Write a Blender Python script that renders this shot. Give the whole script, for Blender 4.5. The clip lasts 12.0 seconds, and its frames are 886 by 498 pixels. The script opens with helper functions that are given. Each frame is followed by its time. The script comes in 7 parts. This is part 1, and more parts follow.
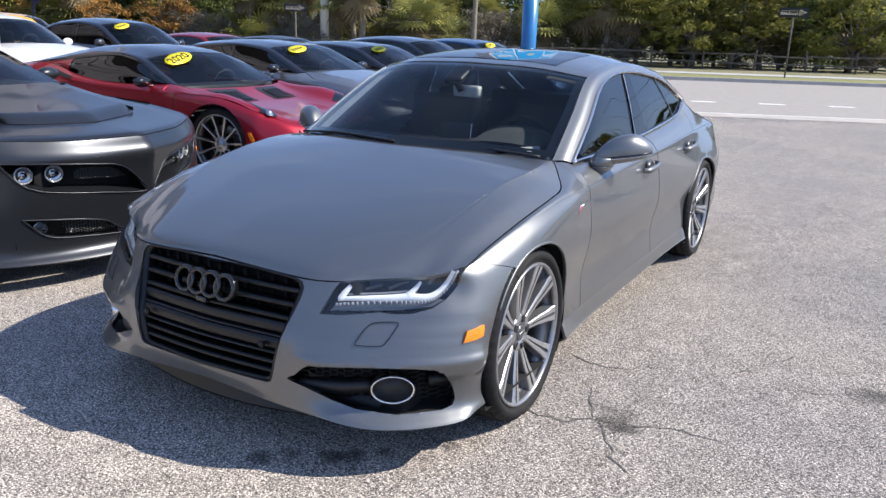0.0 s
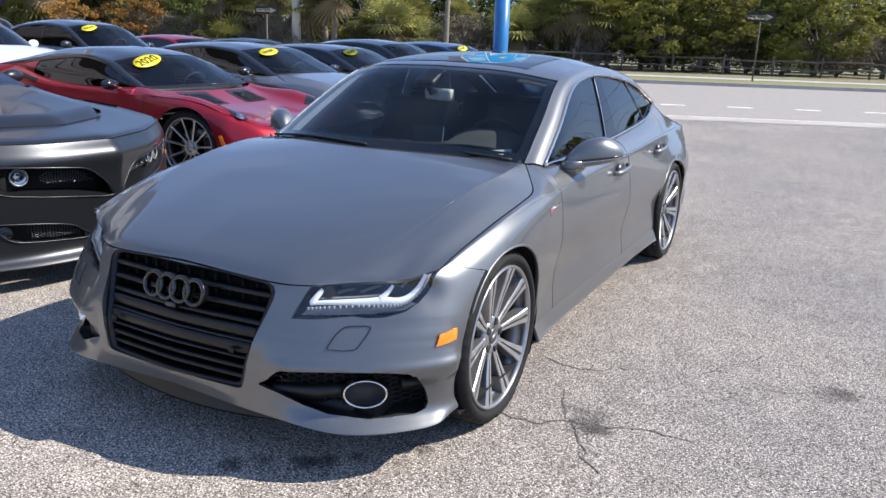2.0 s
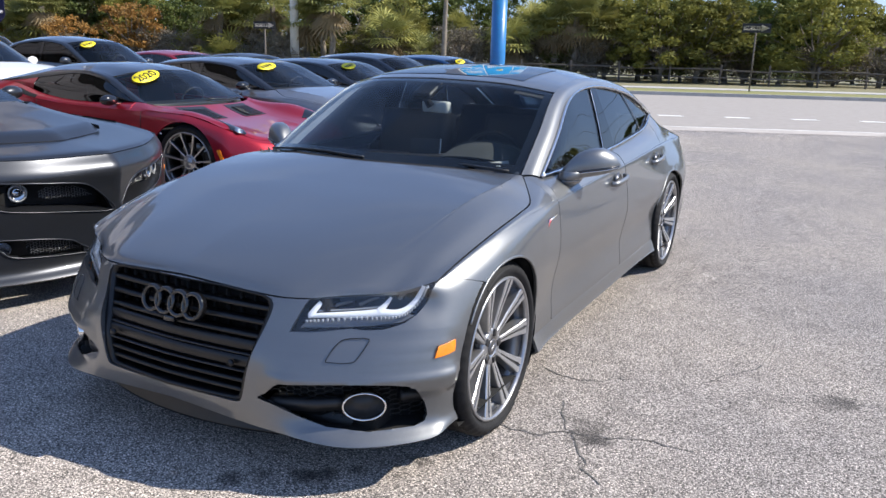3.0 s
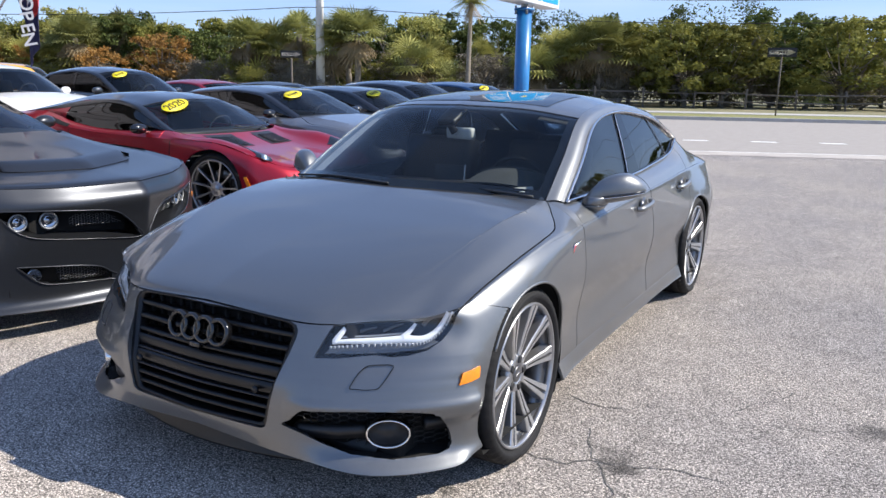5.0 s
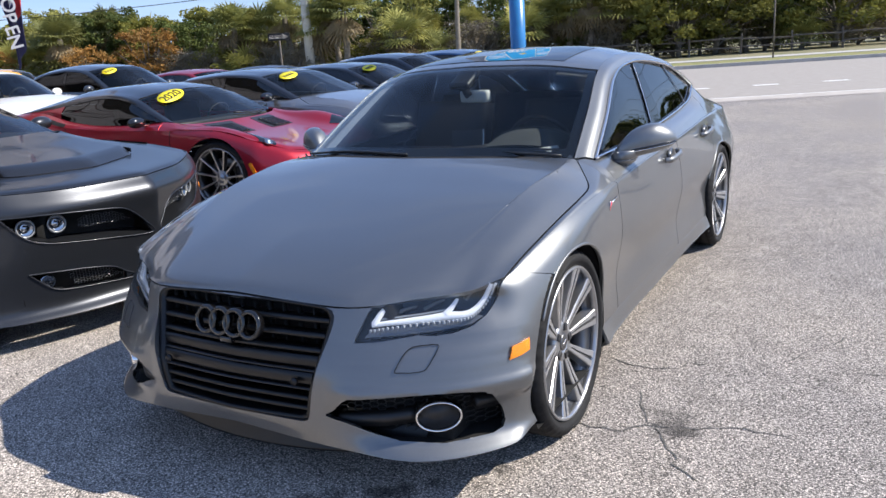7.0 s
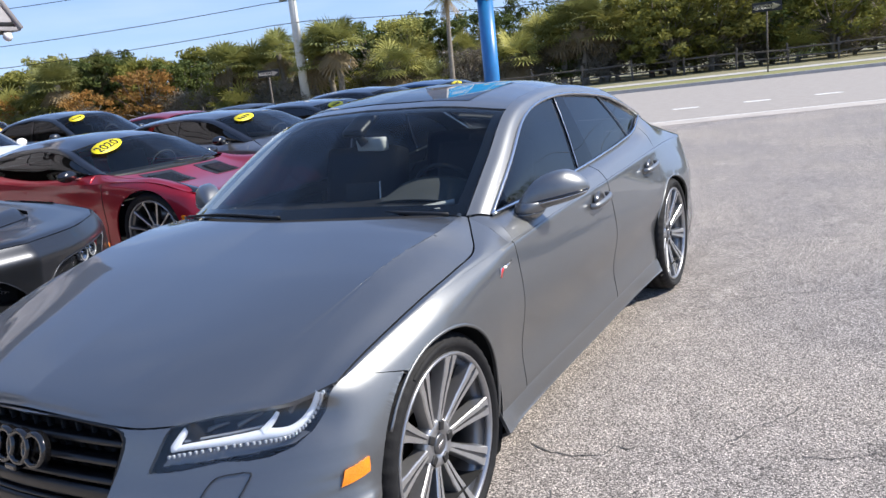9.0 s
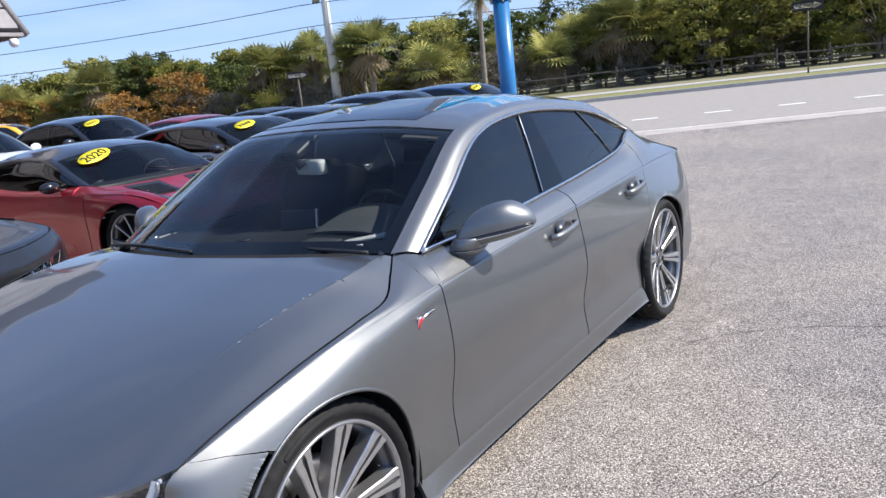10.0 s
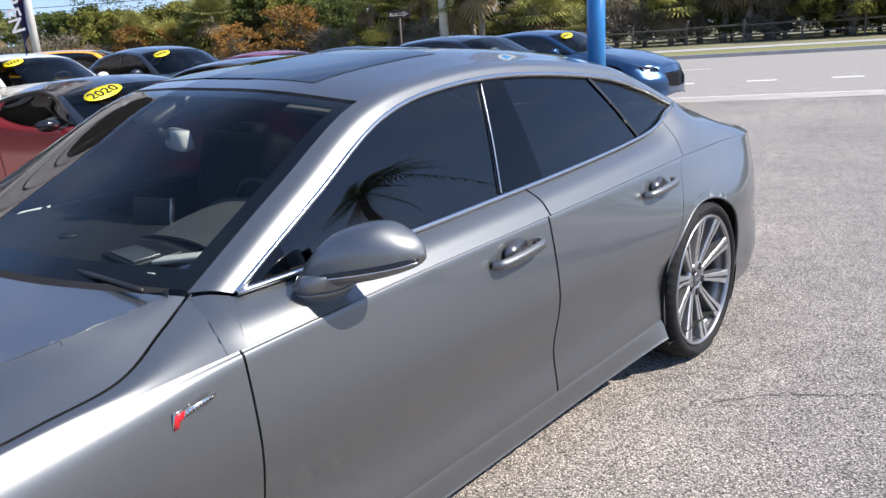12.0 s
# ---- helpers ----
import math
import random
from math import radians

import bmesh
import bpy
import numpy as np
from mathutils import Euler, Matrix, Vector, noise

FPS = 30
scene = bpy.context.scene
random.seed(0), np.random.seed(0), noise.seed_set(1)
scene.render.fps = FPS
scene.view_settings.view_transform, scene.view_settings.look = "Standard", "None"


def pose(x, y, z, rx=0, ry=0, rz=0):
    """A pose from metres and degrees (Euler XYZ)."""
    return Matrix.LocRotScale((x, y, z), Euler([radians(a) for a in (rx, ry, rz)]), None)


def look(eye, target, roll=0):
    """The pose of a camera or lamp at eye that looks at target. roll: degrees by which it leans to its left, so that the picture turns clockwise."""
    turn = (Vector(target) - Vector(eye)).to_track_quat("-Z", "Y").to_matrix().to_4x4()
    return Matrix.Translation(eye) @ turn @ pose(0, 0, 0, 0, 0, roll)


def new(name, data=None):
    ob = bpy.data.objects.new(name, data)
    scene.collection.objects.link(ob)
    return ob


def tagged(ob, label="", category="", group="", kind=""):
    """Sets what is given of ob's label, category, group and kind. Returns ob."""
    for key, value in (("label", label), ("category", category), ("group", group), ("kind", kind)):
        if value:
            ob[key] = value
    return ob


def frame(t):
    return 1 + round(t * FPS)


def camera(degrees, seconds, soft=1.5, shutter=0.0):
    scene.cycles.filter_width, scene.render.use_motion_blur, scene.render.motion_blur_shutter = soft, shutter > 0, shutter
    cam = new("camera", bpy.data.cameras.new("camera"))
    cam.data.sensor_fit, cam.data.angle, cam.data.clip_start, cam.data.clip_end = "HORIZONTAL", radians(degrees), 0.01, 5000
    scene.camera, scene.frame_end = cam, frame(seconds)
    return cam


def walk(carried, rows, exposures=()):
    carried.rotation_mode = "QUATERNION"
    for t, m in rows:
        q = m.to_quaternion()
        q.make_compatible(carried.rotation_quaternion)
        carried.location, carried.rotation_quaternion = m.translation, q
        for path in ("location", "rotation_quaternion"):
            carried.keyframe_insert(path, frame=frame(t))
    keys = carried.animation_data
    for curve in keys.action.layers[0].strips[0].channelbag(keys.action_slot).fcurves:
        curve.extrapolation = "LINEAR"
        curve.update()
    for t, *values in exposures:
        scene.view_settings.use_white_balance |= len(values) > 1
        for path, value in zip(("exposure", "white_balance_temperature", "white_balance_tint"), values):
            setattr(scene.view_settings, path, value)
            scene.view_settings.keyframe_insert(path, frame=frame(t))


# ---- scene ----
cam = camera(59.8, 12.0)
PATH = [
    (0, (2.021, -2.598, 1.445), (1.063, -0.923, 0.917), 1.9),
    (0.5, (2.021, -2.589, 1.447), (1.077, -0.906, 0.92), 2.1),
    (1, (2.022, -2.585, 1.445), (1.095, -0.892, 0.92), 2.2),
    (1.5, (2.024, -2.586, 1.44), (1.113, -0.884, 0.917), 2.2),
    (2, (2.023, -2.592, 1.445), (1.124, -0.883, 0.927), 2.1),
    (2.5, (2.026, -2.594, 1.446), (1.128, -0.88, 0.939), 1.9),
    (3, (2.031, -2.594, 1.444), (1.128, -0.877, 0.957), 1.6),
    (5, (2.028, -2.588, 1.444), (1.061, -0.889, 1.02), 1.1),
    (5.5, (2.03, -2.587, 1.441), (1.036, -0.901, 1.025), 0.8),
    (5.8, (2.023, -2.592, 1.435), (0.996, -0.921, 1.045), 0.5),
    (6, (2.011, -2.583, 1.425), (0.948, -0.927, 1.065), 0.5),
    (6.2, (1.979, -2.588, 1.414), (0.879, -0.945, 1.114), 1.7),
    (6.5, (1.922, -2.556, 1.419), (0.853, -0.904, 1.06), 0.0),
    (6.7, (1.889, -2.542, 1.411), (0.871, -0.88, 0.962), -1.6),
    (6.8, (1.876, -2.532, 1.413), (0.879, -0.864, 0.939), -2.3),
    (7, (1.862, -2.512, 1.407), (0.892, -0.834, 0.913), -3.8),
    (7.5, (1.948, -2.389, 1.413), (1.006, -0.691, 0.933), -5.4),
    (7.7, (2.012, -2.304, 1.42), (1.066, -0.604, 0.954), -5.2),
    (9.3, (2.103, -1.68, 1.431), (1.09, -0.008, 1.012), -6.8),
    (9.5, (2.149, -1.559, 1.438), (1.116, 0.101, 1.018), -6.9),
    (10, (2.226, -1.338, 1.451), (1.15, 0.295, 1.036), -6.4),
    (10.5, (2.175, -1.124, 1.456), (1.061, 0.483, 1.038), -6.1),
    (11, (2.136, -0.846, 1.454), (0.996, 0.74, 1.025), -5.6),
    (11.5, (2.205, -0.497, 1.455), (1.01, 1.04, 0.997), -4.9),
    (12, (2.192, -0.19, 1.424), (0.91, 1.252, 0.897), -3.7),
]
walk(cam, [(t, look(eye, target, roll)) for t, eye, target, roll in PATH])

# ---- world and light ----
SUN = Vector((0.66, 0.33, 0.675)).normalized()
world = bpy.data.worlds.new("sky")
scene.world = world
world.use_nodes = True
wn = world.node_tree
sky = wn.nodes.new("ShaderNodeTexSky")
sky.sky_type = "NISHITA"
sky.sun_disc = False
sky.sun_elevation = math.asin(SUN.z)
sky.sun_rotation = math.atan2(SUN.x, SUN.y)
sky.air_density, sky.dust_density, sky.ozone_density = 1.0, 0.1, 2.0
back = wn.nodes["Background"]
back.inputs[1].default_value = 0.265
# thin high cloud near the skyline
geo = wn.nodes.new("ShaderNodeTexCoord")
mp = wn.nodes.new("ShaderNodeMapping")
mp.inputs["Scale"].default_value = (1.0, 1.6, 9.0)
cn = wn.nodes.new("ShaderNodeTexNoise")
cn.inputs["Scale"].default_value = 2.2
cn.inputs["Detail"].default_value = 6.0
cr = wn.nodes.new("ShaderNodeMapRange")
cr.inputs["From Min"].default_value, cr.inputs["From Max"].default_value = 0.48, 0.80
cr.inputs["To Min"].default_value, cr.inputs["To Max"].default_value = 0.0, 0.28
mx = wn.nodes.new("ShaderNodeMix")
mx.data_type = "RGBA"
mx.inputs["B"].default_value = (2.9, 3.1, 3.4, 1)
wn.links.new(geo.outputs["Generated"], mp.inputs["Vector"])
wn.links.new(mp.outputs["Vector"], cn.inputs["Vector"])
wn.links.new(cn.outputs["Fac"], cr.inputs["Value"])
wn.links.new(cr.outputs["Result"], mx.inputs["Factor"])
tint = wn.nodes.new("ShaderNodeMix")
tint.data_type, tint.blend_type = "RGBA", "MULTIPLY"
tint.inputs["Factor"].default_value = 1.0
tint.inputs["B"].default_value = (0.66, 0.835, 1.24, 1)
gam = wn.nodes.new("ShaderNodeGamma")
gam.inputs["Gamma"].default_value = 0.50
wn.links.new(sky.outputs["Color"], gam.inputs["Color"])
wn.links.new(gam.outputs["Color"], tint.inputs["A"])
wn.links.new(tint.outputs["Result"], mx.inputs["A"])
wn.links.new(mx.outputs["Result"], back.inputs[0])
lamp = bpy.data.lights.new("sun", "SUN")
lamp.energy, lamp.angle, lamp.color = 5.6, radians(0.55), (1.0, 0.935, 0.84)
scene.view_settings.exposure = 0.45
sun = new("sun", lamp)
sun.matrix_world = look(SUN * 60, (0, 0, 0))


# ---- materials ----
def mat(name, color=(0.5, 0.5, 0.5), rough=0.5, metal=0.0, coat=0.0, spec=0.5, vary=0.0, scale=20.0, bump=0.0, bscale=None,
        emit=None, rnd=0.0, second=None):
    """A surface with grain at two scales: colour mottling (vary), relief (bump) and change from piece to piece (rnd)."""
    m = bpy.data.materials.new(name)
    m.use_nodes = True
    nt = m.node_tree
    b = nt.nodes["Principled BSDF"]
    b.inputs["Base Color"].default_value = (*color, 1)
    b.inputs["Roughness"].default_value = rough
    b.inputs["Metallic"].default_value = metal
    b.inputs["Coat Weight"].default_value = coat
    b.inputs["Coat Roughness"].default_value = 0.03
    b.inputs["Specular IOR Level"].default_value = spec
    if emit:
        b.inputs["Emission Color"].default_value = (*emit[:3], 1)
        b.inputs["Emission Strength"].default_value = emit[3]
    tc = nt.nodes.new("ShaderNodeTexCoord")
    if vary or second:
        n1 = nt.nodes.new("ShaderNodeTexNoise")
        n1.inputs["Scale"].default_value, n1.inputs["Detail"].default_value = scale, 8
        n2 = nt.nodes.new("ShaderNodeTexNoise")
        n2.inputs["Scale"].default_value, n2.inputs["Detail"].default_value = scale * 0.13, 4
        ad = nt.nodes.new("ShaderNodeMath")
        ad.operation = "ADD"
        nt.links.new(tc.outputs["Object"], n1.inputs["Vector"])
        nt.links.new(tc.outputs["Object"], n2.inputs["Vector"])
        nt.links.new(n1.outputs["Fac"], ad.inputs[0])
        nt.links.new(n2.outputs["Fac"], ad.inputs[1])
        rg = nt.nodes.new("ShaderNodeMapRange")
        rg.inputs["From Min"].default_value, rg.inputs["From Max"].default_value = 0.7, 1.3
        nt.links.new(ad.outputs[0], rg.inputs["Value"])
        mix = nt.nodes.new("ShaderNodeMix")
        mix.data_type = "RGBA"
        lo = second or tuple(c * (1 - vary) for c in color)
        hi = color if second else tuple(min(1, c * (1 + vary)) for c in color)
        mix.inputs["A"].default_value, mix.inputs["B"].default_value = (*lo, 1), (*hi, 1)
        nt.links.new(rg.outputs["Result"], mix.inputs["Factor"])
        last = mix.outputs["Result"]
        if rnd:
            oi = nt.nodes.new("ShaderNodeObjectInfo")
            hs = nt.nodes.new("ShaderNodeHueSaturation")
            mr = nt.nodes.new("ShaderNodeMapRange")
            mr.inputs["To Min"].default_value, mr.inputs["To Max"].default_value = 1 - rnd, 1 + rnd
            nt.links.new(oi.outputs["Random"], mr.inputs["Value"])
            nt.links.new(mr.outputs["Result"], hs.inputs["Value"])
            nt.links.new(last, hs.inputs["Color"])
            last = hs.outputs["Color"]
        nt.links.new(last, b.inputs["Base Color"])
    if bump:
        n3 = nt.nodes.new("ShaderNodeTexNoise")
        n3.inputs["Scale"].default_value, n3.inputs["Detail"].default_value = bscale or scale * 3, 6
        bp = nt.nodes.new("ShaderNodeBump")
        bp.inputs["Strength"].default_value, bp.inputs["Distance"].default_value = bump, 0.01
        nt.links.new(tc.outputs["Object"], n3.inputs["Vector"])
        nt.links.new(n3.outputs["Fac"], bp.inputs["Height"])
        nt.links.new(bp.outputs["Normal"], b.inputs["Normal"])
    return m


def paint(name, color, metal=0.75, rough=0.32, coat=1.0, flake=0.04):
    """Metallic car paint: flakes under a clear coat with a faint orange peel."""
    m = mat(name, color, rough, metal, coat)
    nt = m.node_tree
    b = nt.nodes["Principled BSDF"]
    tc = nt.nodes.new("ShaderNodeTexCoord")
    vo = nt.nodes.new("ShaderNodeTexVoronoi")
    vo.inputs["Scale"].default_value = 2200
    nt.links.new(tc.outputs["Object"], vo.inputs["Vector"])
    mr = nt.nodes.new("ShaderNodeMix")
    mr.data_type = "RGBA"
    mr.inputs["A"].default_value = (*[c * 0.82 for c in color], 1)
    mr.inputs["B"].default_value = (*[min(1, c * 1.2) for c in color], 1)
    sx = nt.nodes.new("ShaderNodeSeparateColor")
    nt.links.new(vo.outputs["Color"], sx.inputs["Color"])
    nt.links.new(sx.outputs[0], mr.inputs["Factor"])
    nt.links.new(mr.outputs["Result"], b.inputs["Base Color"])
    du = nt.nodes.new("ShaderNodeTexNoise")
    du.inputs["Scale"].default_value, du.inputs["Detail"].default_value = 3.0, 7
    rr = nt.nodes.new("ShaderNodeMapRange")
    rr.inputs["To Min"].default_value, rr.inputs["To Max"].default_value = 0.01, 0.07
    nt.links.new(tc.outputs["Object"], du.inputs["Vector"])
    nt.links.new(du.outputs["Fac"], rr.inputs["Value"])
    nt.links.new(rr.outputs["Result"], b.inputs["Coat Roughness"])
    return m


def pane(name, tint, gloss=0.0, face=0.07):
    """Thin tinted glass: lets light straight through, tinted, and mirrors by Fresnel."""
    m = bpy.data.materials.new(name)
    m.use_nodes = True
    nt = m.node_tree
    nt.nodes.remove(nt.nodes["Principled BSDF"])
    tr = nt.nodes.new("ShaderNodeBsdfTransparent")
    tr.inputs["Color"].default_value = (*tint, 1)
    gl = nt.nodes.new("ShaderNodeBsdfGlossy")
    gl.inputs["Roughness"].default_value = gloss
    # gloss rises towards grazing, alike on both faces
    lw = nt.nodes.new("ShaderNodeLayerWeight")
    lw.inputs["Blend"].default_value = 0.5
    pw = nt.nodes.new("ShaderNodeMath")
    pw.operation = "POWER"
    pw.inputs[1].default_value = 5.0
    fr = nt.nodes.new("ShaderNodeMath")
    fr.operation = "MULTIPLY_ADD"
    fr.inputs[1].default_value, fr.inputs[2].default_value = 0.99 - face, face
    mx = nt.nodes.new("ShaderNodeMixShader")
    nt.links.new(lw.outputs["Facing"], pw.inputs[0])
    nt.links.new(pw.outputs[0], fr.inputs[0])
    nt.links.new(fr.outputs[0], mx.inputs[0])
    nt.links.new(tr.outputs[0], mx.inputs[1])
    nt.links.new(gl.outputs[0], mx.inputs[2])
    nt.links.new(mx.outputs[0], nt.nodes["Material Output"].inputs["Surface"])
    return m


STAINS = [(1.26, .157, .11, .45), (1.34, .12, .07, .55), (2.12, 1.03, .10, .42), (.36, -.72, .055, .3), (.47, -.66, .05, .35), (.55, -.62, .06, .35), (.62, -.54, .05, .35), (.80, -.36, .05, .5), (.28, -.80, .045, .4), (2.9, 3.4, .12, .6)]


def lot_material():
    """Worn asphalt with pale limestone chips in a grey binder, dusty and patchy."""
    m = bpy.data.materials.new("worn_asphalt")
    m.use_nodes = True
    nt = m.node_tree
    b = nt.nodes["Principled BSDF"]
    b.inputs["Roughness"].default_value = 0.9
    b.inputs["Diffuse Roughness"].default_value = 0.5
    tc = nt.nodes.new("ShaderNodeTexCoord")

    def tex(kind, scale, detail=2.0):
        n = nt.nodes.new(kind)
        n.inputs["Scale"].default_value = scale
        if kind == "ShaderNodeTexNoise":
            n.inputs["Detail"].default_value = detail
        nt.links.new(tc.outputs["Object"], n.inputs["Vector"])
        return n

    def ramp(src, a, c0, z, c1):
        r = nt.nodes.new("ShaderNodeValToRGB")
        r.color_ramp.elements[0].position, r.color_ramp.elements[0].color = a, (*c0, 1)
        r.color_ramp.elements[1].position, r.color_ramp.elements[1].color = z, (*c1, 1)
        nt.links.new(src, r.inputs[0])
        return r.outputs[0]

    def mixed(kind, fac, a, c):
        x = nt.nodes.new("ShaderNodeMix")
        x.data_type, x.blend_type = "RGBA", kind
        if isinstance(fac, float):
            x.inputs["Factor"].default_value = fac
        else:
            nt.links.new(fac, x.inputs["Factor"])
        nt.links.new(a, x.inputs["A"])
        nt.links.new(c, x.inputs["B"])
        return x.outputs["Result"]

    vo = tex("ShaderNodeTexVoronoi", 190)
    sep = nt.nodes.new("ShaderNodeSeparateColor")
    nt.links.new(vo.outputs["Color"], sep.inputs[0])
    chips = ramp(sep.outputs[0], 0.0, (0.097, 0.088, 0.081), 1.0, (0.98, 0.89, 0.81))
    edge = ramp(vo.outputs["Distance"], 0.25, (1, 1, 1), 0.65, (0.42, 0.42, 0.42))
    base = mixed("MULTIPLY", 1.0, chips, edge)
    big = ramp(tex("ShaderNodeTexNoise", 0.55, 6).outputs["Fac"], 0.3, (0.80, 0.80, 0.82), 0.7, (1.08, 1.05, 1.0))
    mid = ramp(tex("ShaderNodeTexNoise", 6, 6).outputs["Fac"], 0.3, (0.84, 0.84, 0.84), 0.7, (1.1, 1.1, 1.1))
    grit = ramp(tex("ShaderNodeTexNoise", 115, 4).outputs["Fac"], 0.36, (0.52, 0.52, 0.52), 0.64, (1.46, 1.46, 1.46))
    base = mixed("MULTIPLY", 1.0, base, grit)
    base = mixed("MULTIPLY", 1.0, base, big)
    base = mixed("MULTIPLY", 1.0, base, mid)
    # oil and water spots, each with a ragged edge
    wob = tex("ShaderNodeTexNoise", 9, 6)
    for sx, sy, sr, dark in STAINS:
        dist = nt.nodes.new("ShaderNodeVectorMath")
        dist.operation = "DISTANCE"
        dist.inputs[1].default_value = (sx, sy, 0)
        nt.links.new(tc.outputs["Object"], dist.inputs[0])
        ad = nt.nodes.new("ShaderNodeMath")
        ad.operation = "MULTIPLY_ADD"
        ad.inputs[1].default_value, ad.inputs[2].default_value = sr * 2.6, -sr * 1.3
        nt.links.new(wob.outputs["Fac"], ad.inputs[0])
        su = nt.nodes.new("ShaderNodeMath")
        su.operation = "ADD"
        nt.links.new(dist.outputs["Value"], su.inputs[0])
        nt.links.new(ad.outputs[0], su.inputs[1])
        spot = ramp(su.outputs[0], sr * .35, (dark, dark, dark), sr * 1.1, (1, 1, 1))
        base = mixed("MULTIPLY", 1.0, base, spot)
    nt.links.new(base, b.inputs["Base Color"])
    bp = nt.nodes.new("ShaderNodeBump")
    bp.inputs["Strength"].default_value, bp.inputs["Distance"].default_value = 0.55, 0.006
    inv = nt.nodes.new("ShaderNodeMath")
    inv.operation = "SUBTRACT"
    inv.inputs[0].default_value = 1.0
    nt.links.new(vo.outputs["Distance"], inv.inputs[1])
    nt.links.new(inv.outputs[0], bp.inputs["Height"])
    nt.links.new(bp.outputs["Normal"], b.inputs["Normal"])
    return m


GREY = paint("silver_grey_metallic_paint", (0.174, 0.181, 0.187), 0.9, 0.45)
MATTE = paint("satin_charcoal_paint", (0.040, 0.043, 0.050), 0.75, 0.34, 0.35)
RED = paint("candy_red_paint", (0.34, 0.006, 0.020), 0.55, 0.36, 0.7)
BLACKP = paint("black_paint", (0.008, 0.008, 0.01), 0.1, 0.3)
NAVY = paint("midnight_paint", (0.018, 0.022, 0.03), 0.3, 0.3)
SILVER = paint("mid_grey_paint", (0.22, 0.225, 0.235), 0.75, 0.34)
WHITEP = paint("white_paint", (0.78, 0.78, 0.78), 0.0, 0.35)
BLUEP = paint("deep_blue_paint", (0.012, 0.055, 0.14), 0.6, 0.3)
YELLOWP = paint("yellow_paint", (0.75, 0.36, 0.01), 0.0, 0.35)
GLOSSBLK = mat("gloss_black_trim", (0.006, 0.006, 0.007), 0.12, 0, 0.6)
LAMPCHR = mat("lamp_reflector", (0.42, 0.43, 0.45), 0.12, 1.0)
SATINBLK = mat("satin_black_plastic", (0.014, 0.014, 0.015), 0.42, vary=0.25, scale=40)
DARK = mat("dark_underbody", (0.006, 0.006, 0.006), 0.9)
RUBBER = mat("tyre_rubber", (0.011, 0.011, 0.012), 0.75, spec=0.3, vary=0.3, scale=30, bump=0.1, bscale=120)
RIMGREY = mat("silver_wheel_paint", (0.42, 0.42, 0.43), 0.32, 0.85, 0.3, vary=0.06, scale=50)
GRILLEBLK = mat("grille_black", (0.006, 0.006, 0.007), 0.32, spec=0.4, vary=0.3, scale=30)
ALLOY = mat("machined_alloy", (0.58, 0.58, 0.58), 0.36, 0.9, vary=0.08, scale=60)
GUNMETAL = mat("gunmetal_wheel_paint", (0.17, 0.172, 0.178), 0.35, 0.9, 0.3)
BRAKE = mat("brake_disc_steel", (0.35, 0.34, 0.33), 0.4, 1.0, vary=0.2, scale=40)
CHROME = mat("chrome", (0.8, 0.8, 0.8), 0.08, 1.0)
SATINCHR = mat("satin_chrome", (0.68, 0.68, 0.69), 0.2, 1.0)
AMBER = mat("amber_reflector", (0.85, 0.25, 0.01), 0.22, 0, 0.6, vary=0.15, scale=180, bump=0.3, bscale=260)
LENS = pane("clear_lens", (0.93, 0.94, 0.95))
SCREEN = pane("windscreen_glass", (0.50, 0.555, 0.57), 0.0, 0.03)
POSTGL = pane("gloss_black_post", (0.01, 0.01, 0.012), 0.02, 0.05)
SUNGL = pane("sunroof_glass", (0.22, 0.23, 0.24), 0.02, 0.20)
TINT = pane("tinted_glass", (0.05, 0.055, 0.062), 0.0, 0.085)
DASHM = mat("dark_leather_dash", (0.018, 0.018, 0.020), 0.6, vary=0.3, scale=80, bump=0.15)
DASHTOP = mat("grey_green_leather", (0.085, 0.088, 0.085), 0.6, vary=0.2, scale=80, bump=0.15)
GREYLEA = mat("grey_leather", (0.13, 0.127, 0.12), 0.55, vary=0.15, scale=60, bump=0.15)
PALELEA = mat("pale_grey_leather", (0.72, 0.71, 0.67), 0.55, vary=0.12, scale=60, bump=0.12)
LEDW = mat("light_guide_white", (0.82, 0.84, 0.86), 0.25, 0, 0.5, emit=(0.9, 0.95, 1.0, 0.06))
LEDDOT = mat("led_lens_clear", (0.5, 0.52, 0.55), 0.12, 0.2, 0.6)
HALO = mat("clear_halo_plastic", (0.35, 0.36, 0.37), 0.2, 0.3)
HOUSING = mat("lamp_housing_dark", (0.02, 0.022, 0.025), 0.2, 0.3)
LAMPGREY = mat("lamp_bezel_grey", (0.16, 0.165, 0.17), 0.3, 0.5)
STICK = mat("yellow_sticker", (0.86, 0.72, 0.01), 0.5)
INK = mat("black_ink", (0.01, 0.01, 0.01), 0.6)
REDB = mat("red_badge", (0.7, 0.01, 0.02), 0.3, 0, 0.5)
LOT = lot_material()
ROADM = mat("pale_road_asphalt", (0.30, 0.275, 0.25), 0.9, vary=0.12, scale=30, bump=0.2, bscale=90)
CONC = mat("weathered_concrete", (0.40, 0.385, 0.36), 0.9, vary=0.16, scale=14, bump=0.2, bscale=70)
LINEW = mat("worn_road_paint", (0.74, 0.74, 0.72), 0.8, vary=0.12, scale=25)
GRASSM = mat("dry_lawn", (0.17, 0.20, 0.055), 0.95, vary=0.3, scale=8, second=(0.24, 0.20, 0.09))
EARTH = mat("sandy_earth", (0.26, 0.22, 0.14), 0.95, vary=0.3, scale=2, second=(0.12, 0.13, 0.05))
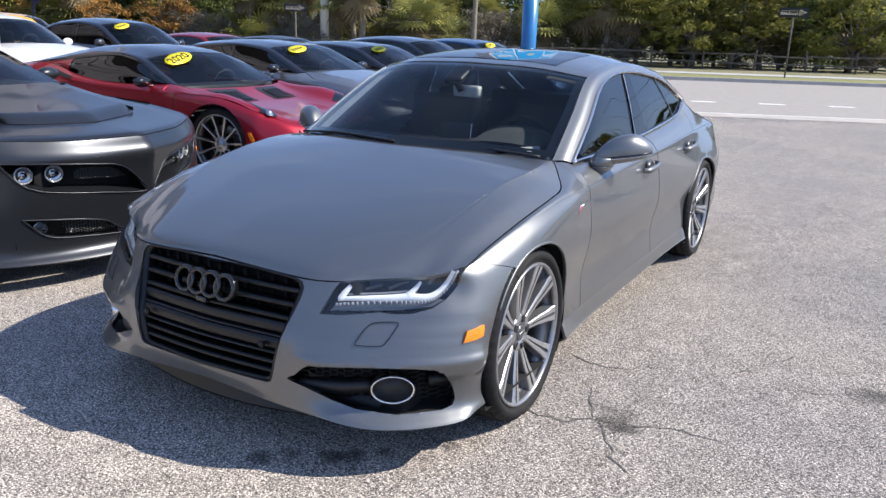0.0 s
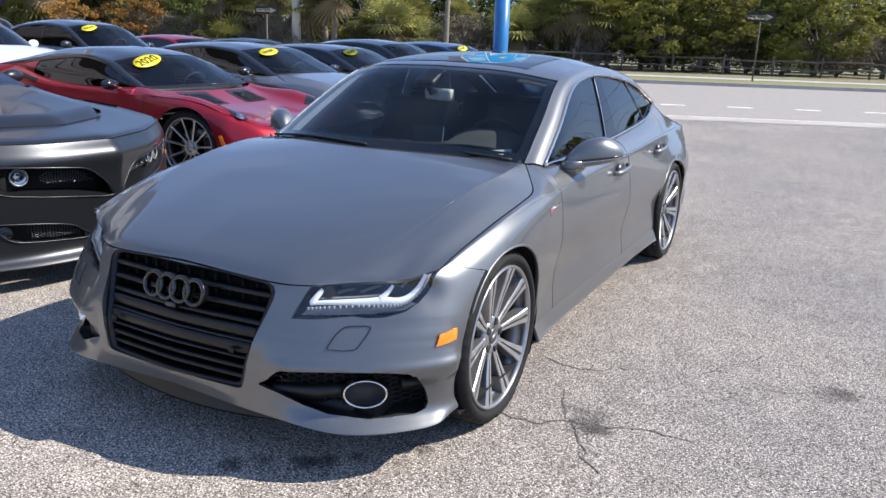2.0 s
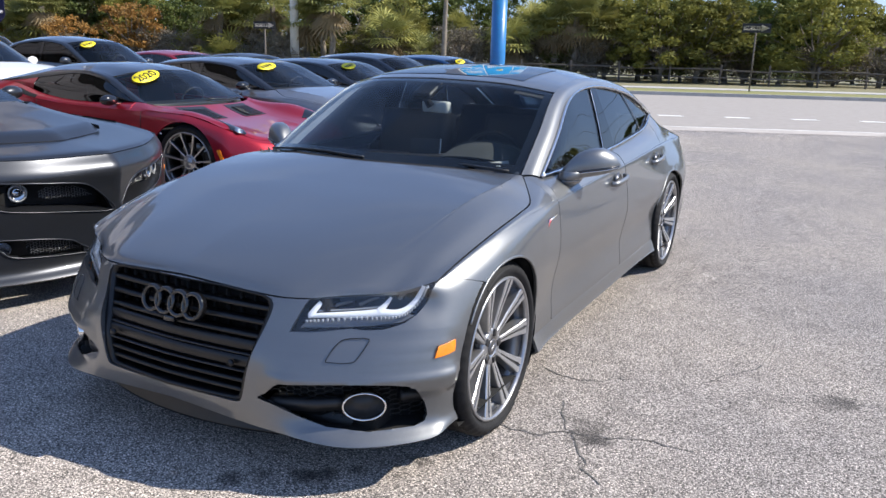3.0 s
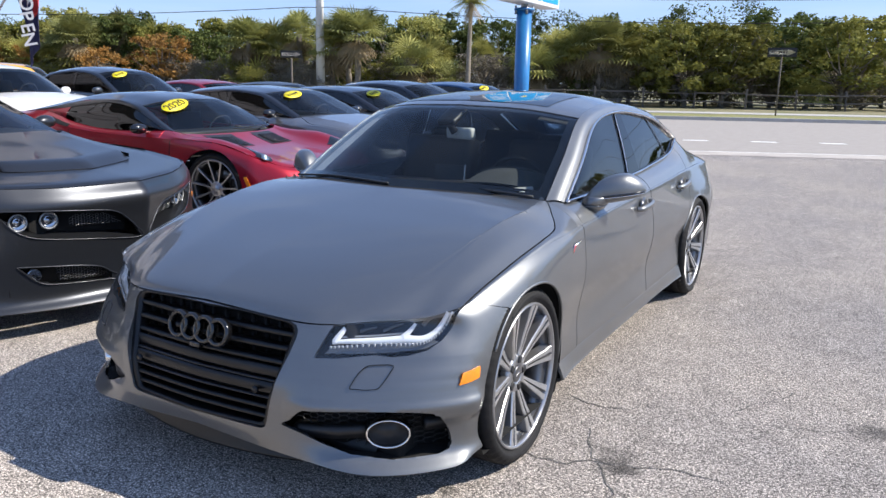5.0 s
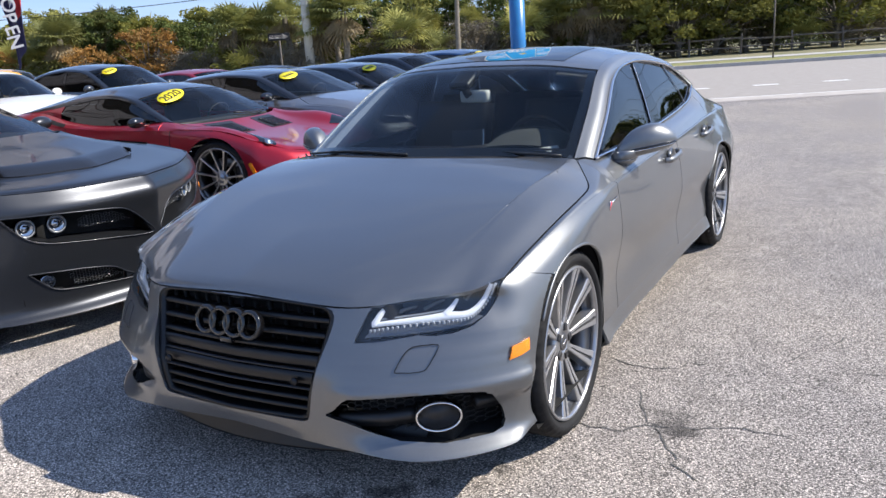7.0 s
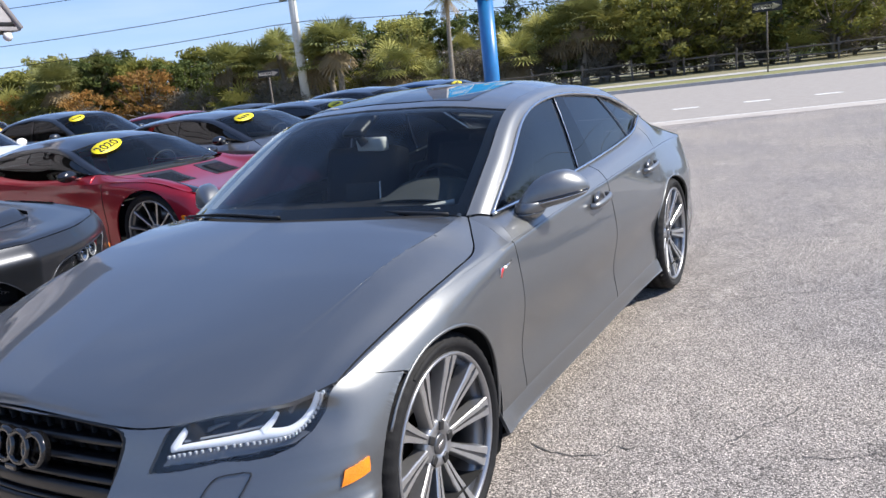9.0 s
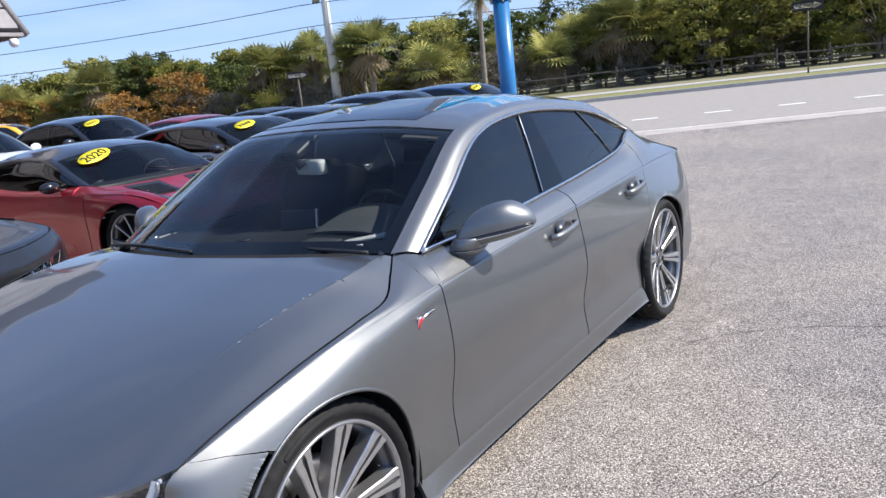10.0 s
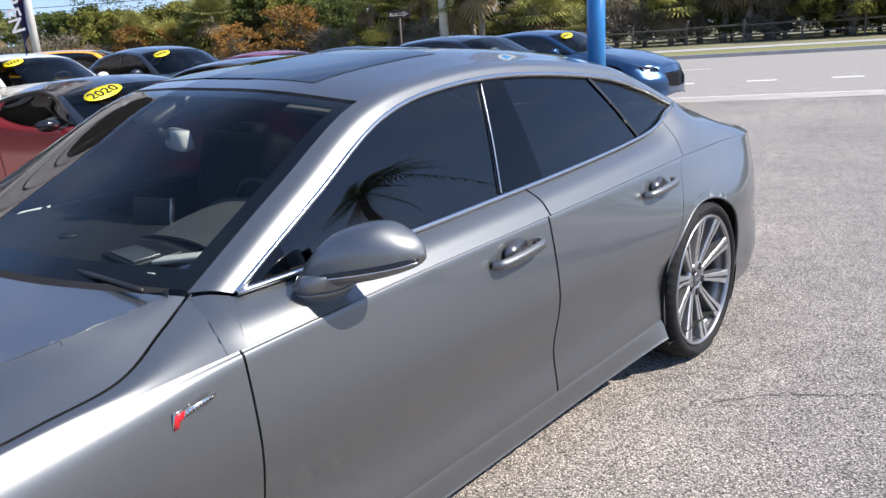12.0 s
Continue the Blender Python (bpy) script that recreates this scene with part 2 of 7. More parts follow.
GALV = mat("galvanised_steel", (0.45, 0.46, 0.47), 0.45, 0.8, vary=0.15, scale=12)
WOODG = mat("weathered_grey_wood", (0.115, 0.098, 0.082), 0.9, vary=0.3, scale=18, bump=0.4, bscale=60)
POLEM = mat("pale_concrete_pole", (0.58, 0.57, 0.55), 0.85, vary=0.12, scale=9, bump=0.1)
BLUEM = mat("blue_gloss_enamel", (0.02, 0.17, 0.42), 0.35, 0, 0.3, vary=0.12, scale=6)
SIGNBLUE = mat("sign_face_blue", (0.015, 0.33, 0.72), 0.35, vary=0.05, scale=2)
SIGNW = mat("white_sign_panel", (0.80, 0.80, 0.80), 0.4, vary=0.04, scale=6)
SIDING = mat("grey_roof_boards", (0.27, 0.26, 0.27), 0.85, vary=0.14, scale=16, bump=0.2, rnd=0.1)
WHITEW = mat("white_trim_paint", (0.78, 0.78, 0.77), 0.5, vary=0.05, scale=9)
BRICKR = mat("interior_grey", (0.25, 0.25, 0.26), 0.8, vary=0.1, scale=6)
SHOWGL = pane("showroom_glass", (0.72, 0.77, 0.78), 0.0, 0.16)
BARK = mat("grey_bark", (0.22, 0.19, 0.155), 0.95, vary=0.35, scale=10, bump=0.6, bscale=40)


def leafmat(name, color, second):
    m = mat(name, color, 0.75, spec=0.25, vary=0.3, scale=1.6, second=second, rnd=0.22)
    nt = m.node_tree
    b = nt.nodes["Principled BSDF"]
    tl = nt.nodes.new("ShaderNodeBsdfTranslucent")
    mx = nt.nodes.new("ShaderNodeMixShader")
    mx.inputs[0].default_value = 0.3
    src = b.inputs["Base Color"].links[0].from_socket
    nt.links.new(src, tl.inputs["Color"])
    nt.links.new(b.outputs[0], mx.inputs[1])
    nt.links.new(tl.outputs[0], mx.inputs[2])
    nt.links.new(mx.outputs[0], nt.nodes["Material Output"].inputs["Surface"])
    return m


LEAF = [leafmat("olive_leaves", (0.27, 0.255, 0.055), (0.10, 0.11, 0.028)),
        leafmat("dark_green_leaves", (0.125, 0.15, 0.038), (0.065, 0.088, 0.025)),
        leafmat("rust_brown_leaves", (0.38, 0.19, 0.045), (0.23, 0.14, 0.05)),
        leafmat("bare_grey_twigs", (0.26, 0.22, 0.16), (0.15, 0.135, 0.09)),
        leafmat("yellow_green_fronds", (0.46, 0.43, 0.13), (0.19, 0.20, 0.06)),
        leafmat("dull_green_fronds", (0.34, 0.34, 0.12), (0.14, 0.155, 0.05)),
        leafmat("dead_straw_fronds", (0.34, 0.26, 0.15), (0.22, 0.17, 0.10))]


# ---- building blocks ----
def mesh_of(name, bm, material=None, smooth=True, double=0.0):
    if double:
        bmesh.ops.remove_doubles(bm, verts=bm.verts, dist=double)
    me = bpy.data.meshes.new(name)
    if smooth:
        for f in bm.faces:
            f.smooth = True
    bm.to_mesh(me)
    bm.free()
    if material:
        me.materials.append(material)
    return me


def part(name, bm, material, parent=None, label="", smooth=True):
    ob = new(name, mesh_of(name, bm, material, smooth))
    if parent:
        ob.parent = parent
    if label:
        ob["label"] = label
    return ob


def thing(name, label, category, group="", kind=""):
    return tagged(new(name), label, category, group, kind)


def block(bm, c, size, m=None, bevel=0.0):
    r = bmesh.ops.create_cube(bm, size=1.0, matrix=(m or Matrix()) @ Matrix.Translation(c) @ Matrix.Diagonal((*size, 1)))
    if bevel:
        es = list({e for v in r["verts"] for e in v.link_edges})
        bmesh.ops.bevel(bm, geom=es, offset=bevel, segments=2, affect="EDGES", profile=0.7)
    return bm


def boxy(c, size, m=None, bevel=0.0):
    return block(bmesh.new(), c, size, m, bevel)


def lathe(profile, n=48, axis="X", closed=False, caps=True):
    """A solid of revolution of (along, radius) pairs round X, Y or Z."""
    bm = bmesh.new()
    rings = []
    for a, r in profile:
        ring = []
        for k in range(n):
            w = 2 * math.pi * k / n
            c, s = r * math.cos(w), r * math.sin(w)
            ring.append(bm.verts.new({"X": (a, c, s), "Y": (c, a, s), "Z": (c, s, a)}[axis]))
        rings.append(ring)
    pairs = list(zip(rings, rings[1:])) + ([(rings[-1], rings[0])] if closed else [])
    for p, q in pairs:
        for k in range(n):
            bm.faces.new((p[k], p[(k + 1) % n], q[(k + 1) % n], q[k]))
    if caps and not closed:
        for ring in (rings[0], rings[-1]):
            if (ring[0].co - ring[n // 2].co).length > 1e-4:
                bm.faces.new(ring)
    bmesh.ops.recalc_face_normals(bm, faces=bm.faces)
    return bm


def tube(points, radius, n=8, bm=None, caps=True):
    """A round bar along points; radius is a number or one for each point."""
    bm = bm or bmesh.new()
    pts = [Vector(p) for p in points]
    last, side = None, None
    for i, p in enumerate(pts):
        d = (pts[min(i + 1, len(pts) - 1)] - pts[max(i - 1, 0)]).normalized()
        if side is None:
            side = d.orthogonal().normalized()
        side = (side - d * side.dot(d)).normalized()
        up = d.cross(side)
        r = radius if isinstance(radius, (int, float)) else radius[i]
        ring = [bm.verts.new(p + (side * math.cos(2 * math.pi * k / n) + up * math.sin(2 * math.pi * k / n)) * r) for k in range(n)]
        if last:
            for k in range(n):
                bm.faces.new((last[k], last[(k + 1) % n], ring[(k + 1) % n], ring[k]))
        elif caps:
            bm.faces.new(ring[::-1])
        last = ring
    if caps:
        bm.faces.new(last)
    return bm


def ribbon(points, wide, thick, up=(0, 0, 1), bm=None):
    """A flat bar along points, wide along the side way and thick along up."""
    bm = bm or bmesh.new()
    pts = [Vector(p) for p in points]
    last = None
    for i, p in enumerate(pts):
        d = (pts[min(i + 1, len(pts) - 1)] - pts[max(i - 1, 0)]).normalized()
        s = d.cross(Vector(up)).normalized()
        u = s.cross(d)
        ring = [bm.verts.new(p + s * a * wide / 2 + u * b * thick / 2) for a, b in ((-1, -1), (1, -1), (1, 1), (-1, 1))]
        if last:
            for k in range(4):
                bm.faces.new((last[k], last[(k + 1) % 4], ring[(k + 1) % 4], ring[k]))
        else:
            bm.faces.new(ring[::-1])
        last = ring
    bm.faces.new(last)
    return bm


def slab(outline, z0, z1, bm=None):
    """An upright prism over a flat outline of (x, y) pairs."""
    bm = bm or bmesh.new()
    lo = [bm.verts.new((x, y, z0)) for x, y in outline]
    hi = [bm.verts.new((x, y, z1)) for x, y in outline]
    n = len(lo)
    bm.faces.new(lo[::-1])
    bm.faces.new(hi)
    for k in range(n):
        bm.faces.new((lo[k], lo[(k + 1) % n], hi[(k + 1) % n], hi[k]))
    bmesh.ops.recalc_face_normals(bm, faces=bm.faces)
    return bm


def text_mesh(words, size, depth=0.004):
    c = bpy.data.curves.new("lettering", "FONT")
    c.body, c.size, c.extrude, c.align_x, c.align_y = words, size, depth, "CENTER", "CENTER"
    c.offset = size * .016
    ob = bpy.data.objects.new("lettering", c)
    scene.collection.objects.link(ob)
    dg = bpy.context.evaluated_depsgraph_get()
    me = bpy.data.meshes.new_from_object(ob.evaluated_get(dg))
    bpy.data.objects.remove(ob)
    return me


def lettering(name, words, size, material, m, parent=None, depth=0.003):
    """A line of raised letters, each a mesh of its own under the parent."""
    whole = bmesh.new()
    me = text_mesh(words, size, depth)
    whole.from_mesh(me)
    bpy.data.meshes.remove(me)
    left = set(whole.faces)
    runs = []
    while left:
        heap, got = [left.pop()], []
        while heap:
            fc = heap.pop()
            got.append(fc)
            for v in fc.verts:
                for o in v.link_faces:
                    if o in left:
                        left.remove(o)
                        heap.append(o)
        xs = [v.co.x for fc in got for v in fc.verts]
        runs.append([min(xs), max(xs), got])
    # front, back and flanks of one letter lie over the same stretch
    runs.sort(key=lambda r: r[0])
    joined = []
    for lo, hi, got in runs:
        if joined and lo < joined[-1][1] - .02 * size:
            joined[-1][1] = max(hi, joined[-1][1])
            joined[-1][2] += got
        else:
            joined.append([lo, hi, got])
    for lo, hi, got in joined:
        bm = bmesh.new()
        known = {}
        for fc in got:
            for v in fc.verts:
                if v not in known:
                    known[v] = bm.verts.new(m @ v.co)
            try:
                bm.faces.new([known[v] for v in fc.verts])
            except ValueError:
                pass
        part(name, bm, material, parent, smooth=False)
    whole.free()


# ---- lofted coachwork ----
def cr_weights(t):
    t2, t3 = t * t, t * t * t
    return (-0.5 * t + t2 - 0.5 * t3, 1 - 2.5 * t2 + 1.5 * t3, 0.5 * t + 2 * t2 - 1.5 * t3, -0.5 * t2 + 0.5 * t3)


def spline(P, u):
    """Points of a smooth curve through the rows of P at the parameters u (row numbers)."""
    P = np.asarray(P, float)
    n = len(P)
    u = np.clip(np.asarray(u, float), 0, n - 1)
    i = np.minimum(u.astype(int), n - 2)
    w = cr_weights(u - i)
    Q = np.concatenate([[2 * P[0] - P[1]], P, [2 * P[-1] - P[-2]]])
    return sum(w[k][..., None] * Q[i + k] for k in range(4))


class Loft:
    """A smooth skin through character lines that all have the same stations. even: the first line lies on the middle plane."""

    def __init__(self, lines):
        self.lines = [np.asarray(l, float) for l in lines]

    def at(self, u, v):
        u, v = np.asarray(u, float), np.asarray(v, float)
        C = np.stack([spline(l, u) for l in self.lines])
        n = len(self.lines)
        v = np.clip(v, 0, n - 1)
        i = np.minimum(v.astype(int), n - 2)
        w = cr_weights(v - i)
        Q = np.concatenate([[2 * C[0] - C[1]], C, [2 * C[-1] - C[-2]]])
        out = 0
        for k in range(4):
            out = out + w[k][..., None] * np.take_along_axis(Q, (i + k)[None, ..., None], 0)[0]
        return out


def val(f, s):
    return np.array([f(x) for x in s]) if callable(f) else np.full(len(s), float(f))


def skin(loft, u0, u1, v0, v1, nu, nv, out=0.0):
    """A panel: the stretch of a loft from u0 to u1 (which may change with v) and v0 to v1 (which may change with u)."""
    t = np.linspace(0, 1, nv + 1)
    vm0, vm1 = (v0 if not callable(v0) else None), (v1 if not callable(v1) else None)
    s = np.linspace(0, 1, nu + 1)
    lo, hi = val(u0, t), val(u1, t)
    U = lo[None, :] + (hi - lo)[None, :] * s[:, None]
    a = np.vectorize(v0)(U) if callable(v0) else np.full_like(U, v0)
    b = np.vectorize(v1)(U) if callable(v1) else np.full_like(U, v1)
    V = a + (b - a) * t[None, :]
    P = loft.at(U, V)
    bm = bmesh.new()
    g = [[bm.verts.new(P[i, j]) for j in range(nv + 1)] for i in range(nu + 1)]
    for i in range(nu):
        for j in range(nv):
            try:
                bm.faces.new((g[i][j], g[i + 1][j], g[i + 1][j + 1], g[i][j + 1]))
            except ValueError:
                pass
    bmesh.ops.remove_doubles(bm, verts=bm.verts, dist=0.0004)
    orient(bm)
    if out:
        bm.normal_update()
        for v in bm.verts:
            v.co += v.normal * out
    return bm


def orient(bm):
    """Turn the faces outwards from the car's spine."""
    bmesh.ops.recalc_face_normals(bm, faces=bm.faces)
    bm.normal_update()
    k = 0.0
    for f in bm.faces:
        c = f.calc_center_median()
        y = min(max(c.y, 0.2), 3.2)
        k += f.normal.dot(c - Vector((0, y, 0.55))) * f.calc_area()
    if k < 0:
        bmesh.ops.reverse_faces(bm, faces=bm.faces)
    bm.normal_update()


def inside(poly, x, y):
    hit = False
    for (x0, y0), (x1, y1) in zip(poly, poly[1:] + poly[:1]):
        if (y0 > y) != (y1 > y) and x < (x1 - x0) * (y - y0) / (y1 - y0) + x0:
            hit = not hit
    return hit


def snap(poly, x, y):
    best = None
    for (x0, y0), (x1, y1) in zip(poly, poly[1:] + poly[:1]):
        dx, dy = x1 - x0, y1 - y0
        t = min(1, max(0, ((x - x0) * dx + (y - y0) * dy) / (dx * dx + dy * dy + 1e-12)))
        px, py = x0 + t * dx, y0 + t * dy
        d = (px - x) ** 2 + (py - y) ** 2
        if best is None or d < best[0]:
            best = (d, px, py)
    return best[1:]


def cut(bm, poly, axes=(0, 2), where=lambda c: True, keep=False):
    """Take the faces inside an outline, seen along one axis, out of a panel, and pull the rim onto the outline."""
    a, b = axes
    before = {e for e in bm.edges if e.is_boundary}
    rim0 = {v for e in before for v in e.verts}
    gone = [f for f in bm.faces if where(f.calc_center_median())
            and inside(poly, f.calc_center_median()[a], f.calc_center_median()[b]) != keep]
    bmesh.ops.delete(bm, geom=gone, context="FACES")
    for v in {v for e in bm.edges if e.is_boundary for v in e.verts} - (set() if keep else rim0):
        if v.is_valid and where(v.co):
            x, y = snap(poly, v.co[a], v.co[b])
            if math.hypot(x - v.co[a], y - v.co[b]) < 0.06:
                v.co[a], v.co[b] = x, y
    return bm


def arch(bm, y, z, r):
    """Cut a round wheel opening."""
    gone = [f for f in bm.faces if math.hypot(f.calc_center_median().y - y, f.calc_center_median().z - z) < r and abs(f.calc_center_median().x) > 0.5]
    if not gone:
        return bm
    rim0 = {v for e in bm.edges if e.is_boundary for v in e.verts}
    bmesh.ops.delete(bm, geom=gone, context="FACES")
    for v in {v for e in bm.edges if e.is_boundary for v in e.verts}:
        d = math.hypot(v.co.y - y, v.co.z - z)
        if d < r * 1.16 and (v not in rim0 or d < r):
            v.co.y, v.co.z = y + (v.co.y - y) * r / d, z + (v.co.z - z) * r / d
    return bm


def fold(bm, depth=0.012):
    """Fold a panel's rim inwards, which gives it an edge."""
    bm.normal_update()
    rim = [e for e in bm.edges if e.is_boundary]
    nor = {v: v.normal.copy() for e in rim for v in e.verts}
    for e in rim:
        e.smooth = False
    r = bmesh.ops.extrude_edge_only(bm, edges=rim)
    made = [g for g in r["geom"] if isinstance(g, bmesh.types.BMVert)]
    for v in made:
        near = min((o for e in v.link_edges for o in (e.other_vert(v),) if o in nor), key=lambda o: (o.co - v.co).length, default=None)
        if near:
            v.co = near.co - nor[near] * depth
    return bm


def mirrored(bm):
    c = bm.copy()
    bmesh.ops.scale(c, vec=(-1, 1, 1), verts=c.verts)
    bmesh.ops.reverse_faces(c, faces=c.faces)
    return c


def warp_bm(bm, warp):
    if warp:
        for v in bm.verts:
            v.co = warp(v.co)
    return bm


# ---- ground, road and verge (the road runs askew to the lot) ----
DA, DB = Vector((.906, .423, 0)), Vector((-.423, .906, 0))


def at(a, b, z=0.0):
    """A place from metres along the road and across it."""
    return DA * a + DB * b + Vector((0, 0, z))


def strip(name, a0, a1, b0, b1, z, material, label, kind="structure", thick=None, na=1, nb=1):
    bm = bmesh.new()
    g = [[bm.verts.new(at(a0 + (a1 - a0) * i / na, b0 + (b1 - b0) * j / nb, z)) for j in range(nb + 1)] for i in range(na + 1)]
    for i in range(na):
        for j in range(nb):
            bm.faces.new((g[i][j], g[i + 1][j], g[i + 1][j + 1], g[i][j + 1]))
    if thick:
        bmesh.ops.recalc_face_normals(bm, faces=bm.faces)
        r = bmesh.ops.extrude_face_region(bm, geom=list(bm.faces))
        bmesh.ops.translate(bm, vec=(0, 0, -thick), verts=[v for v in r["geom"] if isinstance(v, bmesh.types.BMVert)])
        bmesh.ops.recalc_face_normals(bm, faces=bm.faces)
    ob = new(name, mesh_of(name, bm, material, False))
    return tagged(ob, label, name.split("_")[0], "", kind)


bm = bmesh.new()
bmesh.ops.create_grid(bm, x_segments=8, y_segments=8, size=1500)
tagged(new("ground", mesh_of("ground", bm, EARTH, False)), "sandy earth and scrub that reaches the skyline", "ground", "", "structure").location.z = -.05
RISE = .085


def lot_height(x, y):
    """The lot lies a little higher where the rows of cars stand."""
    k = min(1, max(0, (-1.25 - x) / 1.2)) * min(1, max(0, (y - 1.2) / 1.0)) * min(1, max(0, (14.0 - (y * .906 - x * .423)) / 1.0))
    return RISE * k * k * (3 - 2 * k)


lot = strip("lot", -70, 60, -40, 14.0, 0, LOT, "worn pale asphalt lot with limestone chips", na=260, nb=108)
for v in lot.data.vertices:
    v.co.z = lot_height(v.co.x, v.co.y)
GUTTER = mat("pale_gutter_concrete", (.40, .365, .33), .9, vary=.22, scale=9, bump=.2, bscale=60)
strip("gutter", -90, 80, 13.95, 14.85, .006, GUTTER, "pale concrete gutter between lot and road")
strip("road", -150, 120, 14.5, 32.2, .0, ROADM, "pale grey asphalt road with white markings")
KERB = strip("kerb", -150, 120, 32.2, 32.45, .15, CONC, "weathered concrete kerb", thick=.2)
strip("verge", -150, 120, 32.45, 36.9, .13, GRASSM, "mown dry grass verge")
strip("pavement", -150, 120, 36.9, 39.6, .15, CONC, "pale concrete pavement beyond the verge", thick=.1)
strip("rough_grass", -150, 120, 39.6, 62, .14, EARTH, "rough sandy grass before the woods")
for k in range(-14, 16):
    a0 = 5.55 + 1.83 * k
    strip("lane_dash", a0, a0 + .66, 18.50, 18.80, .006, LINEW, "worn white lane dash")
strip("lane_line", -150, 3.2, 24.4, 24.55, .006, LINEW, "worn solid white lane line")
strip("edge_line", -150, 120, 14.88, 14.97, .007, LINEW, "worn white edge line")


# ---- cracks in the lot ----
def crack(pts, wide, seed):
    r = random.Random(seed)
    out = []
    for (x0, y0), (x1, y1) in zip(pts, pts[1:]):
        n = max(3, int(math.hypot(x1 - x0, y1 - y0) / .035))
        for k in range(n):
            t = k / n
            out.append((x0 + (x1 - x0) * t + r.gauss(0, .010), y0 + (y1 - y0) * t + r.gauss(0, .010)))
    bm = bmesh.new()
    last = None
    for k in range(1, len(out) - 1):
        d = Vector((out[k + 1][0] - out[k - 1][0], out[k + 1][1] - out[k - 1][1], 0)).normalized()
        s = Vector((-d.y, d.x, 0)) * wide * 1.25 * r.uniform(.2, 1.0)
        p = Vector((*out[k], .0025))
        rr = (bm.verts.new(p - s), bm.verts.new(p + s))
        if last:
            bm.faces.new((last[0], last[1], rr[1], rr[0]))
        last = rr
    tagged(new("crack", mesh_of("crack", bm, CRACKM, False)), "thin dark crack in the worn asphalt", "crack", "", "structure")


CRACKM = mat("crack_shadow", (.085, .082, .078), .95, vary=.5, scale=60)
for n, (pts, w) in enumerate((([(.84, .71), (.97, .66), (1.09, .65), (1.19, .76), (1.34, .80)], .004), ([(.88, .05), (1.10, .05), (1.19, .13), (1.34, .16), (1.50, .23), (1.72, .22)], .004),
                              ([(1.05, .44), (1.13, .25), (1.23, .08), (1.33, -.08), (1.44, -.24)], .0032), ([(1.49, .78), (1.62, 1.02), (1.83, 1.36)], .0035),
                              ([(1.79, .87), (1.98, .93), (2.19, 1.04), (2.5, 1.1)], .003), ([(1.11, 2.49), (1.35, 2.72), (1.66, 2.90), (2.1, 3.0)], .004), ([(2.2, 5.0), (3.0, 5.6), (4.2, 5.9)], .006),
                              ([(-1.2, 8.0), (.8, 9.3), (3.5, 10.6)], .008), ([(1.9, -.3), (2.3, -.1), (2.8, .3)], .003))):
    crack(pts, w, n)


# ---- the grey fastback saloon: character lines of the left half, front centre to rear centre ----
BOTTOM = [(0, -.790, .234), (.425, -.782, .216), (.692, -.714, .190), (.898, -.532, .192), (.932, -.384, .205), (.915, 0, .19), (.905, .37, .19), (.900, .66, .19),
          (.900, 1.2, .19), (.900, 1.8, .19), (.900, 2.3, .19), (.900, 2.75, .19), (.905, 3.05, .20), (.905, 3.35, .21), (.86, 3.66, .23), (.68, 3.86, .25), (0, 3.94, .26)]
LOWER = [(0, -.806, .300), (.40, -.784, .300), (.682, -.652, .266), (.866, -.500, .262), (.923, -.368, .270), (.935, 0, .30), (.918, .37, .285), (.912, .66, .285),
         (.912, 1.2, .285), (.912, 1.8, .285), (.914, 2.3, .290), (.918, 2.75, .30), (.922, 3.05, .31), (.922, 3.35, .33), (.88, 3.67, .35), (.70, 3.89, .36), (0, 3.97, .38)]
MIDDLE = [(0, -.806, .450), (.42, -.776, .452), (.725, -.646, .455), (.895, -.498, .460), (.944, -.358, .455), (.960, 0, .46), (.930, .37, .44), (.905, .66, .43),
          (.902, 1.2, .43), (.900, 1.8, .43), (.904, 2.3, .44), (.915, 2.75, .46), (.943, 3.05, .47), (.934, 3.35, .48), (.868, 3.665, .50), (.70, 3.90, .50), (0, 4.00, .50)]
WIDE = [(0, -.758, .575), (.42, -.722, .560), (.698, -.600, .550), (.866, -.475, .565), (.938, -.325, .580), (.968, 0, .63), (.950, .37, .63), (.934, .66, .62),
        (.932, 1.2, .62), (.930, 1.8, .62), (.932, 2.3, .63), (.938, 2.75, .65), (.953, 3.05, .67), (.940, 3.35, .68), (.862, 3.655, .68), (.70, 3.88, .67), (0, 3.99, .66)]
UNDER = [(0, -.728, .645), (.42, -.694, .628), (.655, -.572, .624), (.818, -.455, .644), (.902, -.350, .668), (.950, 0, .742), (.938, .37, .784), (.916, .66, .808),
         (.906, 1.2, .832), (.899, 1.8, .845), (.886, 2.3, .857), (.868, 2.75, .866), (.856, 3.05, .868), (.842, 3.35, .864), (.815, 3.675, .846), (.67, 3.87, .83), (0, 3.96, .82)]
CREASE = [(0, -.712, .668), (.42, -.682, .650), (.636, -.558, .658), (.792, -.468, .680), (.860, -.392, .706), (.912, 0, .804), (.912, .37, .832), (.902, .66, .840),
          (.893, 1.2, .854), (.884, 1.8, .867), (.868, 2.3, .878), (.848, 2.75, .887), (.835, 3.05, .889), (.820, 3.35, .888), (.806, 3.690, .876), (.66, 3.875, .868), (0, 3.965, .86)]
ring = Loft([BOTTOM, LOWER, MIDDLE, WIDE, UNDER, CREASE])
EDGE = spline(CREASE, np.linspace(0, 8, 900))


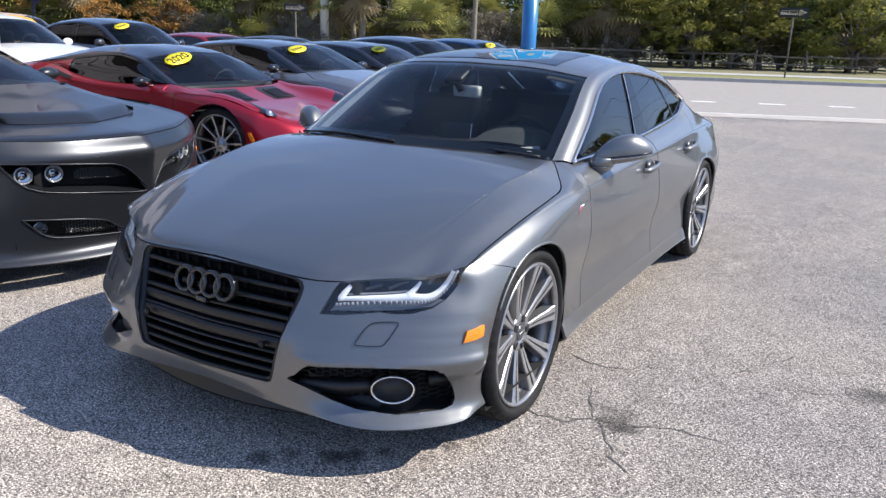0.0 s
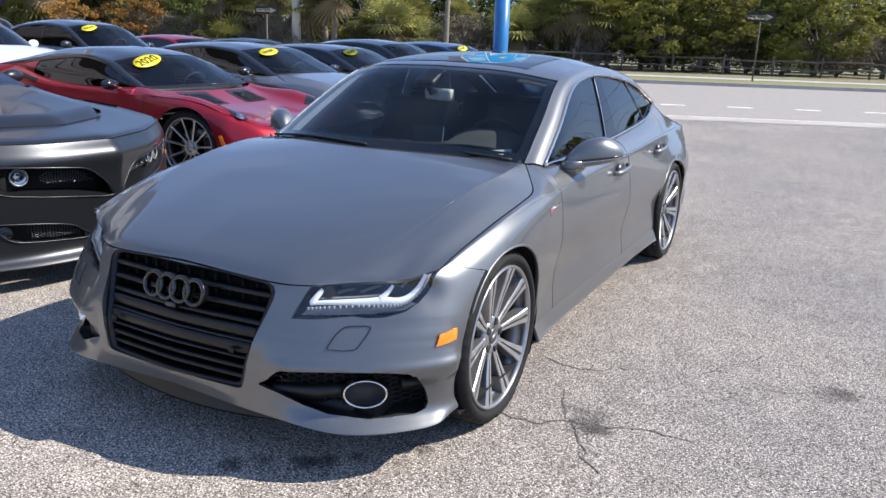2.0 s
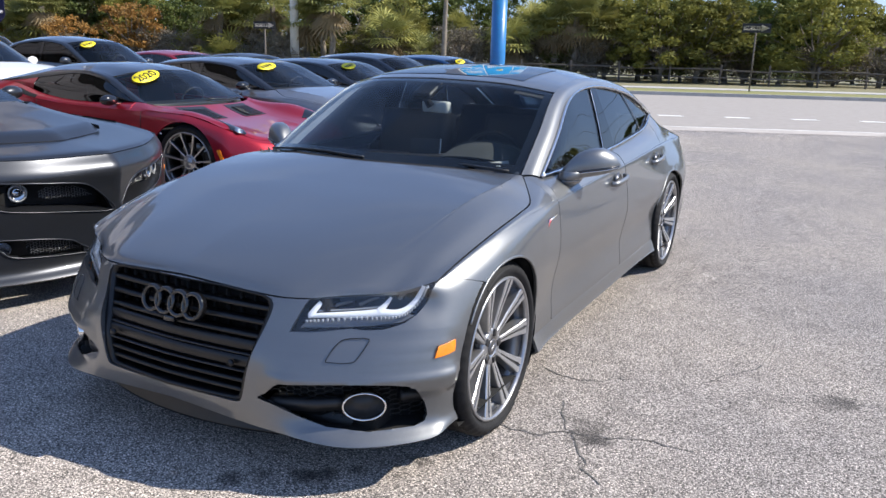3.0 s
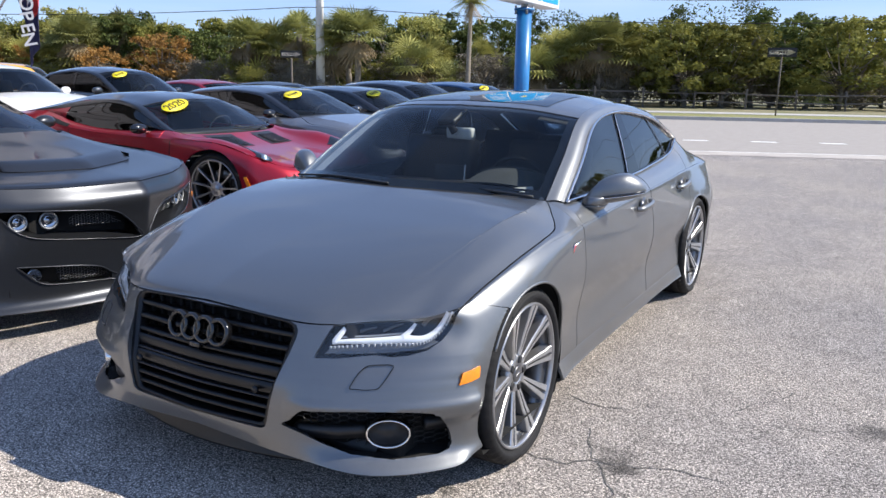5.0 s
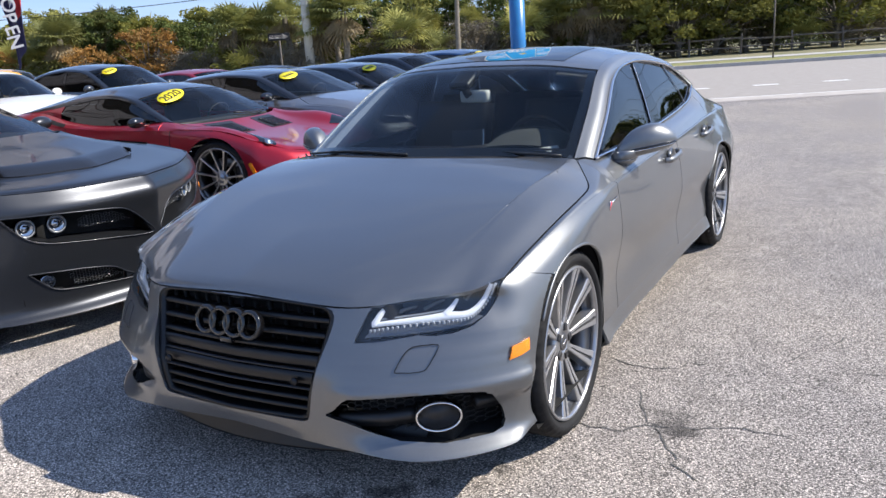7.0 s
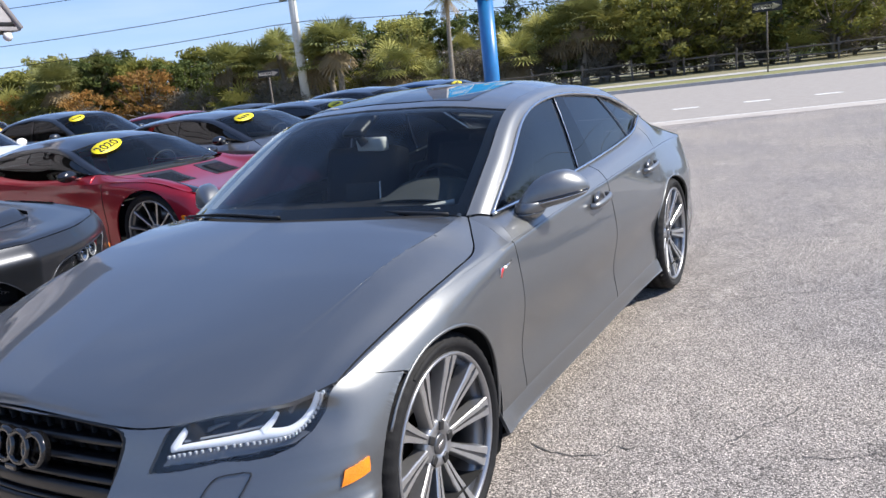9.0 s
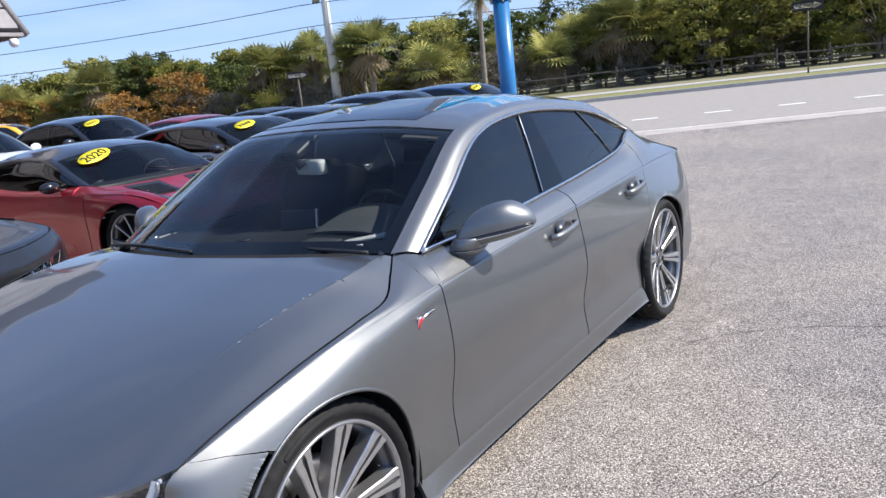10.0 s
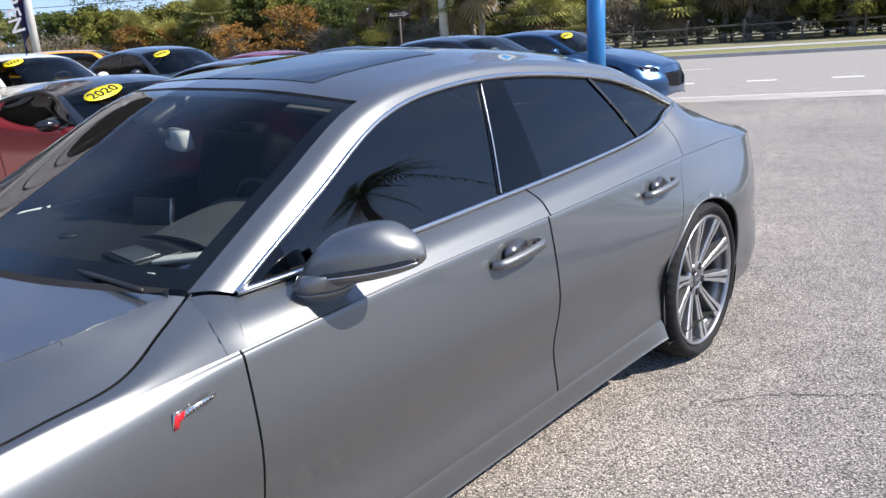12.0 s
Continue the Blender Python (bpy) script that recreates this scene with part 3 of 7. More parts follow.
def crease_at(k, value):
    """The point of the shoulder crease whose coordinate k has a value, over the front of the car."""
    i = int(np.argmin(np.abs(EDGE[:, k] - value) + (EDGE[:, 1] > .9) * 9 + ((EDGE[:, 1] > -.4) * 9 if k == 0 else 0)))
    return EDGE[i]


# shoulder: from the crease up to the sill of the windows, and behind them to the tail
SHOULDER = [(.907, .56, .838), (.906, .58, .8385), (.905, .60, .839), (.903, .63, .8395), (.902, .66, .840)] + CREASE[8:]
BELT = [(.770, .60, .925), (.775, .62, .922), (.780, .64, .920), (.785, .665, .917), (.790, .690, .915), (.800, 1.2, .925), (.786, 1.8, .946), (.764, 2.3, .966), (.738, 2.75, .995),
        (.697, 3.05, 1.078), (.645, 3.35, 1.030), (.640, 3.75, .920), (.58, 3.90, .898), (0, 3.98, .905)]
HALF = [tuple(np.array(a) * 0.5 + np.array(b) * 0.5 + np.array((0.013, 0, 0.005))) for a, b in zip(SHOULDER, BELT)]
shoulder = Loft([SHOULDER, HALF, BELT])
# bonnet
B0 = [(0, -.708, .672), (0, -.662, .712), (0, -.45, .782), (0, -.1, .866), (0, .10, .908), (0, .22, .932), (0, .30, .948), (0, .37, .962)]
B1 = [(.36, -.690, .654), (.362, -.640, .700), (.37, -.43, .778), (.38, -.1, .864), (.39, .12, .909), (.40, .25, .933), (.405, .34, .947), (.41, .43, .958)]
B2 = [(.62, -.570, .661), (.640, -.520, .700), (.682, -.33, .775), (.716, -.05, .860), (.728, .13, .899), (.738, .26, .916), (.748, .40, .930), (.722, .575, .939)]
B3 = [(.854, -.394, .706), (.864, -.30, .738), (.877, -.17, .774), (.889, 0, .812), (.889, .22, .842), (.868, .382, .857), (.800, .510, .896), (.738, .612, .928)]
FADE = (.45, .38, .22, .12, .09, .08, .09, .12)
BI = [tuple(np.array(q) + (np.array(p) - np.array(q)) * k + np.array((0, 0, e))) for p, q, k, e in zip(B1, B2, FADE, (0, .003, .003, .001, 0, 0, 0, 0))]
BO = [tuple(np.array(q) + (np.array(p) - np.array(q)) * k + np.array((0, 0, e))) for p, q, k, e in zip(B3, B2, FADE, (0, .005, .005, .003, .002, .002, .002, .001))]
BI[0] = tuple(crease_at(0, BI[0][0]) + np.array((0, -.002, .003)))
BO[0] = tuple(crease_at(0, BO[0][0]) + np.array((0, -.002, .003)))
BO[1] = tuple(np.array(BO[0]) + np.array((.012, .066, .037)))
BQ = [tuple(np.array(a) * .5 + np.array(b) * .5 + np.array((0, 0, e))) for a, b, e in zip(BO, B3, (0, .006, .007, .006, .004, .003, .002, .001))]
BQ[0] = tuple(crease_at(0, BQ[0][0]) + np.array((0, -.002, .003)))
BQ[1] = tuple(np.array(BQ[0]) + np.array((.010, .076, .035)))
bonnet = Loft([B0, B1, BI, B2, BO, BQ, B3])
# strip of the wing between the crease and the bonnet's edge, up to the foot of the pillar
W1 = [tuple(np.array(p) + np.array((.0045, .002, -.002))) for p in B3] + [(.7435, .6175, .9262), (.764, .652, .926), (.788, .689, .9165)]
W0 = [tuple(crease_at(1, y)) for y in (-.383, -.30, -.17, 0, .23, .40, .52, .588, .594, .625, .652)]
WM = [tuple(np.array(a) * .5 + np.array(b) * .5 + np.array((.010, 0, .004)) * k) for a, b, k in zip(W0, W1, (0, .1, .2, .3, .4, .5, .8, 1.1, 1.1, 1.25, 1.3))]
wing_strip = Loft([W0, WM, W1])
# windscreen, roof, rear window and tail deck
T0 = [(0, .385, .962), (0, .74, 1.145), (0, 1.10, 1.325), (0, 1.6, 1.392), (0, 2.0, 1.400), (0, 2.5, 1.362), (0, 2.80, 1.305), (0, 3.48, 1.045), (0, 3.82, .932), (0, 3.98, .906)]
T1 = [(.42, .455, .958), (.395, .79, 1.138), (.375, 1.14, 1.312), (.365, 1.6, 1.376), (.36, 2.0, 1.384), (.365, 2.5, 1.345), (.38, 2.80, 1.287), (.42, 3.45, 1.040), (.42, 3.80, .930), (.41, 3.95, .904)]
T2 = [(.728, .622, .932), (.690, .92, 1.108), (.634, 1.245, 1.272), (.603, 1.6, 1.328), (.592, 2.0, 1.338), (.598, 2.5, 1.296), (.612, 2.8, 1.235), (.645, 3.35, 1.030), (.640, 3.75, .920), (.58, 3.90, .898)]
top = Loft([T0, T1, T2])
# window arch, and the rail between it and the roof
ARC = [(.790, .700, .918), (.752, .98, 1.075), (.694, 1.28, 1.225), (.660, 1.6, 1.280), (.648, 2.0, 1.284), (.655, 2.5, 1.236), (.672, 2.8, 1.168), (.697, 3.05, 1.078)]
RAILM = [tuple(np.array(a) * .5 + np.array(b) * .5 + np.array((.009, 0, .007))) for a, b in zip(T2[:8], ARC)]
rail = Loft([ARC, RAILM, T2[:8]])
SILL = [(.792, .700, .917), (.800, 1.0, .922), (.797, 1.3, .928), (.790, 1.6, .938), (.780, 2.0, .953), (.756, 2.5, .977), (.735, 2.8, 1.005), (.697, 3.05, 1.074)]
PANEM = [tuple(np.array(a) * .5 + np.array(b) * .5 + np.array((.005, 0, 0))) for a, b in zip(SILL, ARC)]
window = Loft([SILL, PANEM, ARC])
R_WHEEL, Y_REAR = 0.347, 2.914


def both(name, bm, material, parent, label="", warp=None):
    """A part of the left side and its twin on the right."""
    a = part(name, mirrored(bm) if not warp else warp_bm(mirrored(bm), warp), material, parent, label)
    b = part(name, warp_bm(bm, warp), material, parent, label)
    return b, a


def spoke_mesh(stations, groove, face, web):
    """One arm that runs out along Z, its face towards +X: rows of (along, face height, half width, half groove)."""
    bm = bmesh.new()
    last = None
    for z, x, hw, gw in stations:
        sec = [(x - .045, -hw * 1.1), (x - .004, -hw), (x, -hw + .003), (x, -gw), (x - groove * min(1, gw / .004), -gw * .55), (x - groove * min(1, gw / .004), gw * .55), (x, gw), (x, hw - .003), (x - .004, hw), (x - .045, hw * 1.1)]
        row = [bm.verts.new((px, py, z)) for px, py in sec]
        if last:
            for k in range(9):
                f = bm.faces.new((last[k], last[k + 1], row[k + 1], row[k]))
                f.material_index = 1 if k in (3, 4, 5) else (2 if k in (0, 8) else 0)
        last = row
    bmesh.ops.recalc_face_normals(bm, faces=bm.faces)
    me = mesh_of("spoke", bm, face, False)
    me.materials.append(web)
    me.materials.append(RIMGREY if face is ALLOY else web)
    return me


def wheel_meshes(radius, width, rim_r, count, kind, face, caliper):
    """The pieces of a wheel that turns about X, its outer face towards +X: name, mesh and the angles at which it stands."""
    w = width / 2
    sh = radius - rim_r
    tyre = lathe([(-w * .86, rim_r - .004), (-w, rim_r + sh * .45), (-w * .94, radius - .018), (-w * .8, radius - .003), (-w * .28, radius), (-w * .25, radius - .007), (-w * .2, radius - .007),
                  (-w * .17, radius), (w * .17, radius), (w * .2, radius - .007), (w * .25, radius - .007), (w * .28, radius), (w * .58, radius - .001), (w * .60, radius - .007), (w * .64, radius - .007), (w * .66, radius - .001),
                  (w * .8, radius - .003), (w * .94, radius - .018), (w * 1.0, rim_r + sh * .5), (w * .985, rim_r + sh * .36), (w * .97, rim_r + sh * .28), (w * .93, rim_r + sh * .22), (w * .86, rim_r - .004)], 144, closed=True)
    # cuts across the shoulder of the tread
    for v in tyre.verts:
        if .5 * w < abs(v.co.x) < .97 * w and math.hypot(v.co.y, v.co.z) > radius - .02:
            if int(round(math.atan2(v.co.z, v.co.y) / (2 * math.pi) * 144)) % 3 == 0:
                v.co.y *= 1 - .005 / radius
                v.co.z *= 1 - .005 / radius
    rim = lathe([(w * .84, rim_r + .002), (w * .92, rim_r), (w * .95, rim_r - .005), (w * .92, rim_r - .010), (w * .78, rim_r - .016), (w * .70, rim_r - .006)], 80, closed=True)
    barrel_m = lathe([(w * .78, rim_r - .014), (w * .5, rim_r - .030), (-w * .8, rim_r - .035), (-w * .86, rim_r), (-w * .78, rim_r), (-w * .5, rim_r - .02), (w * .6, rim_r - .010)], 64, closed=True)
    x0 = w * .62
    out = []
    if kind == "blade":
        rows = [(.050, x0, .015, .0005), (.085, x0 + .003, .0145, .0008), (.105, x0 + .006, .0155, .0028), (.16, x0 + .014, .0200, .0036), (.22, w * .82, .0255, .0056), (rim_r - .032, w * .86, .0310, .0080), (rim_r - .016, w * .885, .0330, .0050), (rim_r - .006, w * .89, .034, .0005)]
        hub = lathe([(x0 - .045, .080), (x0 - .006, .078), (x0 + .002, .070), (x0 + .003, .040), (x0 - .004, .037), (x0 - .004, .033)], 40)
        cap = lathe([(x0 - .004, .033), (x0 + .004, .032), (x0 + .006, .028), (x0 + .006, .0001)], 30)
        out.append(("cap", mesh_of("cap", cap, GUNMETAL), [0]))
        ringm = boxy((x0 + .007, 0, 0), (.002, .036, .009), None, .0008)
        out.append(("cap_mark", mesh_of("cap_mark", ringm, SATINCHR), [0]))
        pocket, pr = (.014, .026, .030), .057
    else:
        rows = [(.045, x0, .010, .0004), (.10, x0 + .006, .0085, .0004), (.18, x0 + .016, .0085, .0004), (rim_r - .030, w * .84, .0105, .0005), (rim_r - .006, w * .88, .017, .0006)]
        hub = lathe([(x0 - .035, .075), (x0 + .001, .072), (x0 + .006, .058), (x0 + .006, .032), (x0 + .014, .030), (x0 + .015, .0)], 40)
        pocket, pr = (.010, .014, .014), .050
    out.append(("spoke", spoke_mesh(rows, .008, face, GUNMETAL), [2 * math.pi * k / count for k in range(count)]))
    pk = boxy((x0 + .001, 0, pr), pocket, None, .004)
    out.append(("bolt_pocket", mesh_of("bolt_pocket", pk, SATINBLK), [2 * math.pi * (k + .5) / 5 for k in range(5)]))
    disc = lathe([(-.012, .10), (-.012, .178), (.008, .178), (.008, .10)], 48, closed=True)
    cal = bmesh.new()
    block(cal, (-.002, .155, .02), (.07, .055, .17), None, .012)
    # raised plain band on the side of the tyre
    band = bmesh.new()
    last = None
    for a in np.linspace(1.15, 1.75, 14):
        row = [band.verts.new((x, r * math.cos(a), r * math.sin(a))) for x, r in ((w * .97, rim_r + sh * .40), (w * 1.008, rim_r + sh * .44), (w * 1.002, rim_r + sh * .64), (w * .95, rim_r + sh * .68))]
        if last:
            for k in range(3):
                band.faces.new((last[k], last[k + 1], row[k + 1], row[k]))
        last = row
    bmesh.ops.recalc_face_normals(band, faces=band.faces)
    out += [("tyre", mesh_of("tyre", tyre, RUBBER), [0]), ("tyre_band", mesh_of("tyre_band", band, RUBBER), [0, 3.1]), ("rim", mesh_of("rim", rim, RIMGREY if face is not SATINBLK else GUNMETAL), [0]), ("barrel", mesh_of("barrel", barrel_m, GUNMETAL), [0]),
            ("hub", mesh_of("hub", hub, RIMGREY if face is ALLOY else face), [0]), ("brake_disc", mesh_of("brake_disc", disc, BRAKE), [0]), ("brake_caliper", mesh_of("brake_caliper", cal, caliper), None)]
    return out


def wheel(parent, meshes, m, label="", turn=0.0):
    """A wheel under a car; tyre, rim, spokes and brake are its pieces."""
    w = new("wheel")
    w.parent = parent
    w.matrix_local = m
    if label:
        w["label"] = label
    for n, me, angles in meshes:
        for a in angles or [-turn]:
            o = new(n, me)
            o.parent = w
            o.rotation_euler = (a + turn, 0, 0)
    return w


def emblem(parent, label):
    """Four linked plain hoops."""
    for k in range(4):
        r, t = .0425, .0078
        ringb = lathe([(-.016, r - t), (.005, r - t), (.009, r - t * .5), (.009, r + t * .5), (.005, r + t), (-.016, r + t)], 48, "Y", closed=True)
        bmesh.ops.scale(ringb, vec=(1, -1, 1), verts=ringb.verts)
        bmesh.ops.reverse_faces(ringb, faces=ringb.faces)
        bmesh.ops.rotate(ringb, cent=(0, 0, 0), matrix=Matrix.Rotation(radians(-14), 3, "X"), verts=ringb.verts)
        x = -.0995 + .0663 * k
        bmesh.ops.translate(ringb, vec=(x, -.762 + .06 * x * x, .582), verts=ringb.verts)
        part("hoop", ringb, GLOSSBLK, parent, label)


def honeycomb(outline, y_at, cell, depth, bm, slope=1.0):
    """A mesh of hexagonal bars inside an outline of (x, z)."""
    xs, zs = [p[0] for p in outline], [p[1] for p in outline]
    dx, dz = cell * 1.5, cell * math.sqrt(3) * slope
    i, x = 0, min(xs)
    while x < max(xs):
        z = min(zs) + (dz / 2 if i % 2 else 0)
        while z < max(zs):
            if inside(outline, x, z):
                for k in range(3):
                    a0, a1 = math.pi / 3 * k, math.pi / 3 * (k + 1)
                    p = [(x + cell * math.cos(a), z + cell * math.sin(a) * slope) for a in (a0, a1)]
                    c = [Vector((q[0], y_at(q[0]), q[1])) for q in p]
                    tube(c, cell * .13, 4, bm, caps=False)
            z += dz
        x += dx
        i += 1
    return bm


FU, FV = np.meshgrid(np.linspace(0, 4.9, 260), np.linspace(0, 5, 160), indexing="ij")
FP = ring.at(FU, FV)


def front_at(x, z):
    """The point of the front skin over (x, z), and its outward normal."""
    d = (FP[..., 0] - x) ** 2 + (FP[..., 2] - z) ** 2
    i, j = np.unravel_index(int(np.argmin(d)), d.shape)
    i, j = min(max(i, 1), 258), min(max(j, 1), 158)
    n = Vector(np.cross(FP[i + 1, j] - FP[i - 1, j], FP[i, j + 1] - FP[i, j - 1])).normalized()
    if n.y > 0:
        n = -n
    return Vector((x, FP[i, j, 1], z)), n


def grey_saloon():
    car = thing("fastback_saloon", "silver-grey metallic fastback saloon with black grille parked on the lot", "car")
    P = GREY
    # --- outlines of the openings in the front skin, as (x, z)
    GR = [(0, .662), (.20, .660), (.366, .651), (.392, .643), (.405, .625), (.404, .605), (.340, .320), (.332, .302), (.315, .294), (0, .288)]
    GRILLE = GR + [(-x, z) for x, z in GR[::-1][1:-1]]
    LAMP = [(.476, .549), (.508, .640), (.522, .660), (.66, .671), (.79, .688), (.858, .705), (.855, .684), (.845, .646), (.829, .608), (.80, .580), (.75, .564), (.70, .560), (.655, .564), (.62, .560), (.55, .551)]
    INTAKE = [(.390, .324), (.425, .343), (.458, .378), (.480, .392), (.60, .399), (.72, .402), (.79, .398), (.834, .390), (.854, .372), (.873, .310), (.879, .262), (.875, .240), (.855, .230), (.74, .224), (.62, .240), (.54, .268), (.46, .302)]
    gap = .008

    def bump_top(u):
        # the seam to the wing drops from the lamp's outer corner to the wheel opening
        if u < 4:
            return 4.97
        v = np.linspace(5, 2.6, 120)
        p = ring.at(np.full(120, float(u)), v)
        low = p[:, 2] <= np.interp(p[:, 1], (-.40, -.36, -.296, -.197, -.15), (.716, .708, .697, .668, .64))
        return float(v[int(np.argmax(low))]) if low.any() else 2.6

    bumper = skin(ring, 0, 4.85, 0, bump_top, 230, 110)
    full = bumper
    cut(full, GRILLE)
    cut(full, LAMP, where=lambda c: c.x > .3)
    cut(full, INTAKE, where=lambda c: c.x > .3)
    arch(full, 0, R_WHEEL, .384)
    # ledge over the intakes, hollow above it
    full.normal_update()
    for v in full.verts:
        side = min(1, max(0, (v.co.x - .40) / .10)) * min(1, max(0, (-.36 - v.co.y) / .06))
        if side > 0 and v.co.z > .33:
            k = float(np.interp(v.co.z, (.33, .365, .402, .413, .430, .455, .49, .53, .56), (0, .022, .024, .021, .009, .0, -.006, -.004, 0)))
            n = Vector((v.normal.x, v.normal.y, 0)).normalized()
            v.co += n * k * side
    other = mirrored(full)
    me = bpy.data.meshes.new("t")
    other.to_mesh(me)
    other.free()
    full.from_mesh(me)
    bpy.data.meshes.remove(me)
    bmesh.ops.remove_doubles(full, verts=full.verts, dist=.0015)
    fold(full, .018)
    bump_ob = part("front_bumper", full, P, car)

    # --- grille
    grille = new("grille")
    grille.parent = car
    gy = lambda x, z: -.803 + .09 * abs(x) ** 1.5 + max(0, z - .40) * .36
    rimpts = [(x, gy(x, z) + .010, z) for x, z in GRILLE]
    dense = []
    for p, q in zip(rimpts, rimpts[1:] + rimpts[:1]):
        for k in range(6):
            x, z = p[0] + (q[0] - p[0]) * k / 6, p[2] + (q[2] - p[2]) * k / 6
            dense.append((x, gy(x, z) + .006, z))
    frame_bm = bmesh.new()
    n = len(dense)
    rings = []
    for k0, back in ((1.0, .012), (.992, -.002), (.945, .004), (.935, .012), (.93, .05)):
        rings.append([frame_bm.verts.new((x * k0, gy(x * k0, z) + back, .475 + (z - .475) * (1 - (1 - k0) * .9))) for x, y, z in dense])
    for p, q in zip(rings, rings[1:]):
        for k in range(n):
            frame_bm.faces.new((p[k], p[(k + 1) % n], q[(k + 1) % n], q[k]))
    bmesh.ops.recalc_face_normals(frame_bm, faces=frame_bm.faces)
    part("surround", frame_bm, GRILLEBLK, grille, "satin black grille surround")

    def bar_of(z, h, deep):
        # a slat with a rounded nose and a thin upper lip
        half = .315 + (z - .31) * .235
        bm = bmesh.new()
        last = None
        for x in np.linspace(-half, half, 25):
            y = gy(x, z) + .012
            row = [bm.verts.new(p) for p in ((x, y + deep, z + h * .3), (x, y + .006, z + h * .5), (x, y, z + h * .28), (x, y - .002, z - h * .2), (x, y + .004, z - h * .5), (x, y + deep, z - h * .3))]
            if last:
                for k in range(6):
                    bm.faces.new((last[k], last[(k + 1) % 6], row[(k + 1) % 6], row[k]))
            last = row
        bmesh.ops.recalc_face_normals(bm, faces=bm.faces)
        return bm

    for z, h in ((.604, .018), (.557, .018), (.512, .016), (.362, .016), (.328, .016)):
        part("slat", bar_of(z, h, .05), GRILLEBLK, grille)
    for z, h in ((.477, .043), (.424, .046)):
        part("number_plate_panel", bar_of(z, h, .03), GRILLEBLK, grille, "blank satin black panel")
        part("panel_lip", bar_of(z - h / 2 - .004, .007, .02), SATINBLK, grille)
    for x in np.linspace(-.36, .36, 13):
        part("upright_bar", boxy((x, gy(x, .47) + .10, .475), (.006, .02, .33)), DARK, grille)
    part("backing", boxy((0, -.60, .47), (.84, .02, .37), None, .004), DARK, grille)
    emblem(grille, "gloss black hoop")
    part("park_sensor", lathe([(-.006, .013), (.004, .013), (.006, .010), (.006, .0001)], 20, "Y"), GRILLEBLK, grille).matrix_local = pose(.285, gy(.285, .42) - .004, .422)
    part("park_sensor", lathe([(-.006, .013), (.004, .013), (.006, .010), (.006, .0001)], 20, "Y"), GRILLEBLK, grille).matrix_local = pose(-.285, gy(.285, .42) - .004, .422)
    part("camera_pod", boxy((0, gy(0, .525) - .006, .526), (.05, .04, .02), None, .006), GLOSSBLK, grille)

    # --- headlights
    for sx in (1, -1):
        hl = new("headlight")
        hl.parent = car
        hl["label"] = "clear headlight with a white light guide"

        def put(name, bm, m, lab=""):
            return part(name, bm if sx == 1 else mirrored(bm), m, hl, lab)

        cover = skin(ring, .9, 4.6, 2.5, 5, 170, 70, .001)
        cut(cover, [(x, z) for x, z in LAMP], keep=True)
        put("lens", cover, LENS)
        back = skin(ring, .9, 4.6, 2.4, 5, 60, 30, -.045)
        cut(back, [(.46, .53), (.47, .640), (.80, .664), (.85, .680), (.86, .60), (.80, .56)], keep=True)
        put("housing", back, HOUSING)
        low = skin(ring, .9, 4.6, 2.4, 5, 150, 60, -.022)
        cut(low, [(.495, .556), (.512, .580), (.60, .586), (.72, .592), (.79, .602), (.81, .596), (.785, .578), (.70, .566), (.60, .560)], keep=True)
        put("lower_bezel", fold(low, .01), LAMPGREY)

        def on_lamp(path, deep, n):
            """Points along a path of (x, z), a little behind the lens, and the way out of the skin there."""
            q = spline([(x, z, 0) for x, z in path], np.linspace(0, len(path) - 1, n))
            fp = [front_at(x, z) for x, z, _ in q]
            return [p - nn * deep for p, nn in fp], [nn for p, nn in fp]

        def band(path, wide, deep, n=40, high=.008):
            pts, nor = on_lamp(path, deep, n)
            # smooth the run of the points along the skin
            for _ in range(4):
                pts = [pts[0]] + [(a + b * 2 + c) / 4 for a, b, c in zip(pts, pts[1:], pts[2:])] + [pts[-1]]
            bm = bmesh.new()
            last = None
            for i, p in enumerate(pts):
                d = (pts[min(i + 1, n - 1)] - pts[max(i - 1, 0)]).normalized()
                nn = (nor[i] - d * nor[i].dot(d)).normalized()
                sd = d.cross(nn)
                w = wide(i / (n - 1)) / 2
                row = [bm.verts.new(p + sd * w * a - nn * high * b) for a, b in ((-1, 1), (-.8, 0), (.8, 0), (1, 1))]
                if last:
                    for k in range(3):
                        bm.faces.new((last[k], last[k + 1], row[k + 1], row[k]))
                last = row
            bmesh.ops.recalc_face_normals(bm, faces=bm.faces)
            return bm

        put("light_guide", band([(.520, .600), (.56, .605), (.62, .608), (.68, .611), (.725, .616), (.765, .614), (.792, .624), (.816, .652), (.838, .694)], lambda t: .015 + .012 * math.sin(t * math.pi) ** 2, .012), LEDW, "white daytime light strip")
        put("light_guide", band([(.526, .602), (.538, .628), (.552, .655)], lambda t: .022 - .006 * t, .011, 14), LEDW, "white daytime light strip")
        put("light_guide", band([(.716, .620), (.730, .637), (.742, .656)], lambda t: .022 - .012 * t, .011, 12), LEDW, "white daytime light strip")
        put("light_guide_edge", band([(.545, .618), (.60, .622), (.66, .626), (.712, .632)], lambda t: .007, .020, 20), HALO)
        dots = bmesh.new()
        pts, nor = on_lamp([(.520, .584), (.58, .590), (.66, .596), (.73, .598), (.780, .603), (.808, .622), (.831, .660), (.846, .694)], .010, 36)
        for p in pts:
            block(dots, p, (.007, .007, .009), None, .002)
        put("led_row", dots, LEDDOT)
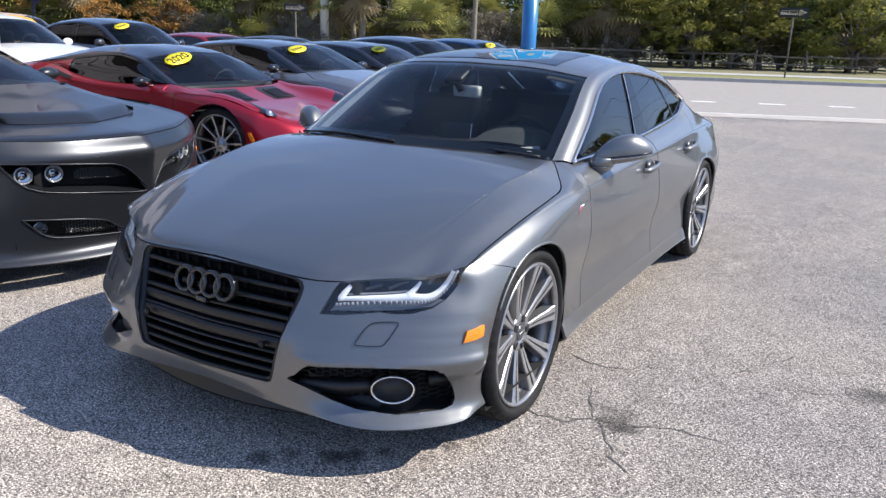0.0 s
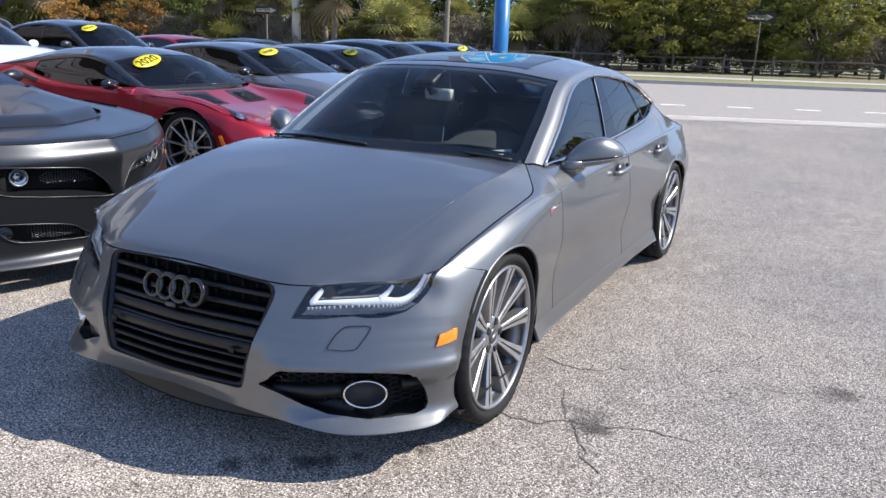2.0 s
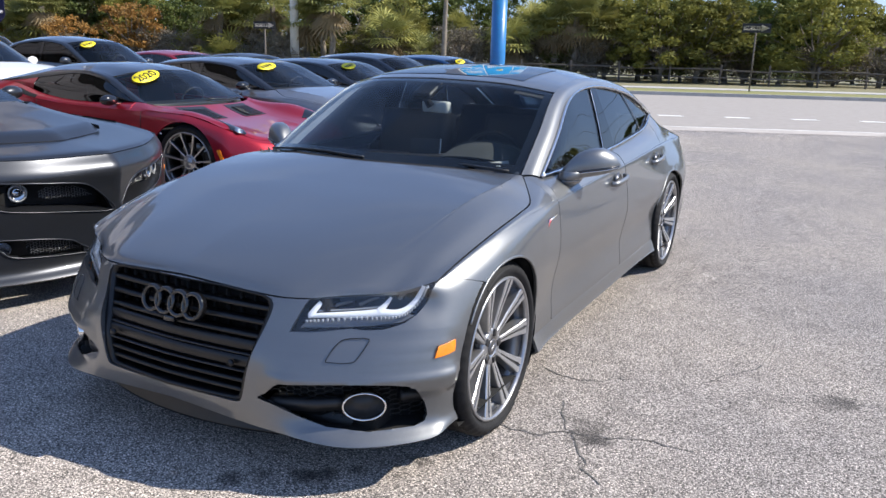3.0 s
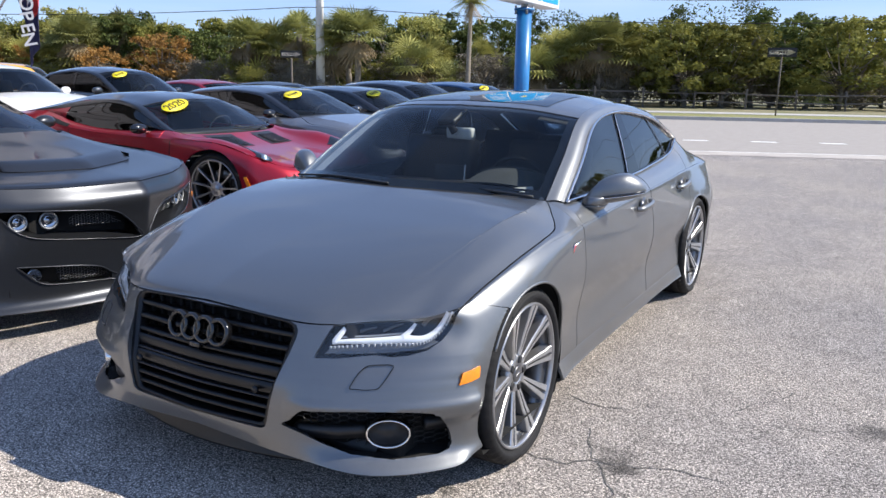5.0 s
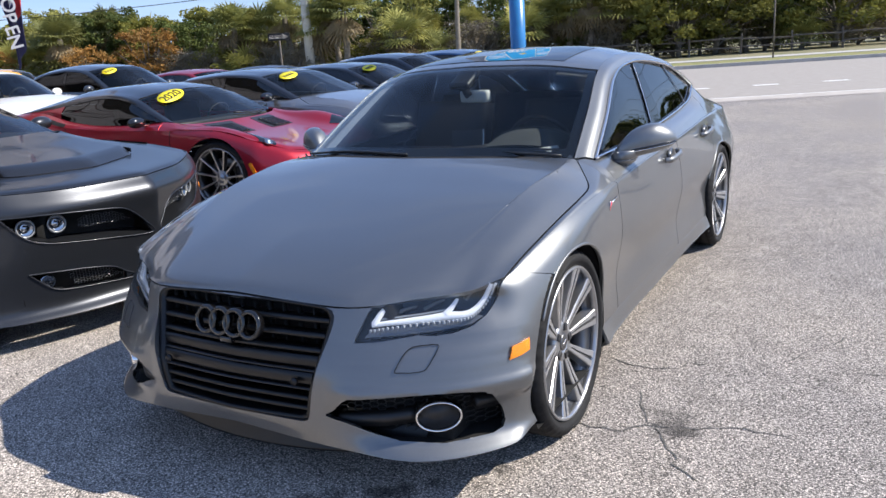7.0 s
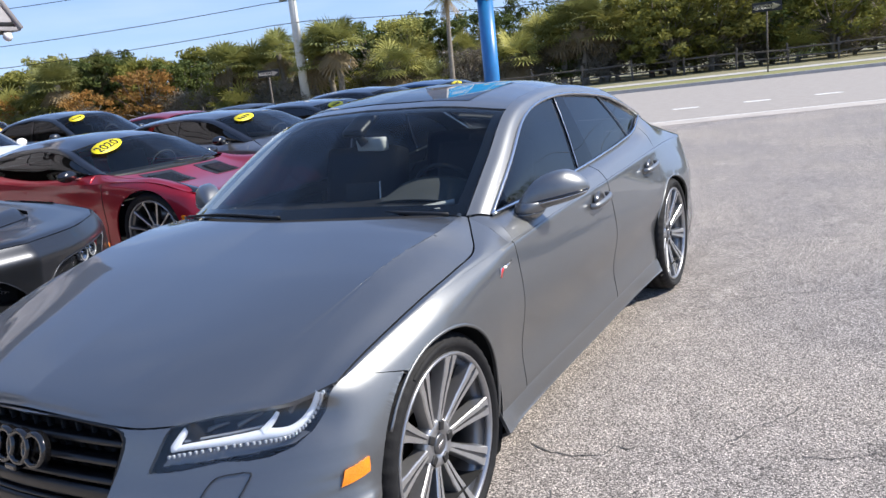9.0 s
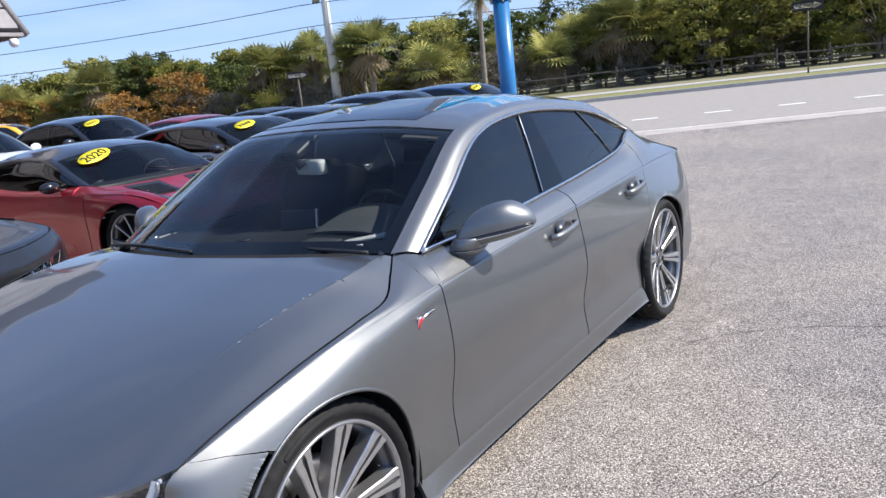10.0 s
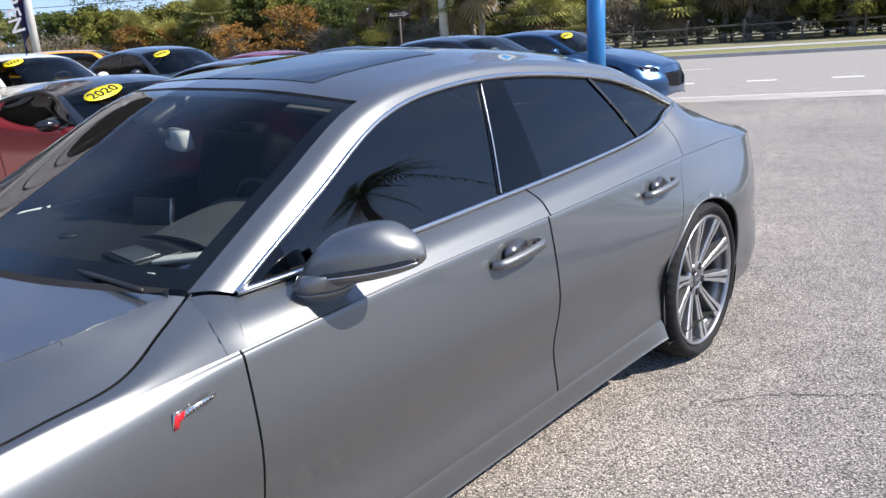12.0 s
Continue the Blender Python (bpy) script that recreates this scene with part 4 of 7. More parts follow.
        for x0, z0, x1, z1 in ((.575, .634, .63, .650), (.650, .640, .705, .658), (.765, .650, .80, .672)):
            put("reflector_blade", band([(x0, z0), ((x0 + x1) / 2, (z0 + z1) / 2 + .004), (x1, z1)], lambda t: .014 * (1 - .6 * t), .028, 10), LAMPGREY)

    # --- bumper details
    for sx in (1, -1):
        f = (lambda bm: bm) if sx == 1 else mirrored
        iy = lambda x: float(np.interp(x, [.40, .55, .70, .80, .86], [-.715, -.672, -.572, -.462, -.392]))
        hc = honeycomb([(x * .99 + .004, z) for x, z in INTAKE], iy, .0165, .006, bmesh.new(), .62)
        fog = new("fog_lamp")
        fog.parent = car
        part("mesh_insert", f(hc), SATINBLK, fog, "black honeycomb insert")
        pl = bmesh.new()
        ribbon([(x, iy(x) + .035, .30) for x in np.linspace(.43, .87, 16)], .19, .01, (0, -1, .001), pl)
        part("backing", f(pl), DARK, fog)
        fl = bmesh.new()
        last = None
        for x in np.linspace(.42, .90, 20):
            row = [fl.verts.new(p) for p in ((x, front_at(x, .22)[0].y + .012, .214), (x, iy(x) + .06, .222))]
            if last:
                fl.faces.new((last[0], last[1], row[1], row[0]))
            last = row
        part("intake_floor", f(fl), DARK, fog)
        for a0, a1 in ((.41, .635), (.775, .845)):
            bar = ribbon([(x, iy(x) - .010, .306 + (x - .65) * .06) for x in np.linspace(a0, a1, 12)], .05, .040, (0, 0, 1))
            part("winglet", f(bar), SATINBLK, fog)
        rm = Matrix.Translation((.716, -.624, .310)) @ Matrix.Rotation(radians(34), 4, "Z") @ Matrix.Rotation(radians(4), 4, "X") @ Matrix.Diagonal((1.22, 1, .86, 1))
        hoop = lathe([(-.010, .0545), (-.017, .0575), (-.012, .061), (.02, .064), (.03, .05)], 48, "Y", closed=True)
        bmesh.ops.transform(hoop, matrix=rm, verts=hoop.verts)
        part("bezel", f(hoop), CHROME, fog, "chrome oval bezel")
        cup = lathe([(.0, .056), (.05, .045), (.06, .034), (.05, .030), (.046, .0001)], 40, "Y")
        bmesh.ops.transform(cup, matrix=rm, verts=cup.verts)
        part("reflector", f(cup), SATINBLK, fog)
        ball = lathe([(.052, .030), (.035, .024), (.03, .0001)], 32, "Y")
        bmesh.ops.transform(ball, matrix=rm, verts=ball.verts)
        part("projector", f(ball), GLOSSBLK, fog)
        seam = [(.618, .468), (.616, .474), (.626, .504), (.636, .524), (.650, .534), (.680, .537), (.712, .537), (.720, .530), (.716, .510), (.706, .484), (.694, .470), (.660, .466)]
        line = spline([(a, b, 0) for a, b in seam + seam[:1]], np.linspace(0, len(seam), 90))
        part("washer_cover_seam", f(tube([q[0] + q[1] * .0006 for q in (front_at(a, b) for a, b, _ in line)], .0016, 5, caps=False)), GLOSSBLK, bump_ob)
        am = skin(ring, 2.8, 4.2, 1.8, 2.8, 80, 50, .004)
        cut(am, [(-.490, .470), (-.472, .508), (-.402, .517), (-.410, .480)], axes=(1, 2), keep=True)
        fold(am, .014)
        part("side_marker", f(am), AMBER, car, "amber side marker")
        ps = lathe([(-.003, .009), (.001, .009), (.001, .0001)], 20, "Y")
        bmesh.ops.transform(ps, matrix=Matrix.Translation((.735, -.604, .412)) @ Matrix.Rotation(radians(38), 4, "Z"), verts=ps.verts)
        part("park_sensor", f(ps), P, bump_ob)
    # dark undertray set back under the chin
    tray = bmesh.new()
    last = None
    for x in np.linspace(-.66, .66, 41):
        y = -.745 + .30 * x * x
        row = [tray.verts.new(p) for p in ((x, y + .03, .262), (x, y - .004, .215), (x, y + .004, .180), (x, y - .014, .160 + .05 * x * x), (x, y - .012, .150 + .05 * x * x), (x, y + .10, .150 + .05 * x * x))]
        if last:
            for k in range(5):
                tray.faces.new((last[k], last[k + 1], row[k + 1], row[k]))
        last = row
    bmesh.ops.recalc_face_normals(tray, faces=tray.faces)
    part("undertray", tray, GRILLEBLK, bump_ob)

    # --- bonnet
    bn = skin(bonnet, .02, 6.99, 0, 5.992, 110, 120)
    oth = mirrored(bn)
    me = bpy.data.meshes.new("t")
    oth.to_mesh(me)
    oth.free()
    bn.from_mesh(me)
    bpy.data.meshes.remove(me)
    bmesh.ops.remove_doubles(bn, verts=bn.verts, dist=.0002)
    orient(bn)
    part("bonnet", fold(bn, .014), P, car)

    # --- side panels
    def fend_low(u):
        return min(4.96, bump_top(u) + .035) if u < 4.55 else max(.9, bump_top(4.55) + .035 - (u - 4.55) * 1.75)

    fe = skin(ring, 4.02, 6.90 - gap, fend_low, 4.995, 130, 60)
    both("front_wing", fold(arch(fe, 0, R_WHEEL, .366)), P, car)
    both("wing_top", fold(skin(wing_strip, .0, 10 - gap * 3, 0.0, 1.985, 90, 12), .010), P, car)

    def door_seam(v):
        # the seam between the doors leans back towards the sill
        return 9.02 + .06 * math.sin(max(0, v - 0) * 2.2)

    both("front_door", fold(skin(ring, 6.90 + gap, 8.95 - gap, .95, 4.99, 60, 60)), P, car)
    both("front_door_top", fold(skin(shoulder, 3.9 + gap * 2, 6.0 - gap, .01, 1.97, 50, 14)), P, car)

    def rear_edge(t):
        # the rear door's back edge follows the wheel opening and then leans back up to the crease
        v = .95 + t * 4.04
        k = min(1, max(0, (v - 1.9) / 2.9))
        return 10.47 + .84 * (k * .4 + .6 * k * k * (3 - 2 * k))

    rd = skin(ring, 8.95 + gap, rear_edge, .95, 4.99, 60, 60)
    both("rear_door", fold(arch(rd, Y_REAR, R_WHEEL, .361)), P, car)
    both("rear_door_top", fold(skin(shoulder, 6.0 + gap, lambda t: 8.36 + .10 * t, .01, 1.97, 50, 14)), P, car)
    q = skin(ring, lambda t: rear_edge((4.99 * t - .95) / 4.04) + gap, 16, .0, 4.99, 120, 60)
    arch(q, Y_REAR, R_WHEEL, .361)
    both("rear_wing", fold(q), P, car)
    both("rear_wing_top", fold(skin(shoulder, lambda t: 8.36 + gap * 2 + .10 * t, 13, .01, 1.99, 60, 16)), P, car)
    # skirt under the doors: a ledge that stands out, its nose flared behind the wheel
    SY = (.372, .43, .56, .90, 1.4, 2.0, 2.40, 2.535)
    SK = [[(x, y, z) for x, y, z in zip(xs, SY, zs)] for xs, zs in (
        ((.900, .903, .904, .905, .905, .906, .908, .908), (.330, .300, .284, .281, .281, .284, .292, .300)),
        ((.912, .912, .911, .910, .910, .912, .916, .918), (.300, .276, .262, .258, .258, .262, .270, .278)),
        ((.946, .938, .922, .913, .913, .915, .926, .940), (.222, .215, .208, .203, .203, .206, .212, .220)),
        ((.948, .940, .924, .912, .912, .914, .926, .941), (.206, .200, .195, .190, .190, .193, .198, .206)),
        ((.900, .890, .880, .870, .870, .870, .880, .890), (.180, .172, .168, .165, .165, .166, .170, .176)))]
    both("sill", fold(skin(Loft(SK), 0, 7, 0, 4, 60, 20)), P, car)
    both("sill_backing", boxy((.80, 1.45, .235), (.19, 2.10, .10)), DARK, car)
    # --- roof, pillars, glass
    rf = skin(top, 2.03, 6.0, 0, 2, 70, 40)
    ws = skin(top, .03, 1.985, 0, 1.985, 50, 40)
    rg = skin(top, 6.03, 7.0, 0, 1.97, 30, 30)
    dk = skin(top, 7.03, 9, 0, 1.99, 30, 30)
    for name, bm, m, lab in (("roof", rf, P, ""), ("windscreen", ws, SCREEN, "clear windscreen"), ("rear_window", rg, TINT, "dark rear window"), ("tailgate", dk, P, "")):
        if name == "roof":
            # opening of the glass sunroof
            gone = [fc for fc in bm.faces if fc.calc_center_median().x < .24 and 1.20 < fc.calc_center_median().y < 1.80]
            bmesh.ops.delete(bm, geom=gone, context="FACES")
        o2 = mirrored(bm)
        me = bpy.data.meshes.new("t")
        o2.to_mesh(me)
        o2.free()
        bm.from_mesh(me)
        bpy.data.meshes.remove(me)
        bmesh.ops.remove_doubles(bm, verts=bm.verts, dist=.0012)
        orient(bm)
        if name == "roof":
            fold(bm, .012)
        ob = part(name, bm, m, car, lab)
        if m in (SCREEN, TINT):
            ob.visible_shadow = name != "windscreen"
    # black frit band round the windscreen
    for v0, v1, u0, u1 in ((0, 1.985, .03, .20), (1.86, 1.985, .2, 1.98), (0, 1.86, 1.90, 1.985)):
        fr = skin(top, u0, u1, v0, v1, 24, 24, -.004)
        both("frit_band", fr, GLOSSBLK, car)
    sr = skin(top, 2.22, 3.55, 0, 1.30, 40, 24, .0025)
    o2 = mirrored(sr)
    me = bpy.data.meshes.new("t")
    o2.to_mesh(me)
    o2.free()
    sr.from_mesh(me)
    bpy.data.meshes.remove(me)
    bmesh.ops.remove_doubles(sr, verts=sr.verts, dist=.0012)
    orient(sr)
    part("sunroof", sr, SUNGL, car, "black glass sunroof")
    both("roof_rail", fold(skin(rail, 0, 7, .06, 1.99, 90, 16)), P, car)
    # side windows, between them the black post
    for name, u0, u1 in (("door_glass", .02, lambda t: 3.22 + .24 * t), ("door_glass", lambda t: 3.80 - .08 * t, lambda t: 5.48 - .66 * t), ("quarter_glass", lambda t: 5.52 - .66 * t, 6.97)):
        a, b = both(name, skin(window, u0, u1, .02, 1.97, 50, 20, -.004), TINT, car, "dark tinted window")
    both("sail_panel", skin(window, .02, .50, .02, 1.97, 10, 8, .003), POSTGL, car)
    both("window_post", skin(window, lambda t: 3.22 + .24 * t, lambda t: 3.81 - .08 * t, .0, 2.0, 10, 16, .002), POSTGL, car)
    both("window_divider", skin(window, lambda t: 5.47 - .66 * t, lambda t: 5.525 - .66 * t, .0, 2.0, 6, 12, .002), SATINBLK, car)
    edge_t = np.linspace(.04, .97, 20)
    both("post_strip", ribbon([Vector(window.at(np.array(3.20 + .24 * t), np.array(2 * t))) + Vector((.004, 0, 0)) for t in edge_t], .005, .004, (1, 0, .2)), SATINCHR, car, "thin bright strip")
    us = np.linspace(0, 7, 90)
    both("window_trim", ribbon([tuple(p + np.array((.006, 0, .003))) for p in spline(ARC, us)], .010, .020, (1, 0, .9)), SATINCHR, car, "satin chrome window trim")
    both("window_trim", ribbon([tuple(p + np.array((.006, 0, .004))) for p in spline(SILL, us)], .012, .018, (1, 0, .5)), SATINCHR, car, "satin chrome window trim")
    # --- door handles
    for y, z, x in ((1.575, .806, .910), (2.530, .822, .895)):
        for sx in (1, -1):
            f = (lambda bm: bm) if sx == 1 else mirrored
            h = new("door_handle")
            h.parent = car
            cup = lathe([(-.004, .0001), (-.004, .040), (.006, .050)], 30, "X")
            bmesh.ops.scale(cup, vec=(1, 1.2, .82), verts=cup.verts)
            bmesh.ops.translate(cup, vec=(x + .002, y - .01, z + .005), verts=cup.verts)
            part("recess", f(cup), GUNMETAL, h)
            grip = bmesh.new()
            pts = [(x + .004, y - .125, z - .006), (x + .034, y - .10, z - .004), (x + .042, y, z + .004), (x + .034, y + .09, z + .010), (x + .002, y + .112, z + .011)]
            ribbon(spline(pts, np.linspace(0, 4, 20)), .028, .014, (1, 0, .2), grip)
            bmesh.ops.bevel(grip, geom=list(grip.edges), offset=.003, segments=2, affect="EDGES")
            part("grip", f(grip), P, h)
            part("grip_strip", f(ribbon([tuple(np.array(p) + np.array((.006, 0, -.008))) for p in spline(pts, np.linspace(.4, 3.6, 16))], .006, .004, (1, 0, .2))), SATINCHR, h)
    # --- door mirrors
    for sx in (1, -1):
        f = (lambda bm: bm) if sx == 1 else mirrored
        mi = new("door_mirror")
        mi.parent = car
        # shell: rounded wedge, blunt end inwards, lofted from closed rings along its width
        sh = bmesh.new()
        last = None
        # x, half depth, height over and under the strip, height of the strip, y of the middle
        stations = [(.826, .034, .024, .020, .902, .886), (.855, .058, .056, .032, .915, .900), (.898, .074, .086, .037, .932, .924), (.950, .082, .097, .037, .943, .950), (1.000, .077, .090, .033, .951, .972), (1.040, .058, .060, .026, .957, .990), (1.062, .034, .032, .015, .961, 1.000), (1.073, .006, .005, .004, .963, 1.006)]
        dense = spline(stations, np.linspace(0, 7, 44))
        for x, ry, top_h, low_h, zc, yc in dense:
            rr = []
            for k in range(32):
                a = 2 * math.pi * k / 32
                c, s = math.cos(a), math.sin(a)
                y = yc + ry * (abs(c) ** .75) * (1 if c > 0 else -1) * (.70 if c > 0 else 1.1)
                z = zc + (top_h * abs(s) ** .72 if s > 0 else -low_h * abs(s) ** .6)
                rr.append(sh.verts.new((x, y, z)))
            if last:
                for k in range(32):
                    sh.faces.new((last[k], last[(k + 1) % 32], rr[(k + 1) % 32], rr[k]))
            else:
                sh.faces.new(rr[::-1])
            last = rr
        sh.faces.new(last)
        bmesh.ops.recalc_face_normals(sh, faces=sh.faces)
        part("shell", f(sh), P, mi)
        strip = [(x, yc - ry * 1.09, zc - .002) for x, ry, top_h, low_h, zc, yc in dense if .872 < x < 1.07]
        part("turn_signal", f(ribbon(strip, .010, .006, (0, -1, .2))), GLOSSBLK, mi, "gloss black turn signal strip")
        part("signal_edge", f(ribbon([(a, b - .002, c - .007) for a, b, c in strip], .004, .005, (0, -1, .2))), SATINCHR, mi)
        part("mirror_glass", f(boxy((.960, 1.000, .962), (.12, .006, .06), None, .002)), CHROME, mi)
        for nm, z0, z1, m, k in (("mirror_foot", .856, .8955, P, 1.0), ("foot_gasket", .8955, .8985, GLOSSBLK, .975), ("mirror_foot", .8985, .935, P, 1.0)):
            ft = bmesh.new()
            last = None
            for z in np.linspace(z0, z1, 8):
                e = k * math.sqrt(max(.02, 1 - ((z - .908) / .058) ** 2))
                rr = [ft.verts.new((.868 + (z - .90) * .35 + .060 * e * math.cos(2 * math.pi * j / 28), .893 + .088 * e * math.sin(2 * math.pi * j / 28), z)) for j in range(28)]
                if last:
                    for j in range(28):
                        ft.faces.new((last[j], last[(j + 1) % 28], rr[(j + 1) % 28], rr[j]))
                else:
                    ft.faces.new(rr[::-1])
                last = rr
            ft.faces.new(last)
            part(nm, f(ft), m, mi)
    # --- wing badge: plain red and silver bars
    bx, by, bz = .938, .478, .772
    bd = Matrix.Translation((bx - .002, by, bz)) @ Matrix.Rotation(radians(5), 4, "Y")

    def plate(outline, thick):
        # an upright plate with its outline given as metres back and up
        bm = slab([(a, b) for a, b in outline], 0, thick)
        bmesh.ops.transform(bm, matrix=bd @ Matrix(((0, 0, 1, 0), (1, 0, 0, 0), (0, 1, 0, 0), (0, 0, 0, 1))), verts=bm.verts)
        return bm

    part("badge_mark", plate([(-.044, -.022), (-.030, -.019), (-.027, -.006), (-.020, -.004), (-.016, .012), (-.037, .010)], .005), REDB, car, "small red badge plate")
    part("badge_edge", plate([(-.0455, -.024), (-.0435, -.0235), (-.0365, .011), (-.016, .013), (-.016, .016), (-.0385, .0135)], .0055), SATINCHR, car)
    part("badge_bar", plate([(-.022, -.004), (.052, .011), (.055, .022), (-.018, .009)], .004), SATINCHR, car, "small silver badge bar")
    for k in range(8):
        part("print_bar", plate([(-.016 + .008 * k, -.0005 + .0016 * k), (-.011 + .008 * k, .0005 + .0016 * k), (-.0095 + .008 * k, .006 + .0016 * k), (-.0145 + .008 * k, .005 + .0016 * k)], .0048), GUNMETAL, car)
    # --- inner body, arches and floor
    inner = bmesh.new()
    block(inner, (0, 1.75, .42), (1.70, 2.2, .38), None, .04)
    block(inner, (0, 0, .45), (1.15, 1.25, .42), None, .04)
    block(inner, (0, 3.2, .52), (1.2, 1.5, .45), None, .04)
    block(inner, (0, 1.6, .25), (1.5, 4.4, .10), None, .02)
    part("inner_body", inner, DARK, car)
    for y in (0, Y_REAR):
        for sx in (1, -1):
            well = lathe([(.50, .0001), (.50, .385), (.925, .385)], 48, caps=False)
            bmesh.ops.scale(well, vec=(sx, 1, 1), verts=well.verts)
            bmesh.ops.translate(well, vec=(0, y, R_WHEEL), verts=well.verts)
            for v in well.verts:
                v.co.z = max(v.co.z, .16)
            part("wheel_arch_liner", well, DARK, car)
    # rolled lips of the wheel openings
    for y0, lo, hi in ((0, 3.3, 7.2), (Y_REAR, 9.6, 14.6)):
        gu, gv = np.meshgrid(np.linspace(lo, hi, 260), np.linspace(0, 5, 150), indexing="ij")
        gp = ring.at(gu, gv)
        lip = []
        for a in np.linspace(radians(-24 if y0 else -10), radians(204 if y0 else 148), 70):
            y, z = y0 + (.362 if y0 else .367) * math.cos(a), R_WHEEL + (.362 if y0 else .367) * math.sin(a)
            d = (gp[..., 1] - y) ** 2 + (gp[..., 2] - z) ** 2
            i, j = np.unravel_index(int(np.argmin(d)), d.shape)
            lip.append(Vector((gp[i, j, 0] - .001, y, z)))
        for _ in range(3):
            lip = [lip[0]] + [(a + b * 2 + c) / 4 for a, b, c in zip(lip, lip[1:], lip[2:])] + [lip[-1]]
        both("arch_lip", tube(lip, .0055, 8), P, car)
    # --- wheels
    data = wheel_meshes(R_WHEEL, .262, .284, 10, "blade", ALLOY, GUNMETAL)
    for y, turn in ((0, .35), (Y_REAR, .1)):
        for sx in (1, -1):
            m = pose(.812 if sx == 1 else -.775, y, R_WHEEL, 0, 0, 0 if sx == 1 else 180)
            wheel(car, data, m, "", turn)
    # --- wipers, aerial fin
    for pts in ([(.70, .545, .962), (.30, .50, .985), (-.05, .455, .992)], [(.02, .41, .982), (-.35, .47, .985), (-.68, .56, .960)]):
        part("wiper", ribbon([tuple(q - np.array((0, .004, .007))) for q in spline(pts, np.linspace(0, 2, 16))], .011, .010), SATINBLK, car)
    fin = bmesh.new()
    last = None
    for t in np.linspace(0, 1, 8):
        y, h, w = 2.62 + t * .13, .05 * math.sin(min(1, t * 1.15) * math.pi * .62), .026 * (1 - .4 * t)
        zb = 1.338 - t * .03
        rr = [fin.verts.new(p) for p in ((-w / 2, y, zb), (w / 2, y, zb), (0, y + .02, zb + h))]
        if last:
            for k in range(3):
                fin.faces.new((last[k], last[(k + 1) % 3], rr[(k + 1) % 3], rr[k]))
        last = rr
    fin.faces.new(last)
    part("aerial_fin", fin, P, car)
    # --- cabin
    ds = bmesh.new()
    last = None
    prof = [(.50, .90), (.62, .935), (.80, .945), (.98, .94), (1.06, .90), (1.08, .80), (1.02, .60)]
    for x in np.linspace(-.72, .72, 25):
        hood = .035 * math.exp(-((x - .36) / .2) ** 2)
        rr = [ds.verts.new((x, y + .09 * (x / .72) ** 2 - .03, z - .02 * (x / .72) ** 2 + (hood if y > .85 and z > .85 else 0))) for y, z in prof]
        if last:
            for k in range(len(prof) - 1):
                ds.faces.new((last[k], last[k + 1], rr[k + 1], rr[k]))
        last = rr
    bmesh.ops.recalc_face_normals(ds, faces=ds.faces)
    part("dashboard", ds, DASHM, car, "dark leather dashboard")
    part("screen", boxy((0, 0, 0), (.165, .012, .085), pose(.055, .925, .980, -12, 0, 10), .004), SATINBLK, car, "raised black screen")
    part("screen_frame", boxy((0, 0, 0), (.006, .016, .090), pose(.142, .940, .980, -12, 0, 10), .002), SATINCHR, car)
    for x, y in ((.61, .70), (-.60, .72)):
        part("tweeter", lathe([(0, .022), (.018, .020), (.02, .012), (.022, .0001)], 20, "Z"), SATINCHR, car, "silver dash tweeter").matrix_local = pose(x, y, .935)
    part("display_well", boxy((0, 0, 0), (.20, .13, .012), pose(.36, .72, .944, 3, 0, -6), .004), SATINBLK, car)
    part("display_glass", boxy((0, 0, 0), (.15, .07, .006), pose(.365, .70, .951, 3, 0, -6), .002), LAMPGREY, car, "pale glass of a head-up display")
    hood = bmesh.new()
    last = None
    for t in np.linspace(0, 1, 12):
        w, h, y = .19 + .02 * t, .028 + .062 * math.sin(t * math.pi * .5), .80 + .22 * t
        row = [hood.verts.new((.37 + w * math.cos(a), y + .03 * math.sin(a), .925 + h * math.sin(a) ** .7)) for a in np.linspace(0, math.pi, 20)]
        if last:
            for k in range(19):
                hood.faces.new((last[k], last[k + 1], row[k + 1], row[k]))
        last = row
    part("instrument_hood", fold(hood, .01), DASHTOP, car, "grey leather instrument hood")
    part("dash_trim", boxy((0, 0, 0), (.17, .035, .012), pose(.52, .745, .950, 6, -6, 28), .005), PALELEA, car, "pale dash trim wedge")
    part("dash_speaker", lathe([(0, .03), (.006, .028), (.008, .0001)], 20, "Z"), SATINBLK, car).matrix_local = pose(-.05, .72, .942)
    part("screen_label", boxy((0, 0, 0), (.09, .002, .012), pose(.585, .600, .962, 60, 0, 14)), SIGNW, car, "small white label at the foot of the screen")
    sw = lathe([(-.014, .176), (.0, .165), (.014, .176), (.0, .190)], 48, "Y", closed=True)
    part("steering_wheel", sw, DASHM, car).matrix_local = pose(.36, 1.16, .90, 22, 0, 0)
    part("wheel_hub", boxy((0, 0, 0), (.30, .03, .09), None, .012), DASHM, car).matrix_local = pose(.36, 1.165, .90, 22, 0, 0)
    for x in (.36, -.36):
        for y, ht in ((1.28, 1), (2.35, .9)):
            st = new("seat")
            st.parent = car
            part("cushion", boxy((x, y - .10, .56), (.50, .50, .16), None, .05), GREYLEA, st)
            part("backrest", boxy((0, 0, 0), (.48, .14, .58), pose(x, y + .22, .84 * (1 if ht == 1 else .97), -16, 0, 0), .05), DASHM, st)
            part("head_restraint", boxy((0, 0, 0), (.17, .08, .11), pose(x, y + .30, 1.105 if ht == 1 else 1.05, -10, 0, 0), .036), DASHM, st, "dark leather head restraint")
